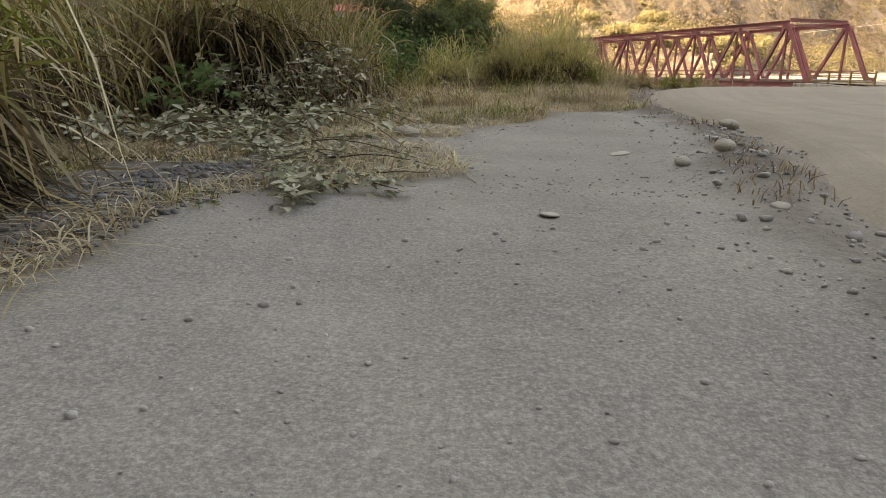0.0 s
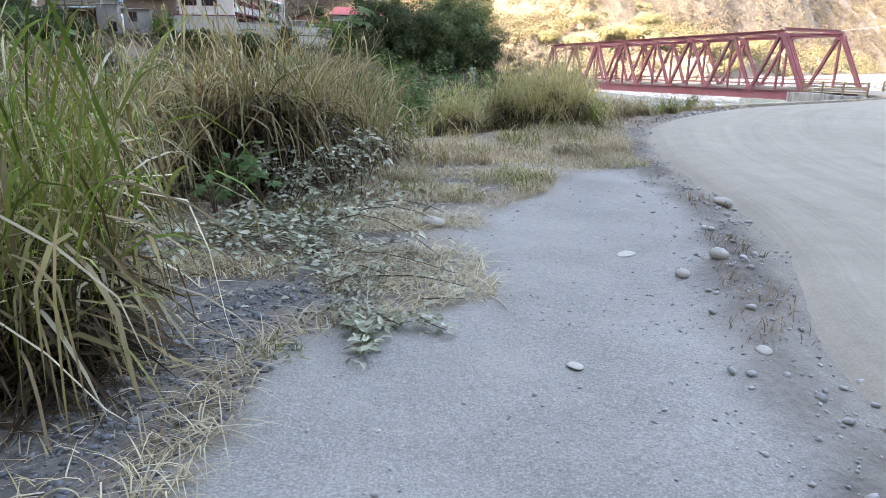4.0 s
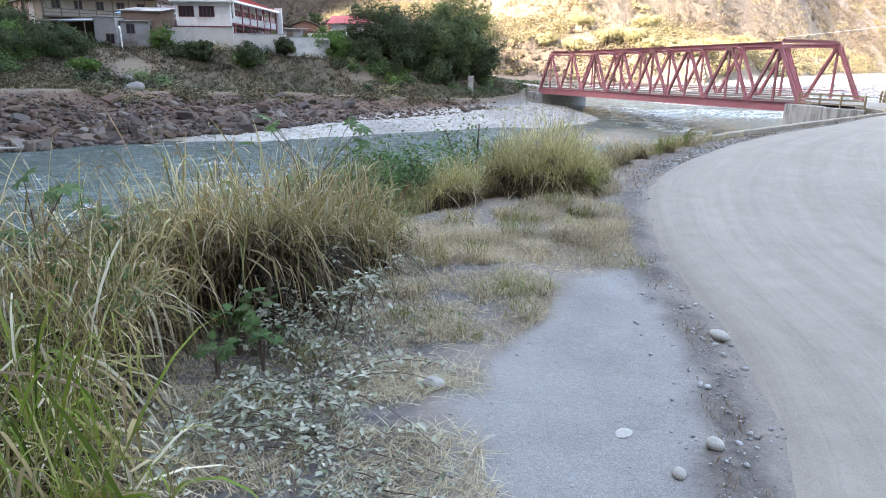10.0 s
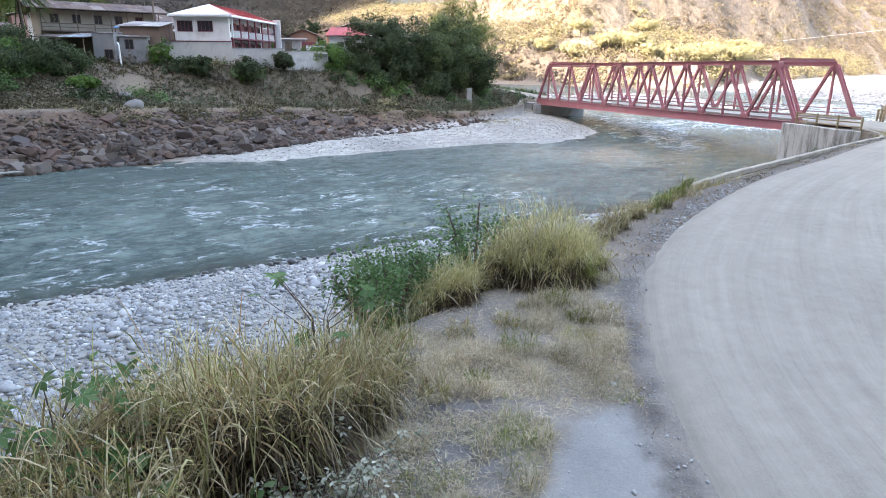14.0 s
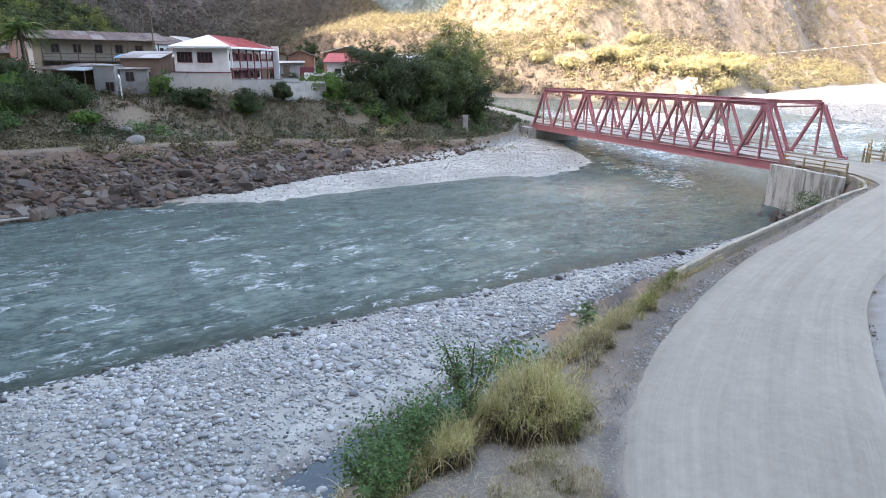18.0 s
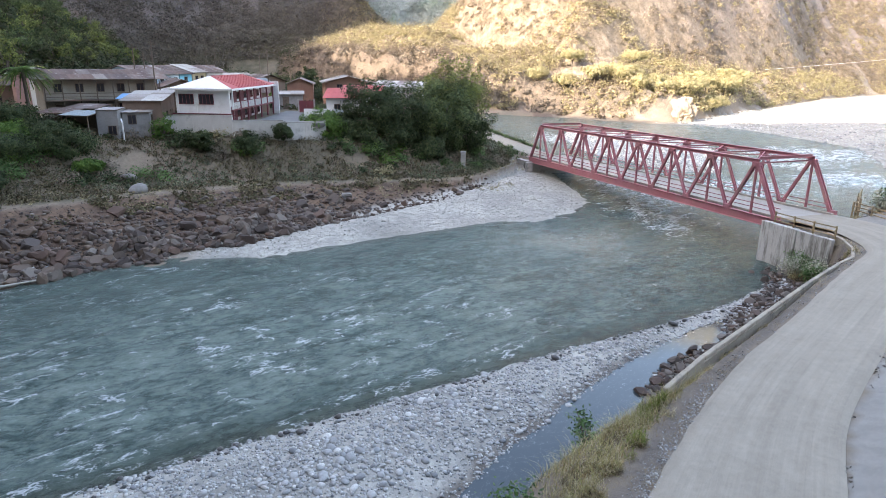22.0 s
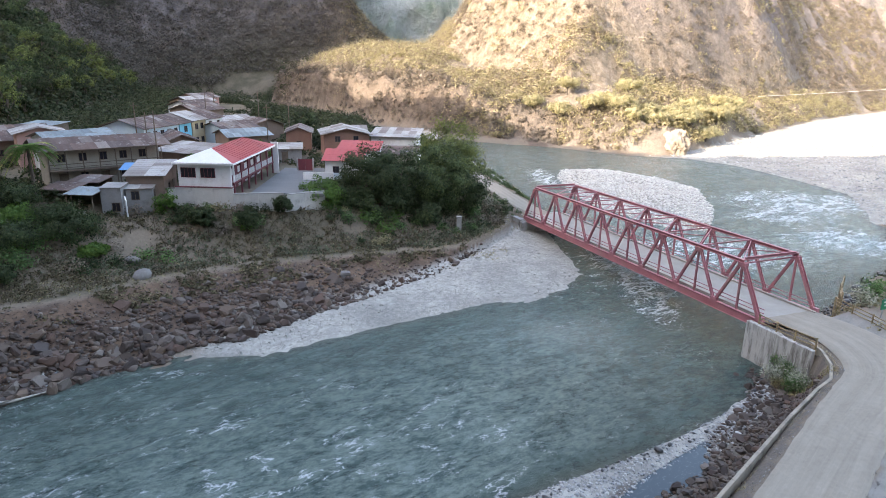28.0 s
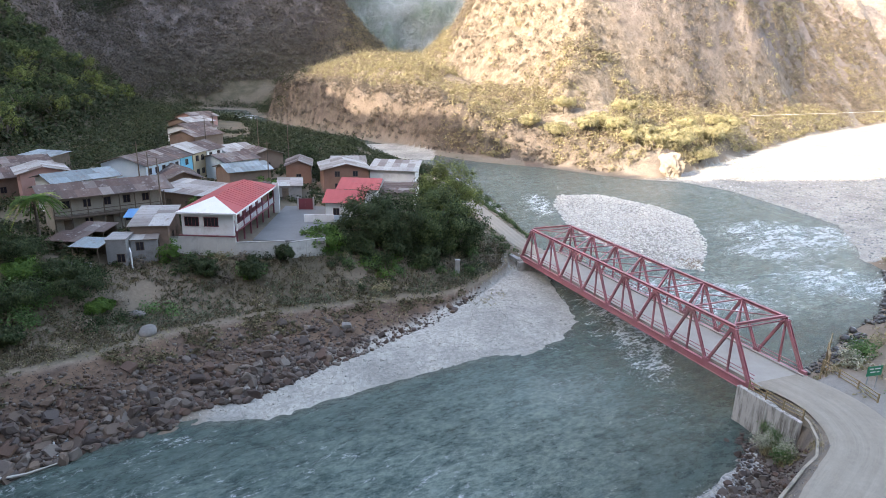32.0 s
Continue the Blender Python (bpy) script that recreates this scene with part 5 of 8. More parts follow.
# long rusty-roofed building with a gallery
lng = house("long two-storey building with rusted sheet roof and timber gallery", (-52.5, 87.3), (-41.2, 96.2), 7.6, 4.8, 10.2, CREAM, RUST, "cross", 1.2, 1.5, [("d", 0.12), ("w", 0.3), ("d", 0.48), ("w", 0.66), ("d", 0.84)], [("w", 0.5)], 2)
lw = math.hypot(11.3, 8.9)
part("gallery_floor", box((0, -1.45, 7.35), (lw, -0.002, 7.5)), WOOD, lng)
for k in range(8):
    part("gallery_post", box((k * lw / 7 - 0.06, -1.4, 4.4), (k * lw / 7 + 0.06, -1.28, 10.0)), WOOD, lng)
part("gallery_rail", beam((0, -1.34, 8.35), (lw, -1.34, 8.35), 0.08, 0.1, profile="L"), WOOD, lng)
part("gallery_rail", beam((0, -1.34, 7.9), (lw, -1.34, 7.9), 0.05, 0.07, profile="L"), WOOD, lng)
# houses, from the river side to the back
house("pink and white two-storey house with pale sheet roof", (-66.5, 103.5), (-61.2, 107.4), 7, 4.8, 10.3, PINK, TIN, "gable", 1.0, 0.7, [("w", 0.5)], [("w", 0.3), ("w", 0.7)], 2)
house("white two-storey house with blue-grey sheet roof", (-57.6, 97.2), (-51.6, 104.6), 7.0, 4.8, 10.2, WHITE, BLUETIN, "cross", 1.0, 0.6, [("w", 0.15), ("w", 0.4), ("w", 0.65), ("w", 0.9)], [("w", 0.5)], 2)
house("adobe house with rusted roof", (-76, 107), (-69.5, 113), 8, 4.8, 8.4, MUD, RUST, "cross", 1.3, 0.6, [("w", 0.4)], [("d", 0.5)])
house("pale blue two-storey row house with rusted roof", (-50.8, 113.5), (-48.6, 123.4), 9, 4.9, 10.3, PALEBLUE, RUST, "cross", 1.5, 0.6, [("w", 0.1), ("w", 0.3), ("w", 0.5), ("w", 0.7), ("w", 0.9)], [], 2)
house("bright blue two-storey row house", (-48.5, 123.6), (-47.7, 127.4), 9, 5.0, 10.3, CYAN, RUST, "cross", 1.5, 0.5, [("w", 0.5)], [], 2)
house("tan two-storey row house with pale roof", (-47.6, 127.6), (-46.6, 132.2), 9, 5.1, 10.5, TAN, TIN, "cross", 1.5, 0.5, [("w", 0.3), ("w", 0.7)], [], 2)
house("white two-storey row house at the row's end", (-46.5, 132.4), (-45.2, 138.2), 8, 5.2, 10.4, WHITE, RUST, "cross", 1.4, 0.5, [("w", 0.25), ("w", 0.75)], [("w", 0.5)], 2)
house("brown adobe house with gabled rusted roof", (-46.2, 110.6), (-41.4, 113.6), 10, 4.9, 8.4, MUD, RUST, "gable", 1.3, 0.5, [("w", 0.5)], [("w", 0.3), ("d", 0.6)])
house("open shed with pale sheet roof", (-45.8, 104.4), (-36.8, 100.6), 6.6, 4.8, 8.0, MUD, TIN, "lean", 0.8, 0.4, [("d", 0.3), ("d", 0.7)], [("w", 0.5)])
house("adobe house with pale sheet roof behind the block rooms", (-39.8, 82.2), (-35.3, 83.0), 7.6, 4.4, 7.9, MUD, TIN, "lean", 0.9, 0.35, [("w", 0.3)], [("w", 0.35), ("d", 0.7)])
house("rough grey concrete block room on the slope", (-41.5, 78.8), (-39.1, 79.1), 3.2, 3.0, 7.0, BLOCK, BLOCK, "lean", 0.1, 0.08, [("w", 0.7)], [])
house("low grey concrete block room with a patched sheet lid", (-39.05, 80.2), (-36.0, 80.9), 2.4, 4.2, 6.6, BLOCK, TIN, "lean", 0.2, 0.15, [("w", 0.35)], [("w", 0.5)])
house("low adobe house with blue-grey roof behind the yard", (-37.6, 118.0), (-31.2, 122.8), 7.5, 4.9, 8.6, MUD, BLUETIN, "cross", 1.1, 0.5, [("w", 0.3), ("d", 0.6)], [("w", 0.5)])
house("pale blue house with rusted roof", (-41.4, 128), (-36.6, 134.6), 8, 4.9, 8.8, PALEBLUE, RUST, "cross", 1.2, 0.5, [("w", 0.3), ("w", 0.7)], [("w", 0.5)])
house("white house with pale roof", (-44.2, 139.2), (-40.0, 146), 8, 5.2, 9.0, WHITE, TIN, "cross", 1.2, 0.5, [("w", 0.3), ("w", 0.7)], [("w", 0.5)])
house("adobe house with rusted roof at the back", (-38.4, 136.6), (-33.0, 141.4), 7, 5.1, 8.8, MUD, RUST, "gable", 1.3, 0.5, [("w", 0.5)], [("w", 0.5)])
house("brick house with gabled brown roof", (-29.2, 126.6), (-24.4, 127.4), 8, 4.9, 8.6, BRICK, RUST, "gable", 1.1, 0.4, [("w", 0.5)], [("w", 0.4)])
house("low block outbuilding beside the yard", (-27.6, 112.6), (-23.6, 113.4), 6.5, 4.9, 7.4, BLOCK, TIN, "lean", 0.3, 0.3, [("d", 0.3)], [("w", 0.5)])
house("large brick house with pale gabled roof", (-20.6, 119.4), (-12.4, 121.4), 9, 4.6, 9.2, BRICK, TIN, "gable", 1.2, 0.6, [("w", 0.3), ("w", 0.7)], [("w", 0.4)], 2)
house("long white house with pale sheet roof", (-12.6, 126.4), (-3.6, 125.4), 7, 4.0, 8.3, WHITE, TIN, "lean", 1.0, 0.5, [("w", 0.15), ("d", 0.45), ("d", 0.75)], [("w", 0.5)])
house("white house with bright red sheet roof", (-17.2, 99.6), (-11.6, 99.4), 7.6, 4.6, 7.6, WHITE, REDROOF, "cross", 1.3, 0.5, [("w", 0.3)], [("w", 0.5)])
house("rear wing with red sheet roof", (-16.4, 108.6), (-9.8, 108.2), 4.6, 4.4, 8.0, WHITE, REDROOF, "lean", 1.0, 0.4, [], [("w", 0.5)])
house("small house with weathered pale roof", (-9.2, 110.4), (-3.6, 110.0), 6, 3.6, 7.2, CREAM, RUST, "lean", 0.6, 0.4, [("w", 0.5)], [])
house("far shed with blue-grey roof among trees", (-84.8, 133), (-77.6, 131.6), 5, 5.0, 8.6, WOOD, BLUETIN, "lean", 0.4, 0.4, [("d", 0.5)], [])
for k, (x, y) in enumerate(((-58, 158), (-64, 172), (-70, 188), (-74, 204))):
    house("distant village house with rusted roof", (x, y), (x + 4, y + 9), 8, 5.6, 9.8, (MUD, WHITE, MUD, PINK)[k], (RUST, RUST, TIN, RUST)[k], "cross", 1.4, 0.5, [("w", 0.3), ("w", 0.7)], [("w", 0.5)])
house("low adobe house with patched rusted roof behind the white building", (-33.6, 105.2), (-27.8, 106.6), 5.6, 4.8, 7.9, MUD, RUST, "cross", 0.9, 0.4, [("w", 0.3), ("d", 0.7)], [("w", 0.5)])
house("plain white house with pale sheet roof at the village end", (-21.0, 134.2), (-14.4, 135.6), 6, 4.7, 8.2, WHITE, TIN, "cross", 1.0, 0.4, [("w", 0.25), ("d", 0.5), ("w", 0.78)], [("w", 0.5)])
house("weathered adobe house with rusted roof below the woods", (-80.5, 121.5), (-74.5, 126.5), 6.5, 4.8, 8.2, MUD, RUST, "lean", 0.9, 0.4, [("w", 0.4)], [("d", 0.5)])
# sheds, tarpaulin, gate, garden wall
for label, x, y, w, d, z, mat in (("open lean-to with blue-grey sheet roof", -45.2, 77.6, 3.5, 3.0, 6.4, BLUETIN), ("open lean-to with rusted sheet roof", -49.4, 79.8, 4.0, 3.4, 6.5, RUST), ("rusted lean-to roof beside the long building", -48.0, 83.6, 4.2, 3.2, 6.8, RUST)):
    sh = thing("lean_to_shed", label, "shed", pose(x, y, 0, 0, 0, -6), "sheds")
    lay_roof(sh, w, d, z, 0.35, 0.2, "lean", mat)
    for px, py in ((0.1, 0.1), (w - 0.1, 0.1), (0.1, d - 0.1), (w - 0.1, d - 0.1)):
        part("post", box((px - 0.05, py - 0.05, 3.2), (px + 0.05, py + 0.05, z + 0.02)), WOOD, sh)
    part("back_board", box((0.15, d - 0.2, 3.2), (w - 0.15, d - 0.16, z)), WOOD, sh)
tp = thing("tarpaulin_shelter", "blue tarpaulin stretched over poles", "tarpaulin", pose(-42.6, 86.6, 0, 0, 0, 10))
lay_roof(tp, 3.6, 3.0, 7.9, 0.5, 0.1, "lean", TARP, "blue tarpaulin sheet", 0.02, True)
for px, py in ((0.1, 0.1), (3.5, 0.1), (0.1, 2.9), (3.5, 2.9)):
    part("pole", box((px - 0.04, py - 0.04, 4), (px + 0.04, py + 0.04, 7.9)), WOOD, tp)
gw = thing("garden_wall", "white and pale green garden wall of the red-roofed house", "wall", pose(-20.2, 97.2, 0, 0, 0, 4))
part("panel", box((0, 0, 4), (4.6, 0.2, 6.1), 0.02), WHITE, gw)
part("panel", box((4.61, 0, 4), (7.0, 0.2, 6.0), 0.02), PALEBLUE, gw)
gt = thing("yard_gate", "dark red sheet-metal yard gate", "gate", pose(-22.6, 105.5, 0, 0, 0, 3))
part("leaf", box((0, 0, 4.8), (1.15, 0.06, 6.8), 0.01), MAROON, gt)
part("leaf", box((1.17, 0, 4.8), (2.3, 0.06, 6.8), 0.01), MAROON, gt)
for x in (-0.25, 2.3):
    part("gate_post", box((x, -0.1, 4.6), (x + 0.25, 0.15, 7.0), 0.01), CONCRETE, gt)
dp = thing("drain_pipe", "white drain pipe bent over the slope", "pipe", pose(-38.2, 78.3, 0))
bm = bmesh.new()
add_beam(bm, (0, 0, 2.0), (0, 0, 5.6), 0.13, 0.13, (1, 0, 0), "L")
add_beam(bm, (0, 0, 5.55), (-0.45, 0.7, 5.9), 0.13, 0.13, (0, 0, 1), "L")
part("pipe", bm, SIGN_WHITE, dp)
# poles
POLE_PLACES = [(-49.8, 108.5, 10.6), (-47.5, 107, 9.2), (-40.5, 150, 11), (-33, 147, 10.5), (-56, 160, 10), (-39.2, 91, 10.8), (-30.5, 118, 10), (-60, 178, 10)]
for x, y, h in POLE_PLACES:
    up = thing("utility_pole", "thin pale utility pole in the village", "pole", pose(x, y, 4.6), "utility poles")
    bm = bmesh.new()
    bmesh.ops.create_cone(bm, cap_ends=True, segments=8, radius1=0.13, radius2=0.08, depth=h, matrix=pose(0, 0, h / 2))
    part("shaft", bm, WOOD, up)
    part("cross_arm", box((-0.6, -0.05, h - 0.6), (0.6, 0.05, h - 0.5)), WOOD, up)
post = thing("stone_post", "pale concrete marker post at the bank", "post", pose(3.6, 93.4, float(height(3.6, 93.4))))
part("shaft", box((-0.35, -0.3, -0.4), (0.35, 0.3, 2.3), 0.06), CONCRETE, post)
part("cap", box((-0.42, -0.37, 2.302), (0.42, 0.37, 2.45), 0.03), CONCRETE, post)

# ---- plants ----
def mesh_from(name, co, faces, material, smooth_shade=False):
    """A mesh from arrays of corners and of equal-sided faces."""
    me = bpy.data.meshes.new(name)
    k = faces.shape[1]
    me.vertices.add(len(co))
    me.vertices.foreach_set("co", np.ascontiguousarray(co, np.float32).ravel())
    me.loops.add(faces.size)
    me.loops.foreach_set("vertex_index", faces.ravel().astype(np.int32))
    me.polygons.add(len(faces))
    me.polygons.foreach_set("loop_start", np.arange(0, faces.size, k, dtype=np.int32))
    me.polygons.foreach_set("loop_total", np.full(len(faces), k, dtype=np.int32))
    if smooth_shade:
        me.polygons.foreach_set("use_smooth", np.ones(len(faces), bool))
    me.update(calc_edges=True)
    me.materials.append(material)
    return me


def blades(rs, base, height_m, reach_m, width, turn=None, droop=0.5, segs=4):
    """Arching blades from base points: arrays of height, sideways reach and width. Returns corners and quads."""
    n = len(base)
    turn = rs.uniform(0, 2 * np.pi, n) if turn is None else turn
    out = np.stack([np.cos(turn), np.sin(turn), 0 * turn], -1)
    twist = turn + np.pi / 2 + rs.uniform(-0.6, 0.6, n)
    side = np.stack([np.cos(twist), np.sin(twist), rs.uniform(-0.2, 0.2, n)], -1)
    rows = []
    for k in range(segs + 1):
        f = k / segs
        up = height_m * (f - droop * f ** 3 * 0.6)
        away = reach_m * f ** 1.8
        p = base + out * away[:, None]
        p[:, 2] += up
        w = width * (0.75 + 0.6 * f - 1.32 * f * f)
        rows += [p - side * w[:, None] / 2, p + side * w[:, None] / 2]
    co = np.stack(rows, 1).reshape(-1, 3)
    i = (np.arange(n) * (2 * segs + 2))[:, None]
    quads = np.concatenate([i + np.array([[2 * k, 2 * k + 1, 2 * k + 3, 2 * k + 2]]) for k in range(segs)], 1).reshape(-1, 4)
    return co, quads


def leaves(rs, at, size, flat=0.0, long=1.5, normal=None):
    """Folded leaves (two triangles each side of a midrib, as quads) at points. flat: how level they lie."""
    n = len(at)
    a = rs.normal(size=(n, 3))
    a[:, 2] *= 1 - flat
    a /= np.linalg.norm(a, axis=1)[:, None]
    b = np.cross(a, rs.normal(size=(n, 3)) * [1 - flat, 1 - flat, 1] + [0, 0, flat])
    b /= np.linalg.norm(b, axis=1)[:, None] + 1e-6
    if normal is not None:
        m = normal + rs.normal(0, 0.38, (n, 3))
        a = np.cross(m, rs.normal(size=(n, 3)))
        a /= np.linalg.norm(a, axis=1)[:, None] + 1e-6
        b = np.cross(m, a)
        b /= np.linalg.norm(b, axis=1)[:, None] + 1e-6
    c = np.cross(a, b)
    s = np.asarray(size).reshape(-1, 1) * np.ones((n, 1))
    tip, mid, l, r = at + a * s * long, at + a * s * long * 0.45, None, None
    l, r = mid + b * s * 0.42 + c * s * 0.12, mid - b * s * 0.42 + c * s * 0.12
    co = np.stack([at, r, tip, l], 1).reshape(-1, 3)
    return co, np.arange(4 * n).reshape(-1, 4)


def oval_leaves(rs, at, size, level=0.6):
    """Pointed oval leaves folded along the midrib, for plants close by."""
    n = len(at)
    a = rs.normal(size=(n, 3)) * [1, 1, 0.35]
    a /= np.linalg.norm(a, axis=1)[:, None]
    up = rs.normal(0, 1 - level, (n, 3)) + [0, 0, 1]
    b = np.cross(up, a)
    b /= np.linalg.norm(b, axis=1)[:, None] + 1e-6
    c = np.cross(a, b)
    s = np.asarray(size).reshape(-1, 1)
    pts = [at, at + a * s * 0.45 + b * s * 0.36 + c * s * 0.1, at + a * s * 1.0 + b * s * 0.27 + c * s * 0.06, at + a * s * 1.45 - c * s * 0.12, at + a * s * 1.0 - b * s * 0.27 + c * s * 0.06, at + a * s * 0.45 - b * s * 0.36 + c * s * 0.1]
    i = (np.arange(n) * 6)[:, None]
    return np.stack(pts, 1).reshape(-1, 3), np.concatenate([i + np.array([[0, 1, 2, 3]]), i + np.array([[0, 3, 4, 5]])], 1).reshape(-1, 4)


def joined(*sets):
    co, fs, off = [], [], 0
    for c, f in sets:
        co.append(c)
        fs.append(f + off)
        off += len(c)
    return np.concatenate(co), np.concatenate(fs)


def on_ground(x, y, lift=0.0):
    return np.stack([x, y, height(x, y) + lift], -1)


def ribbons(rs, base, way, length, width, sag, segs=4, kink=None):
    """Long leaves from base points: start direction, length, width and sag; kink: where a dead leaf breaks and hangs."""
    n = len(base)
    flat = np.stack([-way[:, 1], way[:, 0], 0.15 * rs.normal(size=n)], -1) + 0.35 * rs.normal(size=(n, 3))
    side = flat / (np.linalg.norm(flat, axis=1)[:, None] + 1e-6)
    rows = []
    for k in range(segs + 1):
        f = k / segs
        p = base + way * (length * f)[:, None]
        p[:, 2] -= sag * length * f * f
        if kink is not None:
            p -= way * (length * 0.75 * np.maximum(f - kink, 0))[:, None]
            p[:, 2] -= length * 0.85 * np.maximum(f - kink, 0)
        p[:, 2] = np.maximum(p[:, 2], height(p[:, 0], p[:, 1]) + 0.01)
        w = width * (0.55 + 1.5 * f - 2.0 * f * f)
        rows += [p - side * w[:, None] / 2, p + side * w[:, None] / 2]
    co = np.stack(rows, 1).reshape(-1, 3)
    i = (np.arange(n) * (2 * segs + 2))[:, None]
    quads = np.concatenate([i + np.array([[2 * k, 2 * k + 1, 2 * k + 3, 2 * k + 2]]) for k in range(segs)], 1).reshape(-1, 4)
    return co, quads


def clump(name, label, x, y, spread, n, tall, material, seed, width=0.014, lean=0.55, category="grass", group="grass clumps", dead=0.35, stretch=(1, 1)):
    """A cane-like tussock: leaning stalks, leaves along them, dead leaves hanging below, plumes of fine blades on top."""
    rs = np.random.RandomState(seed)
    m = max(12, int(n / 3.6))
    r = spread * np.sqrt(rs.uniform(0, 1, m)) * 0.85
    a = rs.uniform(0, 2 * np.pi, m)
    base = on_ground(x + r * np.cos(a) * stretch[0], y + r * np.sin(a) * stretch[1], -0.04)
    lump = 0.82 + 0.25 * rng_noise(base[:, 0], base[:, 1], 0.5, seed)
    h = tall * 0.78 * rs.uniform(0.5, 1.05, m) * (1 - 0.25 * r / spread) * lump
    out = a + rs.normal(0, 0.8, m)
    tip = h * rs.uniform(0.05, 0.45 * lean + 0.15, m)
    way2 = np.stack([np.cos(out), np.sin(out), 0 * out], -1)

    def on_stalk(i, f):
        p = base[i] + way2[i] * (tip[i] * f ** 1.7)[:, None]
        p[:, 2] += h[i] * f * (1 - 0.08 * f)
        return p
    every = np.arange(m)
    stalk = blades(rs, base, h, tip, width * 0.45 + 0 * h, out, 0.1 + 0 * h, 3)
    per = 6 if width > 0.021 else 8
    i = np.repeat(every, per)
    f = rs.uniform(0.36 if tall > 1.8 else 0.15, 1.0, len(i))
    is_dead = rs.uniform(0, 1, len(i)) < dead * 1.3 * (1.3 - f)
    ang = rs.uniform(0, 2 * np.pi, len(i))
    rise = np.where(is_dead, rs.uniform(-0.5, 0.7, len(i)), rs.uniform(0.8, 3.2, len(i)) + 0.9 * f)
    way = np.stack([np.cos(ang) + 0.5 * np.cos(out[i]), np.sin(ang) + 0.5 * np.sin(out[i]), rise], -1)
    way /= np.linalg.norm(way, axis=1)[:, None]
    L = tall * rs.uniform(0.14, 0.38, len(i)) * np.where(is_dead, 0.85, 1.0)
    p = on_stalk(i, f)
    live, gone = ~is_dead, is_dead
    leaf = ribbons(rs, p[live], way[live], L[live], width * rs.uniform(0.4, 0.95, live.sum()), rs.uniform(0.2, 1.05, live.sum()), 4)
    e = thing(name, label, category, pose(x, y, 0), group)
    inv = np.array([x, y, 0])
    co, q = joined(stalk, leaf)
    new("tuft", mesh_from("tuft", co - inv, q, material)).parent = e
    if gone.any():
        co, q = ribbons(rs, p[gone], way[gone], L[gone], width * rs.uniform(0.4, 1.1, gone.sum()), rs.uniform(0.3, 1.1, gone.sum()), 4, rs.uniform(0.25, 1.1, gone.sum()))
        ob = new("dry_tuft", mesh_from("dry_tuft", co - inv, q, DRY_MIX))
        ob.parent = e
        ob["label"] = "bleached dry straw"
    # dead leaves low on the stalks, coloured dark to paint the shaded hollow
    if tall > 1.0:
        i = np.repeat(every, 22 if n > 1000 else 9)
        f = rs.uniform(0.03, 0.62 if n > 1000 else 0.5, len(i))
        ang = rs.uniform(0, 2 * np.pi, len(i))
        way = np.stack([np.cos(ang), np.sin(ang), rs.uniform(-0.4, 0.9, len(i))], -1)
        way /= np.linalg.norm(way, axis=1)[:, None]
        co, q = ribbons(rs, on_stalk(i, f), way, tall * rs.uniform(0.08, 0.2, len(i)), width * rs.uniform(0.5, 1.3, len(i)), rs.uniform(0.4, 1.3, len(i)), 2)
        ob = new("thatch", mesh_from("thatch", co - inv, q, SHADE_THATCH))
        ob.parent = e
        ob["label"] = "dead thatch coloured dark for the shade inside the tussock"
    if tall > 2.0:
        # bleached leaves bowed to the ground round the foot, and fine seed stalks over the top
        k = int(m * 0.45)
        j = rs.randint(m, size=k)
        ang = out[j] + rs.normal(0, 0.7, k)
        way = np.stack([np.cos(ang), np.sin(ang), rs.uniform(0.1, 1.0, k)], -1)
        way /= np.linalg.norm(way, axis=1)[:, None]
        low = ribbons(rs, on_stalk(j, rs.uniform(0.05, 0.4, k)), way, tall * rs.uniform(0.18, 0.42, k), width * rs.uniform(0.5, 1.0, k), rs.uniform(0.6, 1.2, k), 6, rs.uniform(0.4, 1.2, k))
        k = int(m * 0.3)
        j = rs.randint(m, size=k)
        top = on_stalk(j, np.ones(k) * 0.9)
        rise = tall * rs.uniform(0.08, 0.3, k)
        seed_stalk = blades(rs, top, rise, rise * rs.uniform(0.1, 0.7, k), 0.006 + 0 * rise, out[j], 0.2 + 0 * rise, 3)
        jj = np.repeat(np.arange(k), 7)
        g = rs.uniform(0.55, 1.0, len(jj))
        at = top[jj] + way2[j][jj] * (rise[jj] * 0.4 * g ** 1.8)[:, None]
        at[:, 2] += rise[jj] * g * 0.92
        spray = blades(rs, at, rs.uniform(0.02, 0.09, len(jj)), rs.uniform(0.01, 0.06, len(jj)), 0.006 + 0 * g, None, 0.3 + 0 * g, 2)
        co, q = joined(low, seed_stalk, spray)
        ob = new("bleached_leaves", mesh_from("bleached_leaves", co - inv, q, DRY_MIX))
        ob.parent = e
        ob["label"] = "bleached bowed leaves and seed stalks"
    return e


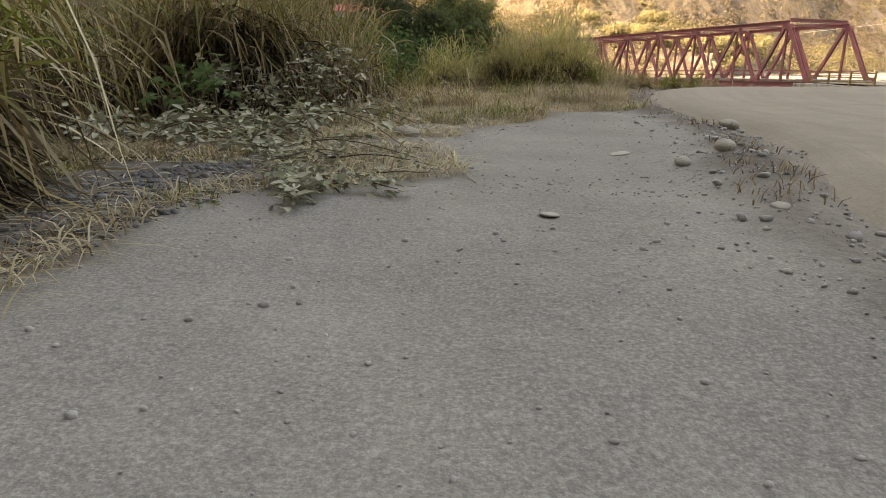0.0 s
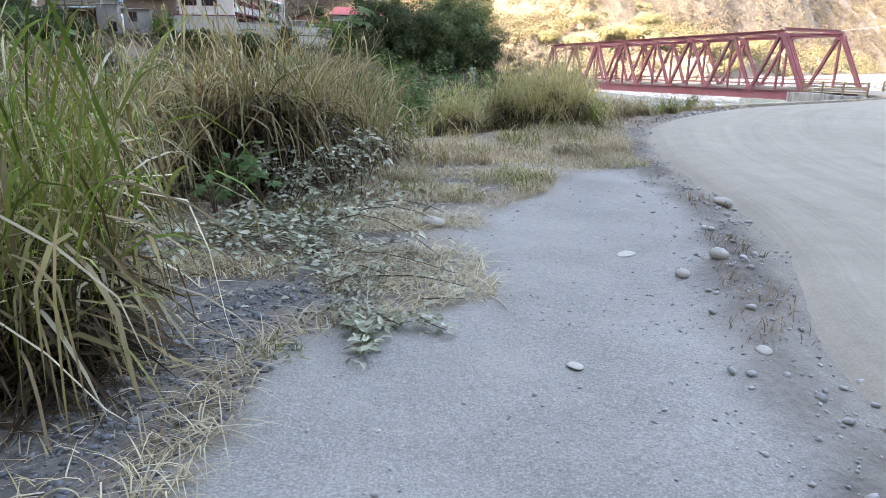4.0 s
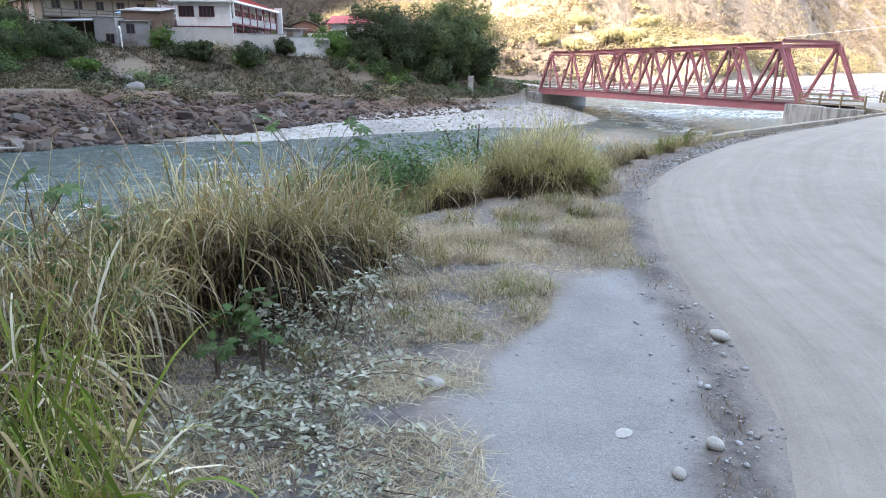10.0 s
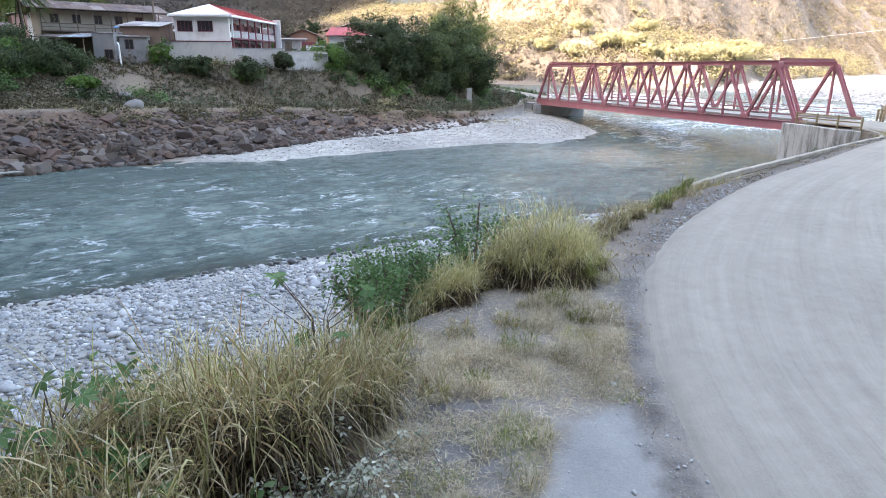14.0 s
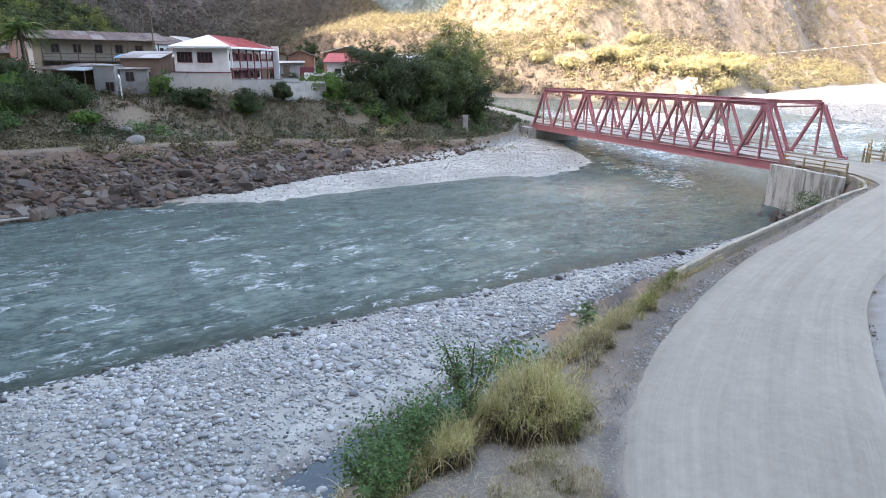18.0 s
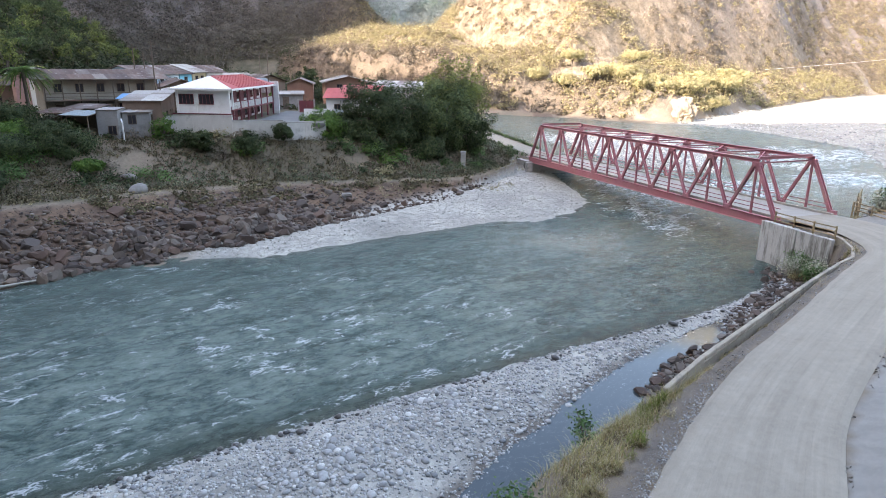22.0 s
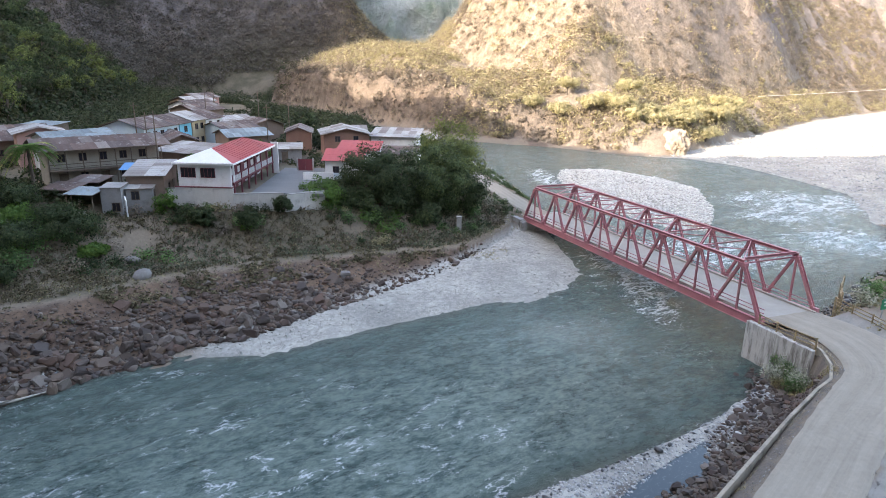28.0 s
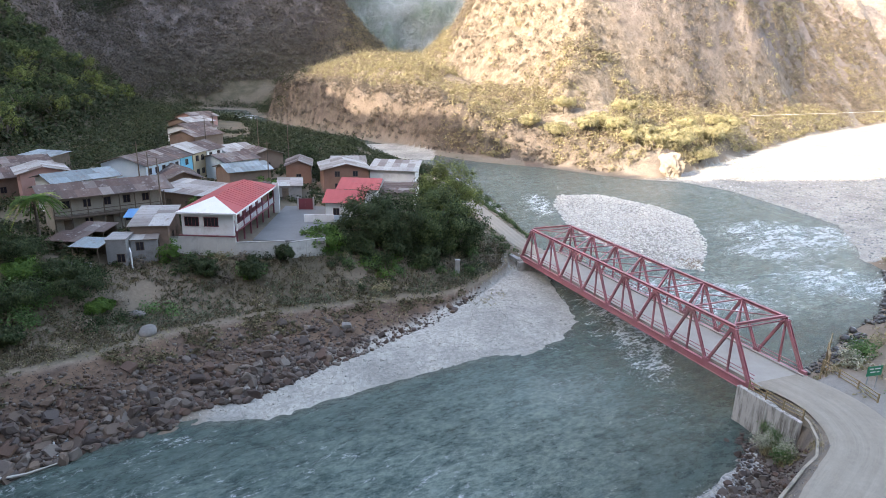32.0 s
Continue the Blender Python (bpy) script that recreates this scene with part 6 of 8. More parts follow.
def palmate(rs, at, size):
    """Hand-shaped castor leaves: seven lobes round each point."""
    n = len(at)
    up = rs.normal(0, 0.35, (n, 3)) + [0, -0.35, 1.0]
    up /= np.linalg.norm(up, axis=1)[:, None]
    u = np.cross(up, rs.normal(size=(n, 3)))
    u /= np.linalg.norm(u, axis=1)[:, None]
    v = np.cross(up, u)
    quads = []
    for k in range(7):
        t = (k - 3) * 0.72
        long = (1.0 - 0.09 * abs(k - 3)) * size[:, None]
        d, w = u * math.cos(t) + v * math.sin(t), -u * math.sin(t) + v * math.cos(t)
        quads.append(np.stack([at, at + d * long * 0.55 + w * long * 0.19, at + d * long - up * long * 0.15, at + d * long * 0.55 - w * long * 0.19], 1))
    co = np.stack(quads, 1).reshape(-1, 3)
    return co, np.arange(len(co)).reshape(-1, 4)


def castor(label, x, y, tall, n, size, seed):
    rs = np.random.RandomState(seed)
    z = float(height(x, y))
    e = thing("castor_plant", label, "plant", pose(x, y, z), "castor plants")
    bm, tips = bmesh.new(), []
    for k in range(n):
        a, r, h = rs.uniform(0, 6.28), tall * rs.uniform(0.12, 0.42), tall * rs.uniform(0.55, 1.0)
        tip = (r * math.cos(a), r * math.sin(a), h)
        tube(bm, [(0, 0, -0.05), (tip[0] * 0.2, tip[1] * 0.2, h * 0.7), tip], [0.012, 0.008, 0.004], 4)
        tips.append(tip)
    part("stem", bm, TWIG, e)
    co, q = palmate(rs, np.array(tips), size * rs.uniform(0.7, 1.2, n))
    new("foliage", mesh_from("foliage", co, q, BROAD)).parent = e
    return e


def tube(bm, pts, radii, sides=6):
    rings = []
    for k, (p, r) in enumerate(zip(pts, radii)):
        d = (Vector(pts[min(k + 1, len(pts) - 1)]) - Vector(pts[max(k - 1, 0)])).normalized()
        u = d.orthogonal().normalized()
        v = d.cross(u)
        rings.append([bm.verts.new(Vector(p) + (u * math.cos(t) + v * math.sin(t)) * r) for t in [2 * math.pi * j / sides for j in range(sides)]])
    for a, b in zip(rings, rings[1:]):
        # match the nearest corner, so that the skin does not twist
        k0 = min(range(sides), key=lambda k: (b[k].co - a[0].co).length)
        for j in range(sides):
            bm.faces.new((a[j], a[(j + 1) % sides], b[(j + 1 + k0) % sides], b[(j + k0) % sides]))
    return rings


def tree(name, label, x, y, z, crown_r, crown_h, top, material, seed, n=5200, leaf=0.26, category="tree", group="", base_z=None):
    """Trunk, forking limbs and a crown of leaf clusters with gaps, between the ground and top."""
    rs = np.random.RandomState(seed)
    e = thing(name, label, category, pose(x, y, z), group)
    bm = bmesh.new()
    H = top - z
    low = H - crown_h
    fork = max(low * 0.8, H * 0.18)
    tube(bm, [(0, 0, -0.4), (0.1, 0.05, fork * 0.5), (0.05, -0.1, fork)], [H * 0.035, H * 0.028, H * 0.022])
    tips = []
    for k in range(9):
        a = 2 * math.pi * (k + rs.uniform(-0.3, 0.3)) / 9
        r = crown_r * rs.uniform(0.45, 0.85)
        zt = low + crown_h * rs.uniform(0.25, 0.85)
        tip = np.array([r * math.cos(a), r * math.sin(a), zt])
        mid = np.array([tip[0] * 0.45, tip[1] * 0.45, fork + (zt - fork) * 0.6])
        tube(bm, [(0.05, -0.1, fork - 0.1), tuple(mid), tuple(tip)], [H * 0.016, H * 0.010, H * 0.003], 5)
        tips += [tip, mid * 0.3 + tip * 0.7]
    part("trunk", bm, BARK, e, smooth_shade=True)
    # clusters fill an uneven ellipsoid, thick near its skin
    m = max(26, min(n // 70, 120))
    d = rs.normal(size=(m, 3))
    d /= np.linalg.norm(d, axis=1)[:, None]
    rad = rs.uniform(0.35, 1.0, m) ** 0.55 * rs.uniform(0.82, 1.12, m)
    cen = d * rad[:, None] * [crown_r, crown_r, crown_h / 2] + [0, 0, low + crown_h / 2]
    cen = np.concatenate([cen, np.array(tips)])
    per = max(8, n // len(cen))
    size = np.repeat(crown_r * rs.uniform(0.12, 0.3, len(cen)), per)
    p = rs.normal(size=(len(cen) * per, 3))
    p /= np.linalg.norm(p, axis=1)[:, None]
    p = np.repeat(cen, per, 0) + p * (size * rs.uniform(0.3, 1.0, len(p)) ** 0.5)[:, None] * [1, 1, 0.75]
    out = p - [0, 0, low + crown_h * 0.35]
    out = out / (np.linalg.norm(out, axis=1)[:, None] + 1e-6) + 0.8 * (p - np.repeat(cen, per, 0)) / (size[:, None] + 1e-6)
    co, q = leaves(rs, p, leaf * rs.uniform(0.7, 1.3, len(p)), 0.35, normal=out)
    ob = new("crown", mesh_from("crown", co, q, material))
    ob.parent = e
    return e


def bush_points(rs, cx, cy, cz, r, h, per):
    """Leaf places for many low domes at once."""
    n = len(cx)
    d = rs.normal(size=(n, per, 3))
    d /= np.linalg.norm(d, axis=2)[..., None]
    d[..., 2] = np.abs(d[..., 2])
    k = rs.uniform(0.25, 1.0, (n, per, 1)) ** 0.5 * (0.8 + 0.35 * rs.uniform(0, 1, (n, per, 1)))
    p = d * k * np.stack([r, r, h], -1)[:, None, :]
    up = d + [0, 0, 0.35]
    return (p + np.stack([cx, cy, cz], -1)[:, None, :]).reshape(-1, 3), up.reshape(-1, 3)


def stuff(name, label, category, co, q, material):
    return tagged(new(name, mesh_from(name, co, q, material)), label, category, kind="stuff")


# tall grass beside the take-off pad, nearest first
for label, x, y, spread, n, tall, mat, seed, width, lean, dead, stretch in (
        ("tall reedy green grass clump with dry leaves, beside the pad", -1.75, 2.45, 0.42, 330, 2.6, GREEN_GRASS, 1, 0.024, 0.45, 0.5, (1, 1)),
        ("tall grass clump with green and straw-coloured blades", -2.4, 3.3, 0.6, 400, 2.5, GREEN_GRASS, 2, 0.024, 0.5, 0.6, (1, 1)),
        ("tall dry grass clump behind the pad", -3.1, 4.6, 0.9, 560, 2.86, GRASS, 3, 0.024, 0.6, 0.5, (1, 1)),
        ("dense overhanging grass tussock, straw-coloured below", -2.05, 6.8, 0.72, 1500, 2.8, GRASS, 4, 0.023, 1.1, 0.35, (1.1, 0.9)),
        ("dense grass tussock at the bank's edge", -3.8, 7.2, 1.0, 1200, 2.73, GRASS, 5, 0.021, 0.55, 0.5, (1.2, 1)),
        ("grass tussock with dry seed stalks", -1.15, 7.7, 0.5, 520, 2.21, GRASS, 6, 0.018, 0.5, 0.4, (1, 1)),
        ("green grass tussock low on the bank", -5.0, 5.8, 1.1, 700, 2.47, GREEN_GRASS, 7, 0.022, 0.6, 0.4, (1, 1)),
        ("sprawling grass tussock on the slope", -5.8, 8.4, 1.2, 900, 2.60, GRASS, 8, 0.022, 0.7, 0.5, (1.2, 1)),
        ("sprawling grass tussock on the slope", -3.4, 9.0, 1.0, 800, 2.21, GRASS, 9, 0.02, 0.7, 0.5, (1.2, 1)),
        ("sprawling grass tussock on the slope", -7.8, 7.4, 1.3, 800, 2.73, GRASS, 10, 0.024, 0.7, 0.5, (1.2, 1)),
        ("sprawling grass tussock on the slope", -9.4, 5.6, 1.4, 800, 2.73, GREEN_GRASS, 33, 0.026, 0.7, 0.4, (1.2, 1)),
        ("tall grass clump at the bank's edge", -4.4, 3.6, 0.9, 480, 2.60, GRASS, 34, 0.026, 0.6, 0.4, (1, 1)),
        ("sprawling grass tussock low on the slope", -7.0, 9.8, 1.2, 700, 2.08, GRASS, 35, 0.022, 0.8, 0.5, (1.3, 1)),
        ("tall straw-coloured grass at the bank's edge", -3.2, 5.9, 0.8, 620, 2.5, GRASS, 36, 0.022, 0.6, 0.6, (1.2, 1)),
        ("tall green grass at the bank's edge", -5.2, 7.4, 0.9, 620, 2.4, GREEN_GRASS, 37, 0.022, 0.6, 0.4, (1.2, 1)),
        ("sparse grass beside the pad", -0.9, 8.9, 0.5, 240, 1.56, GREEN_GRASS, 11, 0.016, 0.5, 0.4, (1, 1))):
    clump("tall_grass_clump", label, x, y, spread, n, tall, mat, seed, width, lean, dead=dead, stretch=stretch)
for label, x, y, tall, n, size, seed in (
        ("hand-leaved castor plant among the tall grass", -3.8, 6.0, 1.7, 16, 0.17, 171), ("hand-leaved castor plant among the tall grass", -4.2, 5.4, 1.2, 12, 0.16, 172),
        ("hand-leaved castor plant in front of the tussock", -2.75, 5.2, 0.9, 8, 0.13, 173), ("bright young castor plant at the tussock's foot", -1.85, 5.0, 0.4, 5, 0.11, 174),
        ("castor plant at the tussock's foot", -1.55, 5.2, 0.45, 5, 0.11, 175), ("hand-leaved castor plant on the slope", -6.2, 8.0, 1.9, 16, 0.18, 176), ("castor plant rising over the tussock", -1.6, 7.9, 2.1, 12, 0.15, 177)):
    castor(label, x, y, tall, n, size, seed)
clump("grass_tussock", "golden grass tussock on the bank crest", 1.85, 13.3, 1.2, 1900, 2.2, GOLD, 12, 0.02, 0.55, dead=0.15)
clump("grass_tussock", "golden grass tussock on the bank crest", -0.1, 12.0, 0.75, 900, 1.9, GOLD, 13, 0.02, 0.55, dead=0.15)
clump("grass_tussock", "golden grass tussock on the bank crest", 3.0, 13.6, 0.5, 500, 1.4, GOLD, 14, 0.02, 0.5, dead=0.2)
clump("grass_tussock", "low straw tussock on the bank crest", 0.6, 12.9, 0.6, 600, 1.4, GRASS, 15, 0.02, 0.6)
clump("grass_tussock", "green grass tussock at the verge", 2.65, 12.7, 0.35, 350, 1.25, GREEN_GRASS, 16, 0.018, 0.4)
clump("grass_tussock", "grass tussock at the verge", 4.6, 17.6, 0.45, 420, 1.2, GRASS, 17, 0.018, 0.5)
clump("grass_tussock", "grass tussock at the verge", 5.6, 19.2, 0.4, 380, 1.2, GRASS, 18, 0.018, 0.5)
clump("grass_tussock", "grass tussock at the verge", 7.0, 20.8, 0.4, 360, 1.1, GREEN_GRASS, 19, 0.018, 0.5)
clump("grass_tussock", "bright green upright grass tuft beside the kerb", 8.6, 23.9, 0.5, 620, 1.75, GREEN_GRASS, 20, 0.024, 0.25, dead=0.2)
clump("grass_tussock", "dry shrubby tuft beside the kerb", 9.9, 24.9, 0.4, 260, 0.7, GRASS, 21, 0.014, 0.5)
clump("grass_tussock", "dry grass at the foot of the bank", 7.6, 24.4, 0.8, 500, 1.2, GRASS, 22, 0.02, 0.6)
clump("grass_tussock", "dry grass at the foot of the bank", 5.2, 21.0, 0.9, 500, 1.2, GRASS, 23, 0.02, 0.6)
clump("grass_tussock", "bright grass on the wing wall's slope", 31.2, 49.2, 1.0, 420, 1.3, GRASS, 24, 0.03, 0.5)
clump("grass_tussock", "dry grass on the wing wall's slope", 31.8, 48.0, 1.0, 420, 1.0, GRASS, 25, 0.03, 0.5)
clump("grass_tussock", "dry grass beside the abutment", 30.8, 51.6, 0.9, 380, 1.3, GRASS, 26, 0.03, 0.5)
clump("grass_tussock", "tuft of grass beside the pad", 0.15, 5.9, 0.22, 150, 0.32, GREEN_GRASS, 27, 0.007, 0.6)
clump("grass_tussock", "tuft of grass beside the pad", 0.75, 6.5, 0.25, 170, 0.34, GREEN_GRASS, 28, 0.007, 0.6)
clump("grass_tussock", "tuft of grass beside the pad", -0.3, 6.4, 0.3, 200, 0.4, GREEN_GRASS, 29, 0.007, 0.6)
clump("grass_tussock", "tuft of dry grass on the pad", 1.02, 4.95, 0.16, 60, 0.07, STRAW, 30, 0.005, 0.9)
clump("grass_tussock", "tuft of grass at the pad's edge", -0.75, 2.6, 0.16, 90, 0.22, GREEN_GRASS, 31, 0.006, 0.8)
clump("grass_tussock", "grass tussock at the verge", 2.0, 11.6, 0.35, 260, 0.6, GREEN_GRASS, 32, 0.01, 0.5)
clump("grass_tussock", "upright tuft of green grass on bare soil", 1.1, 9.7, 0.3, 220, 0.75, GREEN_GRASS, 38, 0.011, 0.4)
clump("grass_tussock", "tuft of dry grass on bare soil", 2.1, 10.1, 0.3, 200, 0.5, GOLD, 39, 0.01, 0.6)
clump("grass_tussock", "low tuft of dry grass on bare soil", 2.6, 12.0, 0.3, 180, 0.4, MAT_GRASS, 41, 0.01, 0.8)

# matted verge grass: dry tufts standing close, greener where they are young
rs = np.random.RandomState(40)
gx, gy = rs.uniform(-3.2, 4.4, 420000), rs.uniform(1.6, 16.5, 420000)
edge = along(gx, gy, ROAD_LEFT)
d_pad = reach(gx, gy, PAD)
ok = (d_pad > 0.02) & (edge[0] > 0.3) & (edge[2] > 0) & (along(gx, gy, CREST)[2] < 0.2)
cover = 0.9 * rng_noise(gx, gy, 0.5, 3) + 0.6 * rng_noise(gx, gy, 1.9, 8) + 0.7 * smooth(13.5, 10, gy) + 0.6 * smooth(0.2, 1.3, d_pad) - 0.35 - 1.1 * smooth(9.4, 10.8, gy + 0.5 * rng_noise(gx, gy, 1.2, 12))
ok &= (cover > 0.05) & (rs.uniform(0, 1, len(gx)) < np.clip(0.35 + 0.6 * cover, 0.15, 1))
ok &= (gy > 5.0) | ((gx < -0.9) & (gy > 3.6)) | (gx < -1.5)
gx, gy = gx[ok][:62000], gy[ok][:62000]
lump = smooth(-0.2, 0.7, rng_noise(gx, gy, 0.42, 77))
hh = rs.uniform(0.05, 0.2, len(gx)) * (0.55 + 0.55 * smooth(5, 9, gy)) * (0.6 + 1.5 * lump)
co, q = blades(rs, on_ground(gx, gy, -0.01), hh, hh * rs.uniform(0.5, 1.6, len(gx)), rs.uniform(0.004, 0.011, len(gx)), None, rs.uniform(0.3, 1.3, len(gx)), 2)
pick = rng_noise(gx, gy, 0.8, 78) + rs.normal(0, 0.3, len(gx)) > 0.78
straw = ~pick & (rs.uniform(0, 1, len(gx)) < 0.25)
qs = q.reshape(len(gx), -1, 4)
stuff("verge_grass", "short green grass of the road verge", "grass", co, qs[pick].reshape(-1, 4), GREEN_GRASS)
stuff("bleached_verge_grass", "short straw-coloured grass of the road verge", "grass", co, qs[straw].reshape(-1, 4), STRAW)
stuff("dry_verge_grass", "matted brown dry grass of the road verge", "grass", co, qs[~pick & ~straw].reshape(-1, 4), MAT_GRASS)
gx, gy = rs.uniform(-3.2, 4.2, 60000), rs.uniform(1.6, 15, 60000)
ok = (reach(gx, gy, PAD) > 0.04) & (along(gx, gy, ROAD_LEFT)[0] > 0.35) & (along(gx, gy, ROAD_LEFT)[2] > 0) & (along(gx, gy, CREST)[2] < 0.2) & ((gy > 4.6) | (gx < -1.2))
gx, gy = gx[ok][:9000], gy[ok][:9000]
ln = rs.uniform(0.06, 0.26, len(gx))
co, q = blades(rs, on_ground(gx, gy, 0.008), rs.uniform(0.005, 0.05, len(gx)), ln, rs.uniform(0.004, 0.011, len(gx)), None, 1.0 + 0 * ln, 2)
stuff("verge_straw", "loose straw lying on the verge", "straw", co, q, MAT_GRASS)
# thin weeds along the road's edge and on the slope
gx, gy = rs.uniform(0.8, 12, 90000), rs.uniform(-1, 26, 90000)
dl, _, sl = along(gx, gy, ROAD_LEFT)
ok = (np.abs(dl * sl - 0.17) < 0.2) & (rng_noise(gx, gy, 0.5, 17) > 0.0)
gx, gy = gx[ok], gy[ok]
hh = rs.uniform(0.03, 0.13, len(gx))
co, q = blades(rs, on_ground(gx, gy, 0.0), hh, hh * rs.uniform(0.4, 1.4, len(gx)), rs.uniform(0.004, 0.009, len(gx)), None, 0.8 + 0 * hh, 3)
stuff("roadside_weeds", "thin dead brown weeds along the road edge", "grass", co, q, DEAD)
for k, (x, y, r, tall, mat) in enumerate(((3.9, 16.4, 0.5, 0.9, GRASS), (5.0, 18.6, 0.4, 0.8, STRAW), (5.6, 20.4, 0.6, 1.2, GRASS), (6.4, 20.0, 0.35, 0.6, GREEN_GRASS), (7.6, 21.9, 0.4, 0.8, GRASS), (6.9, 22.6, 0.6, 1.2, GRASS), (8.9, 22.9, 0.3, 0.6, STRAW), (3.2, 17.6, 0.8, 1.5, GRASS), (4.0, 19.4, 0.8, 1.4, GRASS), (10.9, 25.9, 0.35, 0.6, GRASS), (12.2, 27.2, 0.35, 0.6, STRAW), (14.2, 29.4, 0.3, 0.5, GRASS), (17.6, 32.6, 0.3, 0.45, STRAW), (5.9, 19.6, 0.3, 0.5, STRAW), (6.8, 21.0, 0.3, 0.6, GRASS), (8.1, 22.4, 0.3, 0.7, GREEN_GRASS), (9.6, 24.2, 0.35, 0.7, GRASS), (4.4, 17.0, 0.3, 0.6, STRAW), (3.6, 15.4, 0.35, 0.7, GRASS), (8.0, 23.6, 0.5, 0.9, GOLD), (6.0, 21.8, 0.5, 1.0, GOLD), (0.4, 8.6, 0.22, 0.34, GREEN_GRASS), (1.0, 10.6, 0.25, 0.36, GRASS), (1.7, 9.3, 0.2, 0.28, STRAW), (2.3, 10.9, 0.25, 0.4, GREEN_GRASS), (0.2, 10.2, 0.3, 0.5, GRASS), (1.5, 11.5, 0.25, 0.4, STRAW), (2.9, 11.3, 0.2, 0.3, GRASS), (3.3, 12.9, 0.25, 0.45, STRAW), (-0.2, 8.2, 0.25, 0.5, GRASS))):
    clump("verge_tussock", "bright green grass tuft on the road verge" if mat is GREEN_GRASS else "bleached dry grass tuft on the road verge" if mat is STRAW else "golden grass tuft on the road verge" if mat is GOLD else "straw and green grass tuft on the road verge", x, y, r, 150, tall * 1.25, mat, 240 + k, 0.018, 0.6)
gx, gy = rs.uniform(2.5, 34, 60000), rs.uniform(13, 52, 60000)
dl, _, sl = along(gx, gy, ROAD_LEFT)
ok = (sl > 0) & (dl < 2.2 * rs.uniform(0, 1, len(gx))) & (along(gx, gy, CREST)[2] < 0.5) & (rng_noise(gx, gy, 1.1, 63) > -0.35)
gx, gy = gx[ok][:6000], gy[ok][:6000]
hh = rs.uniform(0.04, 0.22, len(gx))
co, q = blades(rs, on_ground(gx, gy, 0.0), hh, hh * rs.uniform(0.6, 2.0, len(gx)), rs.uniform(0.012, 0.03, len(gx)), None, 0.9 + 0 * hh, 2)
stuff("verge_litter", "brown dead grass along the road verge", "grass", co, q, DEAD)
gx, gy = rs.uniform(-20, 12, 150000), rs.uniform(-2, 28, 150000)
dc, _, sc_ = along(gx, gy, CREST)
ok = (sc_ > 0) & (dc < 5.2) & (height(gx, gy) > water_z(gx, gy) + 0.7) & (rng_noise(gx, gy, 1.6, 23) + 0.5 * rng_noise(gx, gy, 0.5, 24) > -0.15)
gx, gy = gx[ok][:11000], gy[ok][:11000]
hh = rs.uniform(0.2, 0.95, len(gx))
co, q = blades(rs, on_ground(gx, gy, -0.02), hh, hh * rs.uniform(0.3, 1.2, len(gx)), rs.uniform(0.012, 0.024, len(gx)), None, 0.7 + 0 * hh, 3)
stuff("bank_grass", "rough grass on the river bank slope", "grass", co, q, GRASS)

# straw litter and dead stems at the pad's edge
gx, gy = rs.uniform(-1.9, 0.3, 14000), rs.uniform(1.5, 5.4, 14000)
ok = (np.abs(reach(gx, gy, PAD) - 0.3) < 0.5) & (rng_noise(gx, gy, 0.5, 44) > -0.2) & ((gy > 3.4) | (np.abs(reach(gx, gy, PAD) - 0.08) < 0.14) | (rs.uniform(0, 1, len(gx)) < 0.08))
gx, gy = gx[ok], gy[ok]
ln = rs.uniform(0.05, 0.28, len(gx))
co, q = blades(rs, on_ground(gx, gy, 0.006), rs.uniform(0.01, 0.12, len(gx)), ln, rs.uniform(0.003, 0.009, len(gx)), None, 1.0 + 0 * ln, 4)
stuff("straw_litter", "dry straw and dead stems lying at the pad's edge", "straw", co, q, STRAW)


# low dusty bramble: arching stems with leaves
def bramble(label, x, y, n, length, seed, leaf=0.065, lean=1.0, toward=None, rise=1.0, per=7):
    rs = np.random.RandomState(seed)
    e = thing("bramble", label, "shrub", pose(x, y, 0), "dusty brambles")
    at = []
    for k in range(n):
        a = rs.uniform(0, 2 * math.pi) if toward is None else toward + rs.normal(0, 0.5)
        L = length * rs.uniform(0.5, 1.1)
        ox, oy = rs.normal(0, 0.12, 2)
        pts = []
        for i in range(6):
            f = i / 5
            px, py = ox + math.cos(a + 0.3 * f) * L * f * lean, oy + math.sin(a + 0.3 * f) * L * f * lean
            pz = float(height(x + px, y + py)) + max(0.02, L * (0.75 * f - 0.72 * f * f) * (1.4 - 0.8 * lean) * rise) + 0.02
            pts.append((px, py, pz))
        bm = bmesh.new()
        tube(bm, pts, [0.006 - 0.0008 * i for i in range(6)], 4)
        part("cane", bm, TWIG, e)
        for i in range(1, 6):
            for j in range(per):
                g = rs.uniform(0, 1)
                p = np.array(pts[i - 1]) * (1 - g) + np.array(pts[i]) * g
                at.append(p + rs.normal(0, leaf * 0.8, 3) * [1, 1, 0.6] + [0, 0, leaf * 0.3])
    at = np.array(at)
    at[:, 2] = np.maximum(at[:, 2], height(x + at[:, 0], y + at[:, 1]) + 0.012)
    co, q = oval_leaves(rs, at, leaf * rs.uniform(0.5, 1.05, len(at)))
    ob = new("foliage", mesh_from("foliage", co, q, DUSTY))
    ob.parent = e
    return e


bramble("dusty grey-leaved bramble sprawling beside the pad", -0.95, 4.9, 15, 1.1, 51, 0.055, rise=1.5)
bramble("dusty grey-leaved bramble under the grass tussock", -1.45, 5.7, 16, 1.2, 52, 0.055, 0.7, rise=2.6)
bramble("dusty grey-leaved bramble arching before the tussock", -0.95, 6.1, 10, 1.2, 59, 0.055, 0.6, rise=3.0)
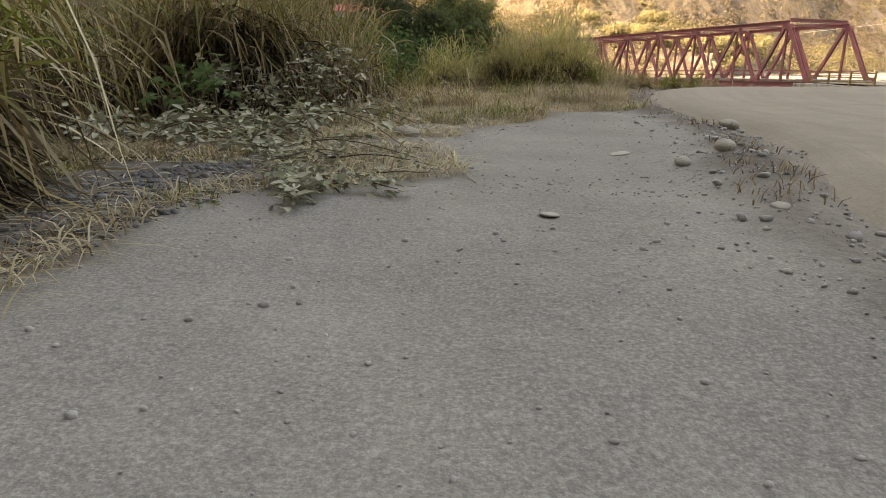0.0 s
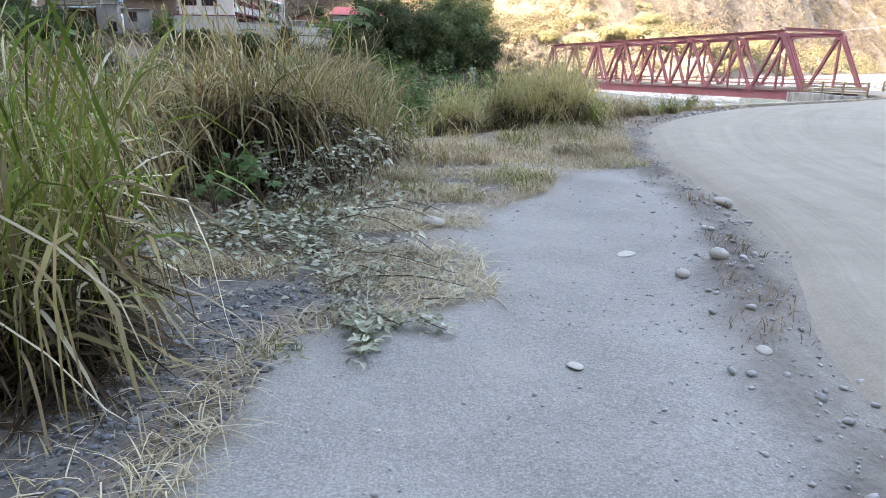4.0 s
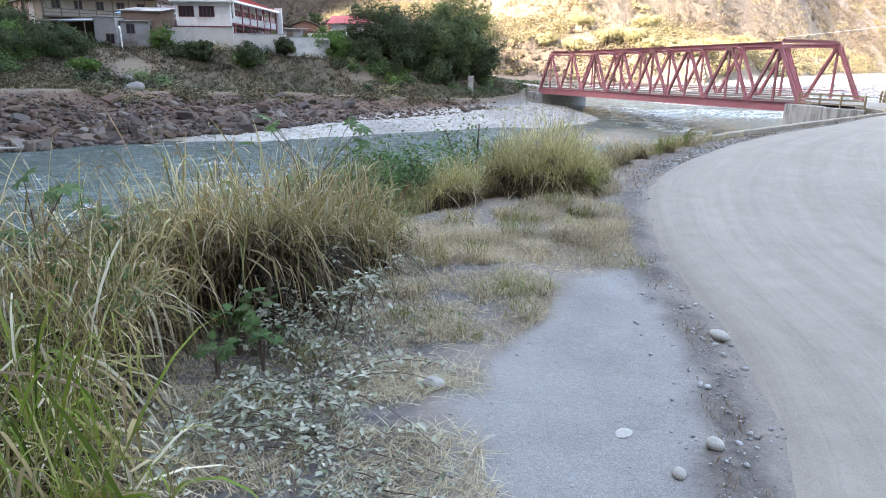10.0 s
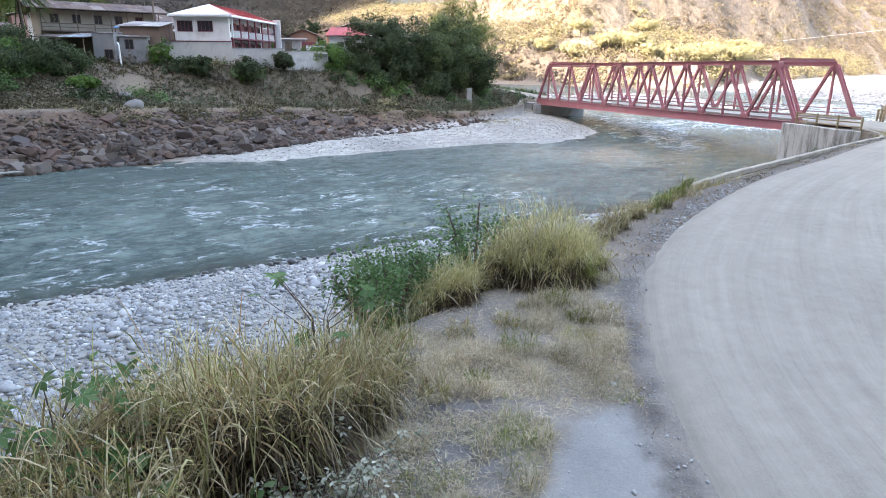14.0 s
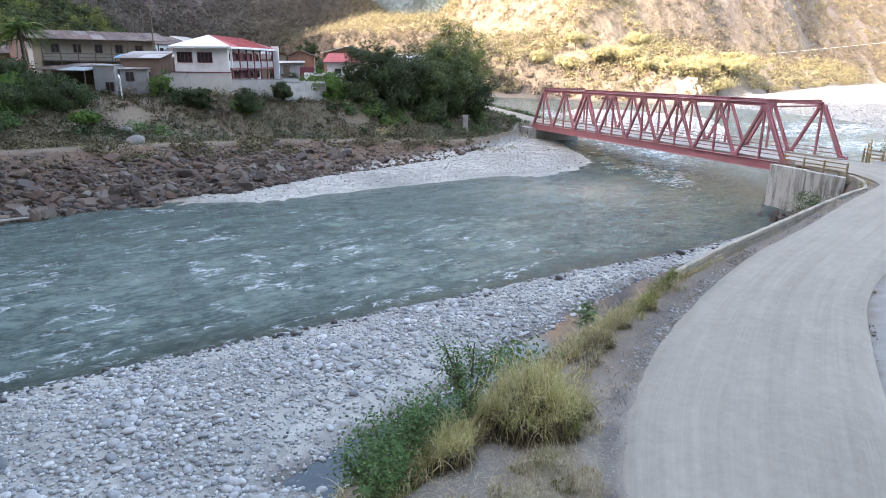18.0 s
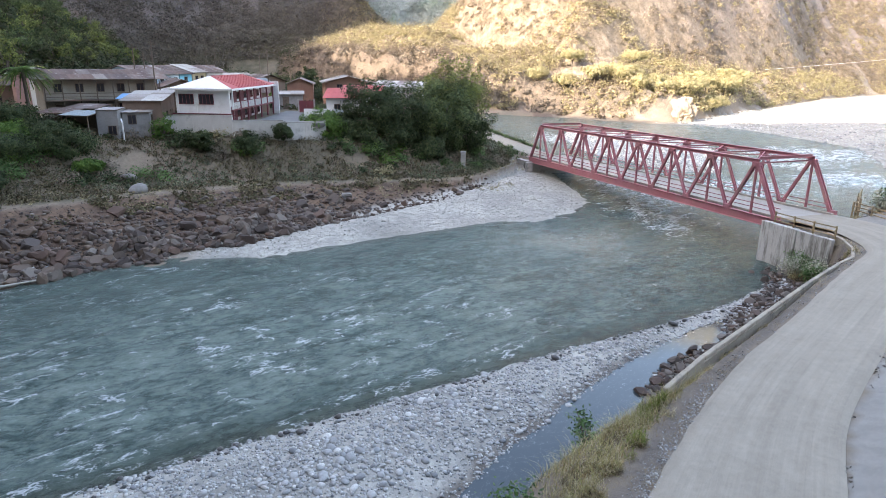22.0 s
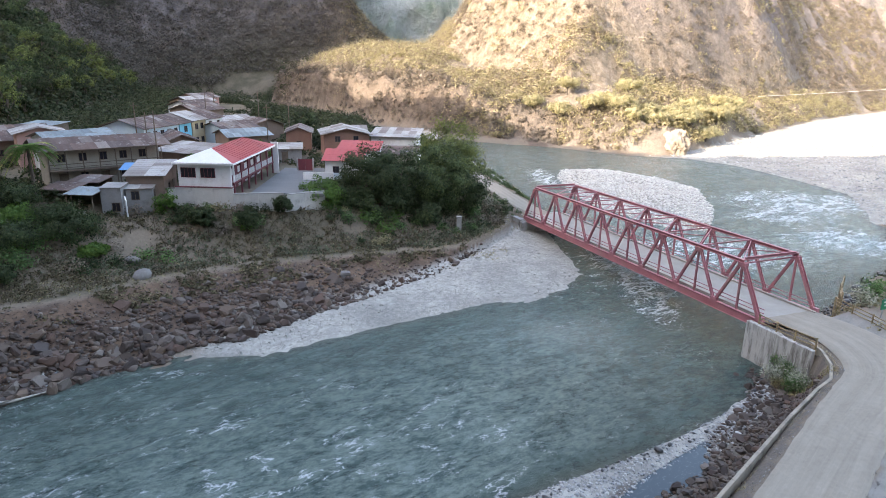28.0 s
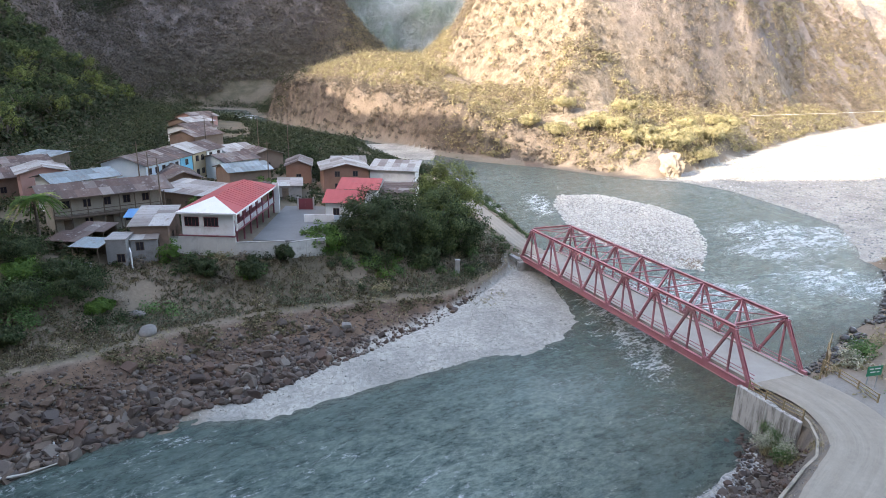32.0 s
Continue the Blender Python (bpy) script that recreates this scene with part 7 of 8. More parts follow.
bramble("dusty grey-leaved bramble beside the tall grass", -1.6, 4.3, 15, 0.9, 53, 0.055, rise=1.6)
bramble("dusty bramble trailing toward the pad", -0.75, 4.0, 12, 0.9, 54, 0.045)
bramble("dusty bramble trailing over the pad's edge", -0.5, 3.4, 10, 0.55, 55, 0.034)
bramble("leafy dusty sprig lying on the pad", -0.4, 2.92, 2, 0.42, 56, 0.046, 1.0, -1.5, 0.5, 16)
bramble("small dusty sprig lying on the pad", -0.12, 2.98, 2, 0.3, 57, 0.04, 1.0, -1.1, 0.5, 13)
bramble("dusty sprig lying on the pad", 0.12, 3.3, 1, 0.3, 58, 0.025, 1.0, 0.1)


def weed(label, x, y, tall, r, n, leaf, mat, seed, category="shrub", group="bank shrubs", z=None):
    """A leafy shrub: several stems and large leaves."""
    rs = np.random.RandomState(seed)
    z = float(height(x, y)) if z is None else z
    e = thing("leafy_shrub", label, category, pose(x, y, z), group)
    bm, at = bmesh.new(), []
    for k in range(9):
        a, rr = rs.uniform(0, 6.28), r * rs.uniform(0.2, 0.95)
        h = tall * rs.uniform(0.55, 1.0)
        pts = [(0, 0, -0.1), (rr * 0.35 * math.cos(a), rr * 0.35 * math.sin(a), h * 0.5), (rr * math.cos(a), rr * math.sin(a), h)]
        tube(bm, pts, [0.02 * tall, 0.014 * tall, 0.005 * tall], 5)
        for j in range(n // 9):
            f = rs.uniform(0.25, 1.0)
            p = np.array(pts[1]) * (1 - f) + np.array(pts[2]) * f if f > 0.4 else np.array(pts[1]) * f * 2
            at.append(p + rs.normal(0, r * 0.22, 3))
    part("stem", bm, TWIG, e)
    at = np.array(at)
    at[:, 2] = np.maximum(at[:, 2], 0.02)
    co, q = leaves(rs, at, leaf * rs.uniform(0.6, 1.3, len(at)), 0.5, 1.6)
    ob = new("foliage", mesh_from("foliage", co, q, mat))
    ob.parent = e
    return e


weed("bright green feathery shrub on the bank", -0.3, 13.6, 2.3, 1.1, 4200, 0.055, BROAD, 61)
weed("bright green feathery shrub at the bank's crest", -1.0, 11.9, 2.1, 0.9, 3600, 0.055, BROAD, 62)
weed("tall thin feathery shrub on the bank", 0.7, 15.6, 2.9, 0.9, 2200, 0.06, BROAD, 63)
weed("green feathery shrub low on the bank", -1.3, 10.7, 1.7, 0.8, 2200, 0.055, BROAD, 77)
weed("broad-leaved castor plant among the grass", -4.3, 8.6, 1.8, 0.8, 190, 0.17, BROAD, 64)
weed("broad-leaved castor plant among the grass", -5.3, 5.0, 1.6, 0.7, 170, 0.16, BROAD, 65)
weed("broad-leaved plant in front of the tussock", -1.85, 5.5, 0.55, 0.3, 60, 0.1, BROAD, 66)
weed("broad-leaved castor plant low on the bank", -6.6, 9.6, 1.7, 0.9, 200, 0.16, BROAD, 67)
weed("broad-leaved plant low on the bank", -3.2, 6.0, 0.9, 0.5, 90, 0.13, BROAD, 68)
weed("thin grey-green shrub at the puddle", 6.6, 25.8, 1.9, 1.0, 420, 0.12, BROAD, 69)
weed("leafy green shrub on the lower slope", 2.6, 18.6, 1.0, 1.1, 520, 0.12, BROAD, 70)
weed("grey-green shrub hanging over the abutment", 31.9, 53.2, 1.9, 1.4, 1800, 0.11, BROAD, 71)
weed("grey-green shrub on the wing wall's slope", 31.6, 50.8, 1.8, 1.5, 1600, 0.11, DUSTY, 72)
weed("small shrub beside the bridge's parapet", 32.6, 54.4, 1.3, 0.9, 900, 0.1, BROAD, 73)
weed("dusty shrub at the foot of the wing wall", 30.6, 52.4, 1.7, 1.3, 1400, 0.1, DUSTY, 78)
weed("green shrub below the kerb's bend", 31.0, 50.0, 1.5, 1.2, 1300, 0.1, BROAD, 79)
weed("dusty shrub at the far end of the approach", 44.5, 62.5, 1.8, 1.8, 700, 0.2, DUSTY, 74)
weed("green shrub on the roadside slope", 47.5, 64.5, 2.4, 2.2, 900, 0.2, BROAD, 75)
weed("green shrub on the roadside slope", 46.0, 55.0, 1.8, 1.8, 700, 0.2, BROAD, 76)

# the dark trees beside the bridge road
tree("tree", "large dark green tree at the village bank", -10.2, 95, float(height(-10.2, 95)), 5.2, 10.2, 10.8, TREE_DARK, 81, 15000, 0.21, group="bank trees")
tree("tree", "large dark green tree at the village bank", 0.2, 98.5, float(height(0.2, 98.5)), 5.8, 11.0, 11.0, TREE_MID, 82, 16000, 0.21, group="bank trees")
tree("tree", "tall yellow-green tree behind the bank", 2.4, 106, float(height(2.4, 106)), 5.8, 12.0, 13.5, TREE_OLIVE, 83, 13000, 0.23, group="bank trees")
tree("tree", "dark green tree beside the bridge road", 4.6, 100.8, float(height(4.6, 100.8)), 4.2, 7.6, 7.0, TREE_DARK, 84, 8000, 0.21, group="bank trees")
tree("tree", "dark green tree in the middle of the group", -5.6, 96.2, float(height(-5.6, 96.2)), 5.2, 11.0, 10.6, TREE_DARK, 85, 13000, 0.21, group="bank trees")
tree("tree", "small bright green tree before the school wall", -16.2, 90.2, float(height(-16.2, 90.2)), 3.4, 5.8, 6.9, TREE_BRIGHT, 86, 8000, 0.2, group="bank trees")
tree("tree", "low spreading dark shrub tree at the bank", -1.6, 94.6, float(height(-1.6, 94.6)), 4.0, 4.6, 3.6, TREE_DARK, 87, 4200, 0.25, group="bank trees")
tree("tree", "low spreading dark shrub tree at the bank", -8.5, 92.0, float(height(-8.5, 92)), 4.4, 4.4, 4.6, TREE_DARK, 88, 4200, 0.25, group="bank trees")
tree("tree", "dark tree before the garden wall", -13.2, 92.6, float(height(-13.2, 92.6)), 3.6, 5.0, 5.6, TREE_DARK, 89, 3600, 0.25, group="bank trees")
tree("tree", "pointed dark tree behind the village", -27.4, 138, 4.8, 2.6, 6.4, 12.0, TREE_DARK, 90, 2200, 0.3, group="village trees")
tree("tree", "small pointed tree beside the white house", -2.4, 131, 3.6, 1.3, 4.6, 8.6, TREE_DARK, 91, 900, 0.26, group="village trees")
tree("tree", "small green tree in a village yard", -36.6, 97.6, 4.8, 1.6, 3.2, 8.4, TREE_BRIGHT, 92, 1500, 0.2, group="village trees")
tree("tree", "green tree between village roofs", -30.4, 116, 4.8, 2.4, 3.4, 8.4, TREE_BRIGHT, 93, 1600, 0.24, group="village trees")
tree("tree", "green tree between village roofs", -34.0, 112.5, 4.8, 2.0, 3.0, 8.0, TREE_BRIGHT, 94, 1400, 0.24, group="village trees")
tree("tree", "rounded dark tree below the sheds", -58.0, 74.5, float(height(-58, 74.5)), 4.2, 5.0, 7.6, TREE_DARK, 95, 4600, 0.25, group="village trees")
tree("tree", "dark bush beside the block house", -34.6, 81.2, float(height(-34.6, 81.2)), 1.5, 3.2, 6.3, TREE_BRIGHT, 96, 1500, 0.18, group="village trees")


for k, (x, y, r, top, mat) in enumerate(((-46.5, 68.5, 3.8, 5.2, TREE_DARK), (-51, 64, 4.0, 5.0, TREE_DARK), (-41.2, 71.5, 3.4, 5.6, TREE_DARK), (-44.4, 73.6, 3.0, 6.2, TREE_DARK), (-56, 69, 4.2, 6.8, TREE_DARK), (-48.5, 73, 2.4, 6.0, TREE_BRIGHT), (-38.6, 70.2, 1.7, 2.2, TREE_BRIGHT), (-44.5, 62.5, 1.8, 2.2, TREE_DARK), (-60, 62, 3.0, 5.0, TREE_DARK), (-57, 79, 3.6, 8.6, TREE_DARK), (-62, 77, 3.6, 8.2, TREE_DARK), (-53.6, 78.4, 2.6, 7.0, TREE_DARK), (-50.5, 77.0, 3.2, 7.6, TREE_DARK), (-29.5, 79.4, 1.6, 4.6, TREE_DARK), (-24.0, 80.6, 1.5, 4.4, TREE_DARK), (-20.5, 84.6, 1.4, 5.0, TREE_DARK))):
    z = float(height(x, y))
    tree("shrub_tree", "bright green bushy small tree on the village bank" if mat is TREE_BRIGHT else "dark green bushy small tree on the village bank", x, y, z, r, top - z - 0.3, top, mat, 140 + k, 4200, 0.17, group="bank shrub trees")


def palm(x, y, z, tall, seed):
    rs = np.random.RandomState(seed)
    e = thing("palm_tree", "green palm with yellowing lower fronds beside the sheds", "palm", pose(x, y, z))
    bm = bmesh.new()
    tube(bm, [(0, 0, -0.3), (0.1, 0, tall * 0.5), (0.0, 0.1, tall)], [0.26, 0.2, 0.17], 8)
    part("trunk", bm, BARK, e, smooth_shade=True)
    for k in range(34):
        a, up = k * 2.4 + rs.uniform(-0.2, 0.2), rs.uniform(-0.1, 0.95)
        L = rs.uniform(3.0, 4.0)
        at, turn = [], []
        f = np.linspace(0.12, 1.0, 26)
        rx, rz = L * f, tall + L * (up * f - 0.95 * f * f)
        base = np.stack([rx * math.cos(a), rx * math.sin(a) + 0.1, rz], -1)
        pts = np.repeat(base, 2, 0)
        turn = np.tile([a + 1.1, a - 1.1], 26) + rs.normal(0, 0.08, 52)
        ln = np.repeat(0.95 * np.sin(np.pi * (0.15 + 0.8 * f)), 2)
        co, q = blades(rs, pts, -0.12 * ln, ln, 0.2 + 0 * ln, turn, 0 * ln, 3)
        off = 0.05 * np.array([-math.sin(a), math.cos(a), 0])
        i = 2 * np.arange(len(base) - 1)[:, None]
        co, q = joined((co, q), (np.stack([base - off, base + off], 1).reshape(-1, 3), i + np.array([[0, 1, 3, 2]])))
        ob = new("frond", mesh_from("frond", co, q, GREEN_GRASS if k % 4 == 0 else TREE_BRIGHT))
        ob.parent = e
    return e


palm(-51.9, 82.6, 4.0, 7.2, 97)

# shrubs of the village bank
rs = np.random.RandomState(100)
bx, by = rs.uniform(-75, 10, 2400), rs.uniform(50, 105, 2400)
db, _, sb = along(bx, by, BENCH)
dw, _, sw_ = along(bx, by, WALL_FOOT)
lane = db / np.maximum(db + dw, 0.1)
ok = (sb > 0) & (sw_ < 0) & (lane > 0.25) & (by > -0.72 * bx) & (rng_noise(bx, by, 7, 5) + 0.4 * smooth(-25, -50, bx) > -0.15)
bx, by = bx[ok][:230], by[ok][:230]
for k, (x, y) in enumerate(zip(bx, by)):
    big = rs.uniform(0.7, 1.9) * (1.25 if x < -44 else 0.8)
    mat = (TREE_DARK, BROAD, TREE_DARK, DRY_BUSH, TREE_BRIGHT, GREY_BUSH)[int(rs.randint(6))] if x > -42 else (TREE_DARK, TREE_DARK, BROAD, TREE_BRIGHT)[int(rs.randint(4))]
    n = int(64 * big)
    p, pn = bush_points(rs, np.zeros(3) + rs.normal(0, big * 0.4, 3), rs.normal(0, big * 0.4, 3), np.zeros(3), big * rs.uniform(0.6, 1.0, 3), big * rs.uniform(0.7, 1.4, 3), n)
    co, q = leaves(rs, p, 0.2 * rs.uniform(0.7, 1.3, len(p)), 0.3, normal=pn)
    e = thing("bank_bush", {TREE_DARK: "dark green bush on the village bank", BROAD: "green leafy bush on the village bank", DRY_BUSH: "dry yellowish bush on the village bank", TREE_BRIGHT: "bright green bush on the village bank", GREY_BUSH: "leafless grey bush on the village bank"}[mat], "bush", pose(x, y, float(height(x, y)) - 0.05), "bank bushes")
    ob = new("foliage", mesh_from("foliage", co, q, mat))
    ob.parent = e
# low weeds on the bench path and spit edge
gx, gy = rs.uniform(-60, 14, 9000), rs.uniform(45, 108, 9000)
db, zb, sb = along(gx, gy, BENCH)
ok = (db < 5) & (rng_noise(gx, gy, 3, 9) > 0.15 - 0.5 * (sb > 0))
gx, gy = gx[ok], gy[ok]
p, pn = bush_points(rs, gx, gy, height(gx, gy), rs.uniform(0.1, 0.4, len(gx)), rs.uniform(0.15, 0.5, len(gx)), 7)
co, q = leaves(rs, p, 0.12, 0.3, normal=pn)
stuff("bench_weeds", "low weeds and dry grass on the bank's bench", "weeds", co, q, DRY_BUSH)
gx, gy = rs.uniform(-90, 12, 30000), rs.uniform(50, 112, 30000)
sb, sw_ = along(gx, gy, BENCH)[2], along(gx, gy, WALL_FOOT)[2]
ok = (sb > 0) & (sw_ < 0) & (along(gx, gy, BENCH)[0] > 1.0) & (rng_noise(gx, gy, 4, 19) > -0.6) & (gy > -0.72 * gx)
gx, gy = gx[ok], gy[ok]
tall = 0.6 + 0.8 * smooth(-0.2, 0.6, rng_noise(gx, gy, 2.5, 39))
p, pn = bush_points(rs, gx, gy, height(gx, gy), rs.uniform(0.3, 0.8, len(gx)) * tall, rs.uniform(0.3, 1.1, len(gx)) * tall, 14)
co, q = leaves(rs, p, rs.uniform(0.09, 0.22, len(p)), 0.3, normal=pn)
qs = q.reshape(len(gx), -1, 4)
pick = rng_noise(gx, gy, 5, 29) + rs.normal(0, 0.3, len(gx)) > 0.1
stuff("bank_undergrowth", "mixed grey-green undergrowth on the village bank", "undergrowth", co, qs[pick].reshape(-1, 4), SAGE)
stuff("dry_bank_undergrowth", "dry brownish undergrowth on the village bank", "undergrowth", co, qs[~pick].reshape(-1, 4), BANK_SCRUB)
gx, gy = np.repeat(gx, 2) + rs.normal(0, 0.5, 2 * len(gx)), np.repeat(gy, 2) + rs.normal(0, 0.5, 2 * len(gy))
hh = rs.uniform(0.3, 1.1, len(gx))
co, q = blades(rs, on_ground(gx, gy, -0.02), hh, hh * rs.uniform(0.2, 1.0, len(gx)), rs.uniform(0.03, 0.07, len(gx)), None, 0.7 + 0 * hh, 2)
stuff("dry_bank_grass", "dry brown grass standing on the village bank", "grass", co, q, SHADE_THATCH)
gx, gy = rs.uniform(-75, 12, 30000), rs.uniform(30, 106, 30000)
db, df = along(gx, gy, BENCH), along(gx, gy, BANK_FOOT)
ok = (db[2] < 0) & (df[2] > 0) & (db[0] / np.maximum(db[0] + df[0], 0.1) < 0.42) & (gy > -0.72 * gx) & (rng_noise(gx, gy, 3, 51) > -0.1)
gx, gy = gx[ok][:1500], gy[ok][:1500]
p, pn = bush_points(rs, gx, gy, height(gx, gy), rs.uniform(0.2, 0.6, len(gx)), rs.uniform(0.2, 0.6, len(gx)), 9)
co, q = leaves(rs, p, rs.uniform(0.14, 0.3, len(p)), 0.3, normal=pn)
stuff("rock_bank_scrub", "low brown scrub along the top of the rock bank", "scrub", co, q, BANK_SCRUB)
# green patches between the houses
gx, gy = rs.uniform(-85, 10, 40000), rs.uniform(70, 200, 40000)
ok = (along(gx, gy, WALL_FOOT)[2] > 0) & (gx > -0.72 * gy) & (reach(gx, gy, RIVER) > 2) & (along(gx, gy, FAR_ROAD)[0] > 3) & ((rng_noise(gx, gy, 6, 57) > -0.35) | (gx > -16))
for plot in FOOTPRINTS:
    ok &= ~inside(gx, gy, plot)
gx, gy = gx[ok][:6500], gy[ok][:6500]
r = rs.uniform(0.3, 1.3, len(gx))
p, pn = bush_points(rs, gx, gy, height(gx, gy), r, r * rs.uniform(0.6, 1.5, len(gx)), 12)
co, q = leaves(rs, p, rs.uniform(0.24, 0.5, len(p)), 0.3, normal=pn)
stuff("yard_greenery", "weeds and bushes between the village houses", "bushes", co, q, WOODS)

# woods on the dark hillside
def hillside(n, most, x_range, y_range, test):
    x, y = rs.uniform(*x_range, n), rs.uniform(*y_range, n)
    d, _, side = along(x, y, DARK_FOOT)
    ok = (side > 0) & (x > -0.74 * y - 6) & test(x, y, d)
    return x[ok][:most], y[ok][:most]


for name, label, mat, most, tall, per, xr, yr, test in (
        ("hillside_woods", "dense dark green woods at the foot of the mountain", WOODS, 1150, 1.4, 40, (-230, -80), (95, 290), lambda x, y, d: (d < 66)),
        ("mountain_woods", "grey-green trees higher on the dark mountain", WOODS, 900, 0.9, 34, (-300, -90), (150, 430), lambda x, y, d: (d > 50) & (d < 150) & (height(x, y) < 0.09 * y + 42)),
        ("mountain_scrub", "dry grey-brown scrub on the dark mountain", DARK_SCRUB, 9500, 0.95, 13, (-340, -30), (150, 560), lambda x, y, d: (d > 3) & ((d > 40) | (y > 260)) & (height(x, y) < 0.09 * y + 42))):
    x, y = hillside(90000, most, xr, yr, test)
    r = rs.uniform(1.6, 3.8, len(x)) * tall
    p, pn = bush_points(rs, x, y, height(x, y) + 0.3, r, r * rs.uniform(0.8, 1.6, len(x)), per)
    co, q = leaves(rs, p, rs.uniform(0.55, 1.05, len(p)), 0.3, normal=pn)
    stuff(name, label, "woods", co, q, mat)
wx, wy = rs.uniform(-200, -84, 900), rs.uniform(98, 270, 900)
wd, _, ws = along(wx, wy, DARK_FOOT)
ok = (ws > 0) & (wd > 1) & (wd < 48) & (wx > -0.70 * wy)
for k, (x, y) in enumerate(zip(wx[ok][:95], wy[ok][:95])):
    z, r = float(height(x, y)), rs.uniform(2.4, 4.6)
    tree("tree", ("dark green tree in the woods behind the village", "olive green tree in the woods behind the village", "bright green tree in the woods behind the village", "grey-green tree in the woods behind the village")[k % 4], x, y, z, r, r * rs.uniform(1.3, 2.0), z + r * rs.uniform(1.8, 2.6), (TREE_DARK, TREE_MID, TREE_OLIVE, WOODS)[k % 4], 400 + k, 1300, 0.34, group="woods behind the village")
# trees in the gaps behind the village
gx, gy = rs.uniform(-110, -20, 3200), rs.uniform(134, 250, 3200)
ok = (reach(gx, gy, RIVER) > 6) & (along(gx, gy, [(-45, 140), (-75, 215)])[0] > 12) & (height(gx, gy) < 9)
gx, gy = gx[ok], gy[ok]
far = (rs.uniform(-150, -66, 3200), rs.uniform(225, 385, 3200))
ok = (reach(far[0], far[1], RIVER) > 3) & (far[0] > -0.74 * far[1]) & (height(*far) < 26)
gx, gy = np.concatenate([gx, far[0][ok]]), np.concatenate([gy, far[1][ok]])
r = rs.uniform(0.8, 2.4, len(gx)) * np.where(gy > 225, 1.6, 1)
p, pn = bush_points(rs, gx, gy, height(gx, gy), r, r * 1.2, 30)
co, q = leaves(rs, p, rs.uniform(0.3, 0.6, len(p)), 0.3, normal=pn)
stuff("village_fringe_bushes", "green bushes behind the village along the river", "bushes", co, q, WOODS)

# shrubs of the sunlit hill
gx, gy = rs.uniform(-80, 400, 120000), rs.uniform(185, 500, 120000)
dh, _, sh_ = along(gx, gy, HILL_FOOT)
dg, _, sg = along(gx, gy, HIGH_FOOT)
steep = height(gx, gy) - height(gx, gy - 4)
dens = np.where(sg > 0, 0.55 + 0.4 * (rng_noise(gx, gy, 14, 6) > -0.1), 0.95) * np.clip(1.5 - 0.12 * np.abs(steep), 0.25, 1)
ok = (sh_ > 0) & (dh > 1.5) & (dh < 190) & (np.abs(gx + 5) < 0.74 * gy) & (height(gx, gy) < 0.09 * gy + 36) & (rs.uniform(0, 1, len(gx)) < dens) & (rng_noise(gx, gy, 16, 31) > -0.6)
gx, gy, dh, sg = gx[ok][:15500], gy[ok][:15500], dh[ok][:15500], sg[ok][:15500]
kind = rs.uniform(0, 1, len(gx)) - 0.25 * rng_noise(gx, gy, 25, 47)
yellow = ((kind < 0.74) & (sg < 0) | (kind < 0.16)) & ((gx > 5) | (dh > 16))
for some, mat, name, label in ((yellow, DRY_BUSH, "hill_shrubs", "dry yellow shrubs on the sunlit hill"), (~yellow, GREY_BUSH, "leafless_hill_scrub", "leafless grey scrub on the sunlit hill")):
    x, y = gx[some], gy[some]
    r = np.clip(rs.lognormal(0.45, 0.5, len(x)), 0.8, 4.4) * (1.2 if mat is DRY_BUSH else 1.0)
    p, pn = bush_points(rs, x, y, height(x, y) + 0.2, r, r * rs.uniform(0.9, 1.7, len(x)), 34)
    co, q = leaves(rs, p, rs.uniform(0.32, 0.68, len(p)), 0.3, normal=pn)
    stuff(name, label, "shrubs", co, q, mat)
gx, gy = rs.uniform(-90, 52, 16000), rs.uniform(190, 420, 16000)
dh, _, sh_ = along(gx, gy, HILL_FOOT)
ok = (sh_ > 0) & (dh < 15) & (rng_noise(gx, gy, 9, 37) > -0.5)
gx, gy = gx[ok][:1300], gy[ok][:1300]
r = rs.uniform(0.5, 1.8, len(gx))
p, pn = bush_points(rs, gx, gy, height(gx, gy), r, r * 1.1, 12)
co, q = leaves(rs, p, rs.uniform(0.4, 0.8, len(p)), 0.3, normal=pn)
stuff("cliff_scrub", "brown scrub clinging to the shaded river cliff", "scrub", co, q, DARK_SCRUB)
for k, (x, y) in enumerate(((62, 200), (70, 201), (80, 206), (88, 214), (98, 224), (74, 214), (104, 236), (50, 208), (42, 216), (112, 240), (56, 216), (66, 222), (84, 224), (92, 232), (78, 202), (96, 218), (34, 224), (60, 208), (70, 210), (46, 226), (88, 206), (104, 228))):
    tree("tree", "broad pale yellow-green tree on the sunlit terrace", x, y, float(height(x, y)), 3.6 + k % 3 * 0.9, 3.6, float(height(x, y)) + 4.6 + k % 4 * 0.6, PALE_TREE, 110 + k, 2600, 0.36, group="terrace trees")
# scrub at the road's right side and the far bridge approach
gx, gy = rs.uniform(36, 90, 3000), rs.uniform(40, 110, 3000)
ok = (along(gx, gy, ROAD_RIGHT)[2] < 0) & (along(gx, gy, ROAD_RIGHT)[0] > 1.2) & (height(gx, gy) > water_z(gx, gy) + 0.6) & (rng_noise(gx, gy, 4, 12) > -0.3)
gx, gy = gx[ok][:900], gy[ok][:900]
r = rs.uniform(0.3, 1.0, len(gx))
p, pn = bush_points(rs, gx, gy, height(gx, gy), r, r * 1.1, 28)
co, q = leaves(rs, p, rs.uniform(0.14, 0.26, len(p)), 0.3, normal=pn)
stuff("roadside_scrub", "dry scrub on the slope above the road", "scrub", co, q, DRY_BUSH)
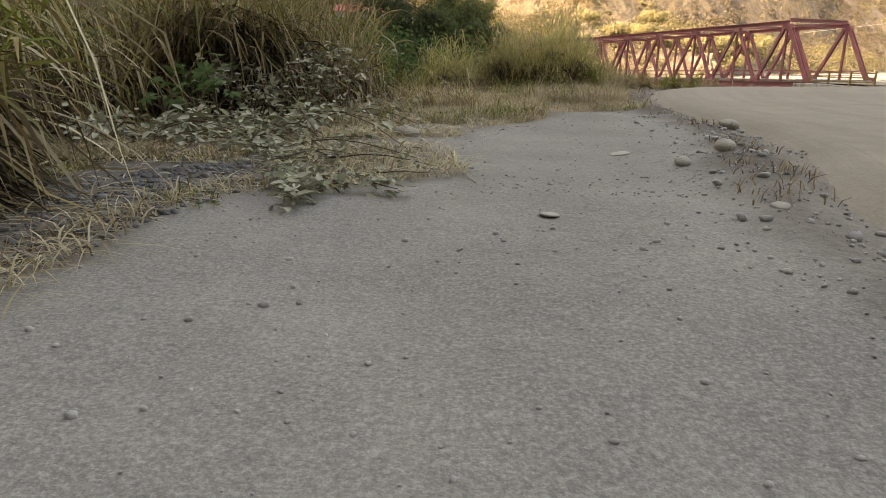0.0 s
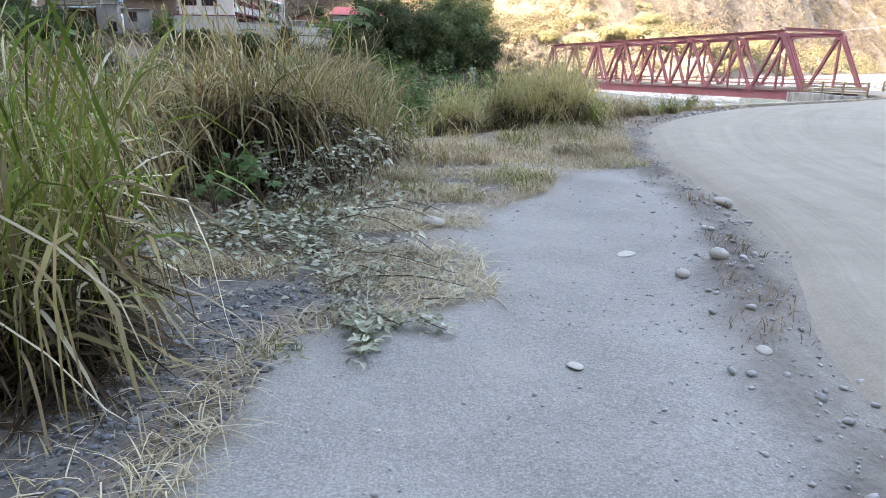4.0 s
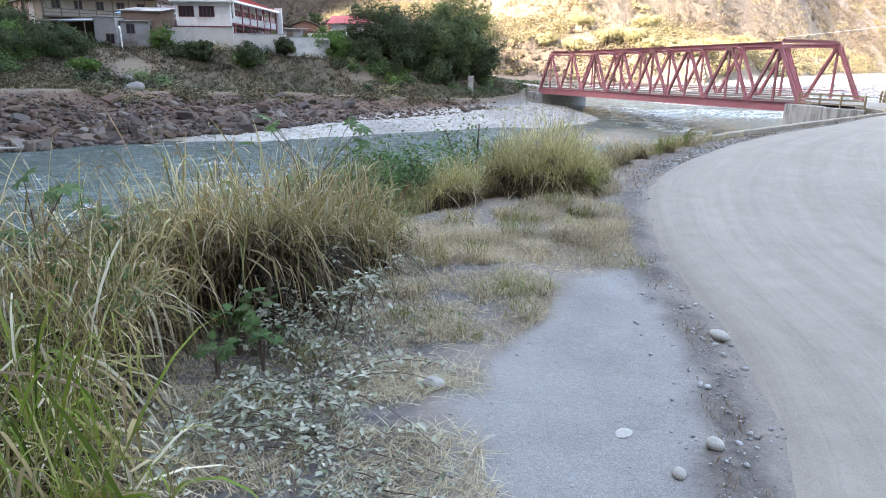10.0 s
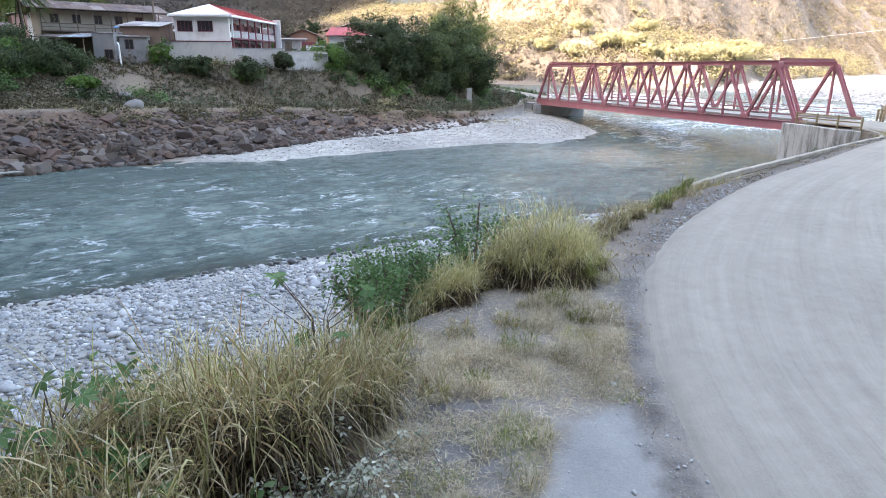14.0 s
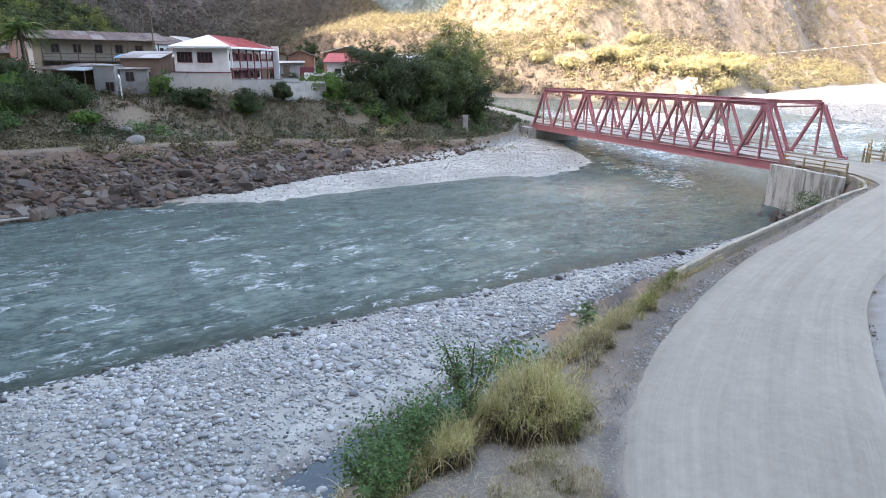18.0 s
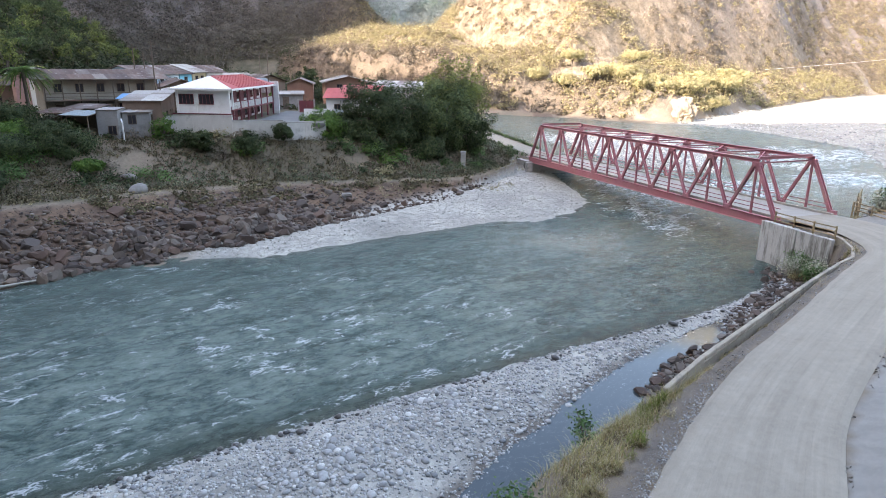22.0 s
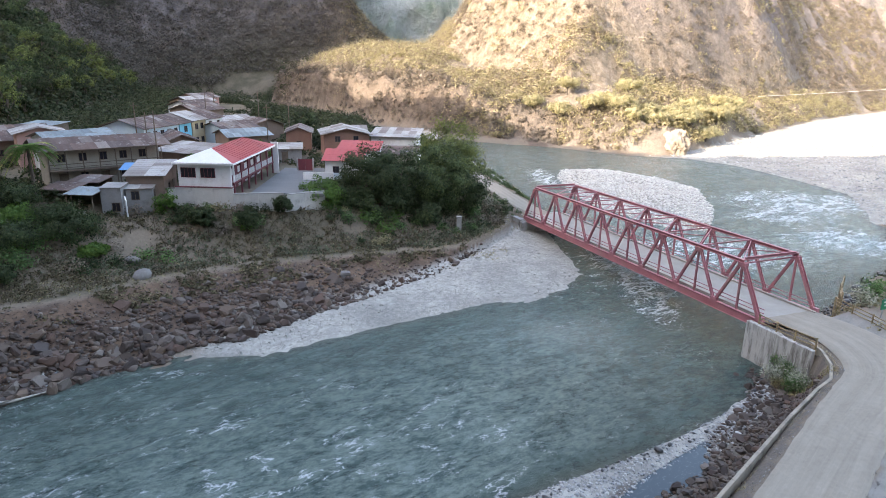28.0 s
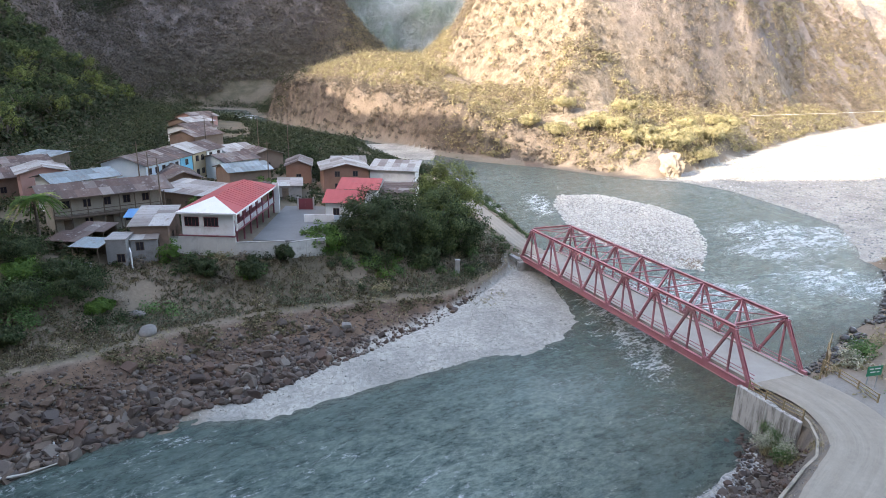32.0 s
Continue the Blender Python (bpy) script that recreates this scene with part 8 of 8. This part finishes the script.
gx, gy = rs.uniform(2, 26, 1600), rs.uniform(104, 160, 1600)
ok = (reach(gx, gy, RIVER) > 0.3) & (reach(gx, gy, RIVER) < 7) & (along(gx, gy, FAR_ROAD)[0] > 2.5)
gx, gy = gx[ok], gy[ok]
r = rs.uniform(0.3, 0.9, len(gx))
p, pn = bush_points(rs, gx, gy, height(gx, gy), r, r, 34)
co, q = leaves(rs, p, rs.uniform(0.16, 0.3, len(p)), 0.3, normal=pn)
stuff("approach_bushes", "green bushes along the far road's river side", "bushes", co, q, TREE_MID)

# ---- stones ----
def stone_mesh(name, seed, subdiv, material, flat=0.6, rough=0.25, angular=False):
    rs = np.random.RandomState(seed)
    bm = bmesh.new()
    bmesh.ops.create_icosphere(bm, subdivisions=subdiv, radius=0.5)
    slant = rs.uniform(-0.6, 0.6)
    for v in bm.verts:
        k = 1 + rough * rs.uniform(-0.6, 0.6)
        v.co *= k
        v.co.z *= flat
        if angular:
            # a slanting break takes the upper side off
            v.co.x = max(min(v.co.x, 0.34 - 0.25 * v.co.z), -0.36)
            v.co.y = max(min(v.co.y, 0.40), -0.3 + 0.2 * v.co.x)
            v.co.z = max(min(v.co.z, 0.2 + slant * v.co.x - 0.2 * v.co.y), -0.3)
    me = bpy.data.meshes.new(name)
    for f in bm.faces:
        f.smooth = not angular
    bm.to_mesh(me)
    bm.free()
    me.materials.append(material)
    return me


def shape_arrays(me):
    co = np.array([v.co[:] for v in me.vertices])
    fs = np.array([p.vertices[:] for p in me.polygons])
    return co, fs


def strewn(rs, shapes, x, y, z, size, tilt=0.5):
    """Many stones as arrays: each a shape turned, sized and set down."""
    cos, fss, off = [], [], 0
    which = rs.randint(len(shapes), size=len(x))
    for w, (co, fs) in enumerate(shapes):
        i = np.where(which == w)[0]
        if not len(i):
            continue
        a, b = rs.uniform(0, 2 * np.pi, len(i)), rs.normal(0, tilt, len(i))
        p = co[None] * (size[i, None, None] * np.stack([rs.uniform(0.8, 1.35, len(i)), rs.uniform(0.75, 1.1, len(i)), rs.uniform(0.7, 1.15, len(i))], -1)[:, None])
        y1, z1 = p[..., 1] * np.cos(b)[:, None] - p[..., 2] * np.sin(b)[:, None], p[..., 1] * np.sin(b)[:, None] + p[..., 2] * np.cos(b)[:, None]
        x2, y2 = p[..., 0] * np.cos(a)[:, None] - y1 * np.sin(a)[:, None], p[..., 0] * np.sin(a)[:, None] + y1 * np.cos(a)[:, None]
        q = np.stack([x2 + x[i, None], y2 + y[i, None], z1 + z[i, None]], -1)
        cos.append(q.reshape(-1, 3))
        fss.append((fs[None] + (np.arange(len(i)) * len(co))[:, None, None] + off).reshape(-1, fs.shape[1]))
        off += q.shape[0] * q.shape[1]
    return np.concatenate(cos), np.concatenate(fss)


def pieces(parent, name, meshes, rs, x, y, z, size, tilt=0.4):
    """Separate stones under a thing, sharing a few meshes."""
    for k in range(len(x)):
        ob = new(name, meshes[int(rs.randint(len(meshes)))])
        ob.matrix_basis = Matrix.LocRotScale((x[k], y[k], z[k]), Euler((rs.normal(0, tilt), rs.normal(0, tilt), rs.uniform(0, 6.28))), (size[k] * rs.uniform(0.85, 1.35), size[k] * rs.uniform(0.8, 1.1), size[k] * rs.uniform(0.75, 1.1)))
        ob.parent = parent


COBBLE_SHAPES = [stone_mesh("cobble", 200 + k, 2, COBBLE, 0.62, 0.12) for k in range(5)]
SMALL_SHAPES = [shape_arrays(stone_mesh("small_cobble", 210 + k, 1, COBBLES, 0.66, 0.2)) for k in range(6)]
ROCK_SHAPES = [stone_mesh("rock", 220 + k, 2, RIPRAP, 0.75, 0.55, True) for k in range(6)]
GRAVELS = stone_mat("spit_gravel", [(0.17 + c[0] * 0.52, 0.163 + c[1] * 0.5, 0.146 + c[2] * 0.46) for c in COBBLE_TONES], by="Island")
PALE_GRAVELS = stone_mat("island_gravel", [(0.36 + c[0] * 0.62, 0.352 + c[1] * 0.61, 0.33 + c[2] * 0.58) for c in COBBLE_TONES], by="Island")
SMALL_ROCKS = [shape_arrays(stone_mesh("small_rock", 230 + k, 1, RIPRAPS, 0.75, 0.45, True)) for k in range(6)]
rs = np.random.RandomState(300)
# the near gravel bar
gx, gy = rs.uniform(-40, 30, 190000), rs.uniform(-4, 54, 190000)
dr, dp_ = reach(gx, gy, RIVER), reach(gx, gy, PUDDLE)
dc, _, sc_ = along(gx, gy, CREST)
gz = height(gx, gy)
ok = (dr > -0.5) & (dr < 13) & (dp_ > -0.25) & (sc_ > 0) & ((gy < 24) | (dc > 2.6 + 2.5 * smooth(26, 31, gy) - 1.6 * smooth(38, 44, gy))) & (gz < water_z(gx, gy) + 1.1)
gx, gy, gz, dr = gx[ok], gy[ok], gz[ok], dr[ok]
size = np.clip(rs.lognormal(-1.86, 0.42, len(gx)), 0.07, 0.5) * (0.85 + 0.25 * rng_noise(gx, gy, 5, 92))
keep = rs.uniform(0, 1, len(gx)) < np.where(rng_noise(gx, gy, 3, 91) > -0.35, 0.95, 0.5)
gx, gy, gz, size, dr = gx[keep], gy[keep], gz[keep], size[keep], dr[keep]
bar_thing = thing("gravel_bar", "pale grey cobbles of the river bar", "gravel bar", kind="structure")
order = np.argsort(-size * (np.hypot(gx - 1, gy - 20) < 17))
big, rest = order[:300], order[300:27000]
pieces(bar_thing, "cobble", COBBLE_SHAPES, rs, gx[big], gy[big], gz[big] + size[big] * 0.12, size[big], 0.25)
co, f = strewn(rs, SMALL_SHAPES, gx[rest], gy[rest], gz[rest] + size[rest] * 0.1, size[rest], 0.3)
ob = tagged(new("small_cobbles", mesh_from("small_cobbles", co, f, COBBLES, True)), kind="stuff")
ob.parent = bar_thing
# spit and island gravel
for name, label, lo, hi, n, test, s0 in (("spit_gravel", "pale gravel of the spit below the village", (-26, 54), (21, 108), 40000, lambda x, y: (reach(x, y, RIVER) > -0.3) & (along(x, y, BANK_FOOT)[2] < 0), 0.1), ("island_gravel", "pale gravel of the island beyond the bridge", (27, 100), (62, 166), 26000, lambda x, y: reach(x, y, ISLAND) < 0.2, 0.28), ("plain_gravel", "pale gravel of the flood plain", (62, 96), (160, 240), 30000, lambda x, y: (reach(x, y, RIVER) > -0.3) & (along(x, y, HILL_FOOT)[2] < 0) & (height(x, y) < water_z(x, y) + 1.6), 0.36)):
    gx, gy = rs.uniform(lo[0], hi[0], n), rs.uniform(lo[1], hi[1], n)
    ok = test(gx, gy)
    gx, gy = gx[ok][:9000], gy[ok][:9000]
    size = np.clip(rs.lognormal(math.log(s0), 0.45, len(gx)), 0.08, 0.8)
    co, f = strewn(rs, SMALL_SHAPES, gx, gy, height(gx, gy) + size * 0.08, size, 0.3)
    tagged(new(name, mesh_from(name, co, f, GRAVELS if name == "spit_gravel" else PALE_GRAVELS if name == "island_gravel" else COBBLES, True)), label, "gravel", kind="stuff")
# rock bank below the village
gx, gy = rs.uniform(-75, 12, 170000), rs.uniform(20, 106, 170000)
df, _, sf = along(gx, gy, BANK_FOOT)
db, _, sb = along(gx, gy, BENCH)
share = df / np.maximum(df + db, 0.1)
ok = ((sf > 0) | (df < np.where(gx < -25, 2.2, 0.6))) & (sb < 0) & (gy > 0.7 * -gx * 0.9) & (rs.uniform(0, 1, len(gx)) < np.clip(1.0 - share * 0.6, 0.12, 1) * np.where(gx > -8, 0.5, 1))
gx, gy, share = gx[ok][:26000], gy[ok][:26000], share[ok][:26000]
size = np.clip(rs.lognormal(-1.25, 0.66, len(gx)) * (1.4 - 1.15 * share), 0.12, 1.8) * np.where(gx > -12, 0.65, 1.0)
gz = height(gx, gy)
bank = thing("rock_bank", "reddish-grey broken rocks of the village bank", "rock bank", kind="structure")
order = np.argsort(-size)
big, rest = order[:300], order[300:]
pieces(bank, "rock", ROCK_SHAPES, rs, gx[big], gy[big], gz[big] + size[big] * 0.06, size[big], 0.45)
co, f = strewn(rs, SMALL_ROCKS, gx[rest], gy[rest], gz[rest] + size[rest] * 0.08, size[rest], 0.5)
ob = tagged(new("small_rocks", mesh_from("small_rocks", co, f, RIPRAPS)), kind="stuff")
ob.parent = bank
for x, y, s, label in ((-10.9, 74.6, 2.0, "pale angular boulder at the foot of the rock bank"), (-24.8, 61.6, 2.2, "large brown boulder on the rock bank"), (-32.6, 68.4, 2.6, "pale boulder on the bench"), (-35.0, 71.4, 2.2, "pale boulder on the bench")):
    b = tagged(new("boulder", (COBBLE_SHAPES[1] if "bench" in label else ROCK_SHAPES[2]).copy()), label, "boulder", "boulders")
    b.data.materials[0] = BOULDER if "pale" in label else RIPRAP
    b.matrix_basis = Matrix.LocRotScale((x, y, float(height(x, y)) + s * 0.12), Euler((0.1, 0.1, x)), (s, s * 0.8, s * 0.7))
# bleached driftwood at the foot of the rock bank
log = thing("driftwood_log", "bleached driftwood trunk lying along the water's edge", "log")
bm = bmesh.new()
path = [(-40.6, 44.6), (-38.4, 45.7), (-36.2, 47.0), (-34.4, 47.7), (-32.6, 49.2)]
tube(bm, [(x, y, max(float(height(x, y)), float(water_z(x, y))) + 0.35) for x, y in path], [0.22, 0.2, 0.17, 0.13, 0.05], 7)
part("trunk", bm, PALE_STONE, log, smooth_shade=True)
bm = bmesh.new()
tube(bm, [(-35.2, 47.4, float(height(-35.2, 47.4)) + 0.4), (-34.4, 46.9, -3.9), (-33.4, 46.9, -3.6)], [0.1, 0.07, 0.03], 6)
part("branch", bm, PALE_STONE, log, smooth_shade=True)
# kerb wall along the road
K = [(9.6, 24.9), (12.6, 28.2), (19.0, 34.5), (25.0, 40.4), (29.2, 44.3), (31.2, 45.9), (32.8, 48.4), (33.6, 51.0), (33.7, 53.2)]
KZ = [-0.24, -0.3, -0.43, -0.54, -0.59, -0.61, -0.62, -0.62, -0.62]
kerb = thing("kerb_wall", "pale concrete kerb on the retaining wall of the road", "kerb", kind="structure")
for (a, b, za, zb) in zip(K, K[1:], KZ, KZ[1:]):
    n = math.hypot(b[0] - a[0], b[1] - a[1])
    k = max(1, round(n / 2.0))
    ang = math.degrees(math.atan2(b[1] - a[1], b[0] - a[0]))
    for i in range(k):
        f = i / k
        z = za + (zb - za) * f
        part("kerb_block", box((0.015, -0.02, -0.25), (n / k - 0.015, 0.22, -0.02), 0.03, pose(a[0] + (b[0] - a[0]) * f, a[1] + (b[1] - a[1]) * f, z, 0, 0, ang)), KERB, kerb)
    part("wall_face", box((0, 0.02, -1.5), (n, 0.2, -0.26), 0.0, pose(a[0], a[1], min(za, zb), 0, 0, ang)), KERB, kerb)
# broken slabs below the kerb
gx, gy = rs.uniform(7, 34, 26000), rs.uniform(23, 56, 26000)
dk, _, sk = along(gx, gy, CREST)
ok = (sk > 0) & (dk > 0.5) & (dk < 5.4) & (gx + gy > 42 + 8 * rng_noise(gx, gy, 4, 83)) & (reach(gx, gy, PUDDLE) > -0.3) & ((gx < 30) | (gy < 50))
gx, gy = gx[ok][:2600], gy[ok][:2600]
size = np.clip(rs.lognormal(-1.35, 0.55, len(gx)), 0.12, 1.1)
rubble = thing("rubble_slope", "broken reddish slabs and rocks below the kerb", "rubble", kind="structure")
big = np.argsort(-size)
pieces(rubble, "slab", ROCK_SHAPES, rs, gx[big[:150]], gy[big[:150]], height(gx[big[:150]], gy[big[:150]]) + 0.1, size[big[:150]], 0.5)
co, f = strewn(rs, SMALL_ROCKS, gx[big[150:]], gy[big[150:]], height(gx[big[150:]], gy[big[150:]]) + 0.05, size[big[150:]], 0.5)
ob = tagged(new("small_rubble", mesh_from("small_rubble", co, f, RIPRAPS)), kind="stuff")
ob.parent = rubble
# clods of earth heaped along the road's edges, stones and dry tufts inside the kerb
rc = np.random.RandomState(611)
gx, gy = rc.uniform(4, 44, 90000), rc.uniform(4, 56, 90000)
d_r, _, s_r = along(gx, gy, ROAD_RIGHT)
d_l, _, s_l = along(gx, gy, ROAD_LEFT)
lump = rng_noise(gx, gy, 1.6, 12) + 0.6 * rng_noise(gx, gy, 0.5, 13)
ok = (d_r < 0.15 + 0.3 * rng_noise(gx, gy, 3, 14)) & (lump > -0.1) | (s_l > 0) & (d_l < 0.5) & (gy > 17) & (lump > 0.1)
gx, gy = gx[ok][:2300], gy[ok][:2300]
size = np.clip(rc.lognormal(-3.0, 0.55, len(gx)), 0.025, 0.17)
co, f = strewn(rc, SMALL_ROCKS, gx, gy, height(gx, gy) + 0.3 * size, size, 0.5)
tagged(new("earth_clods", mesh_from("earth_clods", co, f, CLOD)), "grey-brown clods of earth and stones heaped along the road edge", "clods", kind="stuff")
t = np.sort(rc.uniform(0, 1, 1500))
seg = np.minimum((t * (len(K) - 1)).astype(int), len(K) - 2)
fr = t * (len(K) - 1) - seg
ka, kb = np.array(K)[seg], np.array(K)[seg + 1]
gx, gy = ka[:, 0] + (kb - ka)[:, 0] * fr, ka[:, 1] + (kb - ka)[:, 1] * fr
ok = rng_noise(gx, gy, 1.4, 15) > -0.15
gx, gy = gx[ok] + rc.normal(0, 0.1, ok.sum()) + 0.22, gy[ok] + rc.normal(0, 0.1, ok.sum()) - 0.22
tall = rc.uniform(0.06, 0.3, len(gx))
co, q = blades(rc, on_ground(gx, gy, -0.01), tall, tall * rc.uniform(0.3, 1.0, len(gx)), 0.02 + 0 * tall, None, 0.5 + 0 * tall, 3)
stuff("kerb_grass", "dry grass growing along the inside of the kerb", "grass", co, q, MAT_GRASS)
# dark wet rocks at the water's edge
gx, gy = rs.uniform(-34, 80, 60000), rs.uniform(0, 106, 60000)
dw = along(gx, gy, SOUTH_SHORE)[0]
ok = (dw < np.where(gx > 36, 1.5, 0.55)) & (reach(gx, gy, RIVER) > -0.7) & (rng_noise(gx, gy, 5, 73) > -0.5)
gx, gy = gx[ok][:2600], gy[ok][:2600]
size = np.clip(rs.lognormal(-1.6, 0.45, len(gx)), 0.1, 0.8) * np.where(gx > 36, 2.0, 0.9)
co, f = strewn(rs, SMALL_SHAPES, gx, gy, height(gx, gy) + size * 0.22, size, 0.4)
tagged(new("wet_shore_rocks", mesh_from("wet_shore_rocks", co, f, WET_ROCK, True)), "dark wet rocks along the water's edge", "rocks", kind="stuff")
# stones on the pad and beside the road
for x, y, s, flat in ((-0.1, 4.95, 0.21, 0.9), (2.62, 5.96, 0.25, 0.8), (1.81, 4.09, 0.15, 1.1), (1.49, 3.85, 0.12, 0.95), (0.57, 2.58, 0.1, 0.3), (1.27, 4.34, 0.16, 0.2), (1.48, 2.76, 0.1, 0.5), (2.3, 8.6, 0.12, 0.8)):
    b = tagged(new("stone", COBBLE_SHAPES[int(abs(x * 10)) % 5].copy()), "pale rounded stone lying on the dirt pad", "stone", "stones on the pad")
    b.data.materials[0] = PALE_STONE
    b.matrix_basis = Matrix.LocRotScale((x, y, float(height(x, y)) + s * flat * 0.15), Euler((0.05, 0.1, x * 3)), (s * 0.92, s * 0.74, s * flat * 0.82))
gx, gy = np.concatenate([rs.uniform(0.9, 12, 90000), rs.uniform(4, 34, 40000)]), np.concatenate([rs.uniform(-2, 26, 90000), rs.uniform(14, 52, 40000)])
dl, _, sl = along(gx, gy, ROAD_LEFT)
ok = (np.abs(dl * sl - 0.14) < 0.6 * rs.uniform(0, 1, len(gx)) ** 2 + 0.06)
gx, gy = gx[ok][:5200], gy[ok][:5200]
size = np.clip(rs.lognormal(-4.15, 0.62, len(gx)), 0.007, 0.075) * np.where(gy > 16, 2.2, 1.0)
co, f = strewn(rs, SMALL_ROCKS, gx, gy, height(gx, gy) + size * 0.15, size, 0.5)
tagged(new("roadside_pebbles", mesh_from("roadside_pebbles", co, f, PEBBLES)), "pebbles and crumbled dirt along the road edge", "pebbles", kind="stuff")
gx, gy = rs.uniform(-1.5, 2.6, 30000), rs.uniform(0.2, 8.4, 30000)
ok = (reach(gx, gy, PAD) < 0.05) & (rs.uniform(0, 1, len(gx)) < 0.16 + 0.4 * (rng_noise(gx, gy, 0.8, 66) > 0.35))
gx, gy = gx[ok][:1900], gy[ok][:1900]
size = np.clip(rs.lognormal(-4.8, 0.5, len(gx)), 0.003, 0.03)
co, f = strewn(rs, SMALL_SHAPES, gx, gy, height(gx, gy) + size * 0.1, size, 0.5)
tagged(new("pad_grit", mesh_from("pad_grit", co, f, PEBBLES, True)), "fine grit lying on the grey dirt pad", "grit", kind="stuff")
gx, gy = rs.uniform(-1.9, -0.5, 12000), rs.uniform(1.2, 3.9, 12000)
ok = (reach(gx, gy, PAD) > 0.02) & (reach(gx, gy, PAD) < 0.7)
gx, gy = gx[ok][:2200], gy[ok][:2200]
size = np.clip(rs.lognormal(-4.0, 0.5, len(gx)), 0.008, 0.06)
co, f = strewn(rs, SMALL_ROCKS, gx, gy, height(gx, gy) + size * 0.1, size, 0.35)
tagged(new("shale_chips", mesh_from("shale_chips", co, f, SHALE)), "dark broken shale chips beside the pad", "rubble", kind="stuff")
# pale rock prow on the far shore
bm = bmesh.new()
bmesh.ops.create_icosphere(bm, subdivisions=4, radius=1.0)
for v in bm.verts:
    k = 1 + 0.45 * noise.fractal(v.co * 1.6, 0.9, 2.1, 5) + 0.14 * noise.noise(v.co * 6)
    v.co = Vector((v.co.x * k * (3.4 - 1.3 * v.co.z), v.co.y * k * 5.0, max(min(v.co.z * k, 0.86), -0.9) * 5.2))
prow = tagged(part("rock_prow", bm, PALE_ROCK), "pale eroded rock prow at the far shore", "rock")
prow.matrix_world = pose(72.5, 190.5, 0.6, 0, 0, 20) @ Matrix.Diagonal((0.8, 0.8, 0.82, 1.0))
# cable over the far river
bm = bmesh.new()
tube(bm, [(120 + 130 * k / 12, 240 - 100 * k / 12, 12 + 26 * k / 12 - 3.0 * math.sin(math.pi * k / 12)) for k in range(13)], [0.05] * 13, 5)
tagged(part("cable", bm, PLAIN_STEEL), "long steel cable spanning the far river", "cable")
# road sign and rails at the near approach
sg = thing("road_sign", "green road sign with white lettering on two posts", "sign", pose(43.2, 57.2, float(height(43.2, 57.2)), 0, 0, 14))
for x in (-0.6, 0.6):
    part("post", box((x - 0.05, -0.04, -0.3), (x + 0.05, 0.04, 2.6)), PLAIN_STEEL, sg)
brd = part("board", box((-0.95, -0.08, 1.5), (0.95, -0.045, 2.55), 0.01), SIGN_GREEN, sg)
for z, a, b in ((2.2, -0.7, -0.2), (2.2, -0.05, 0.7), (1.85, -0.6, 0.1), (1.85, 0.25, 0.6)):
    part("lettering_bar", box((a, -0.086, z), (b, -0.082, z + 0.14)), SIGN_WHITE, brd)
for label, pts, mat in (("faded yellow guard rail beside the bridge approach", [(41.2, 61.8), (41.6, 59.6), (42.0, 57.2), (42.2, 54.6)], YELLOW), ("faded yellow guard rail beside the bridge approach", [(42.8, 63.2), (44.4, 66.0), (46.4, 68.6)], YELLOW), ("rusted guard rail above the wing wall", [(30.9, 57.0), (31.6, 55.1), (32.3, 53.3), (33.2, 51.6)], YELLOW)):
    gr = thing("guard_rail", label, "guard rail", None, "guard rails")
    for a, b in zip(pts, pts[1:]):
        for z in (0.1, 0.45, 0.8):
            part("rail", beam((*a, z - 0.62), (*b, z - 0.62), 0.05, 0.1, profile="L"), mat, gr)
    for p in pts:
        part("rail_post", box((p[0] - 0.06, p[1] - 0.06, min(-1.6, float(height(*p)) - 0.2)), (p[0] + 0.06, p[1] + 0.06, 0.3)), mat, gr)
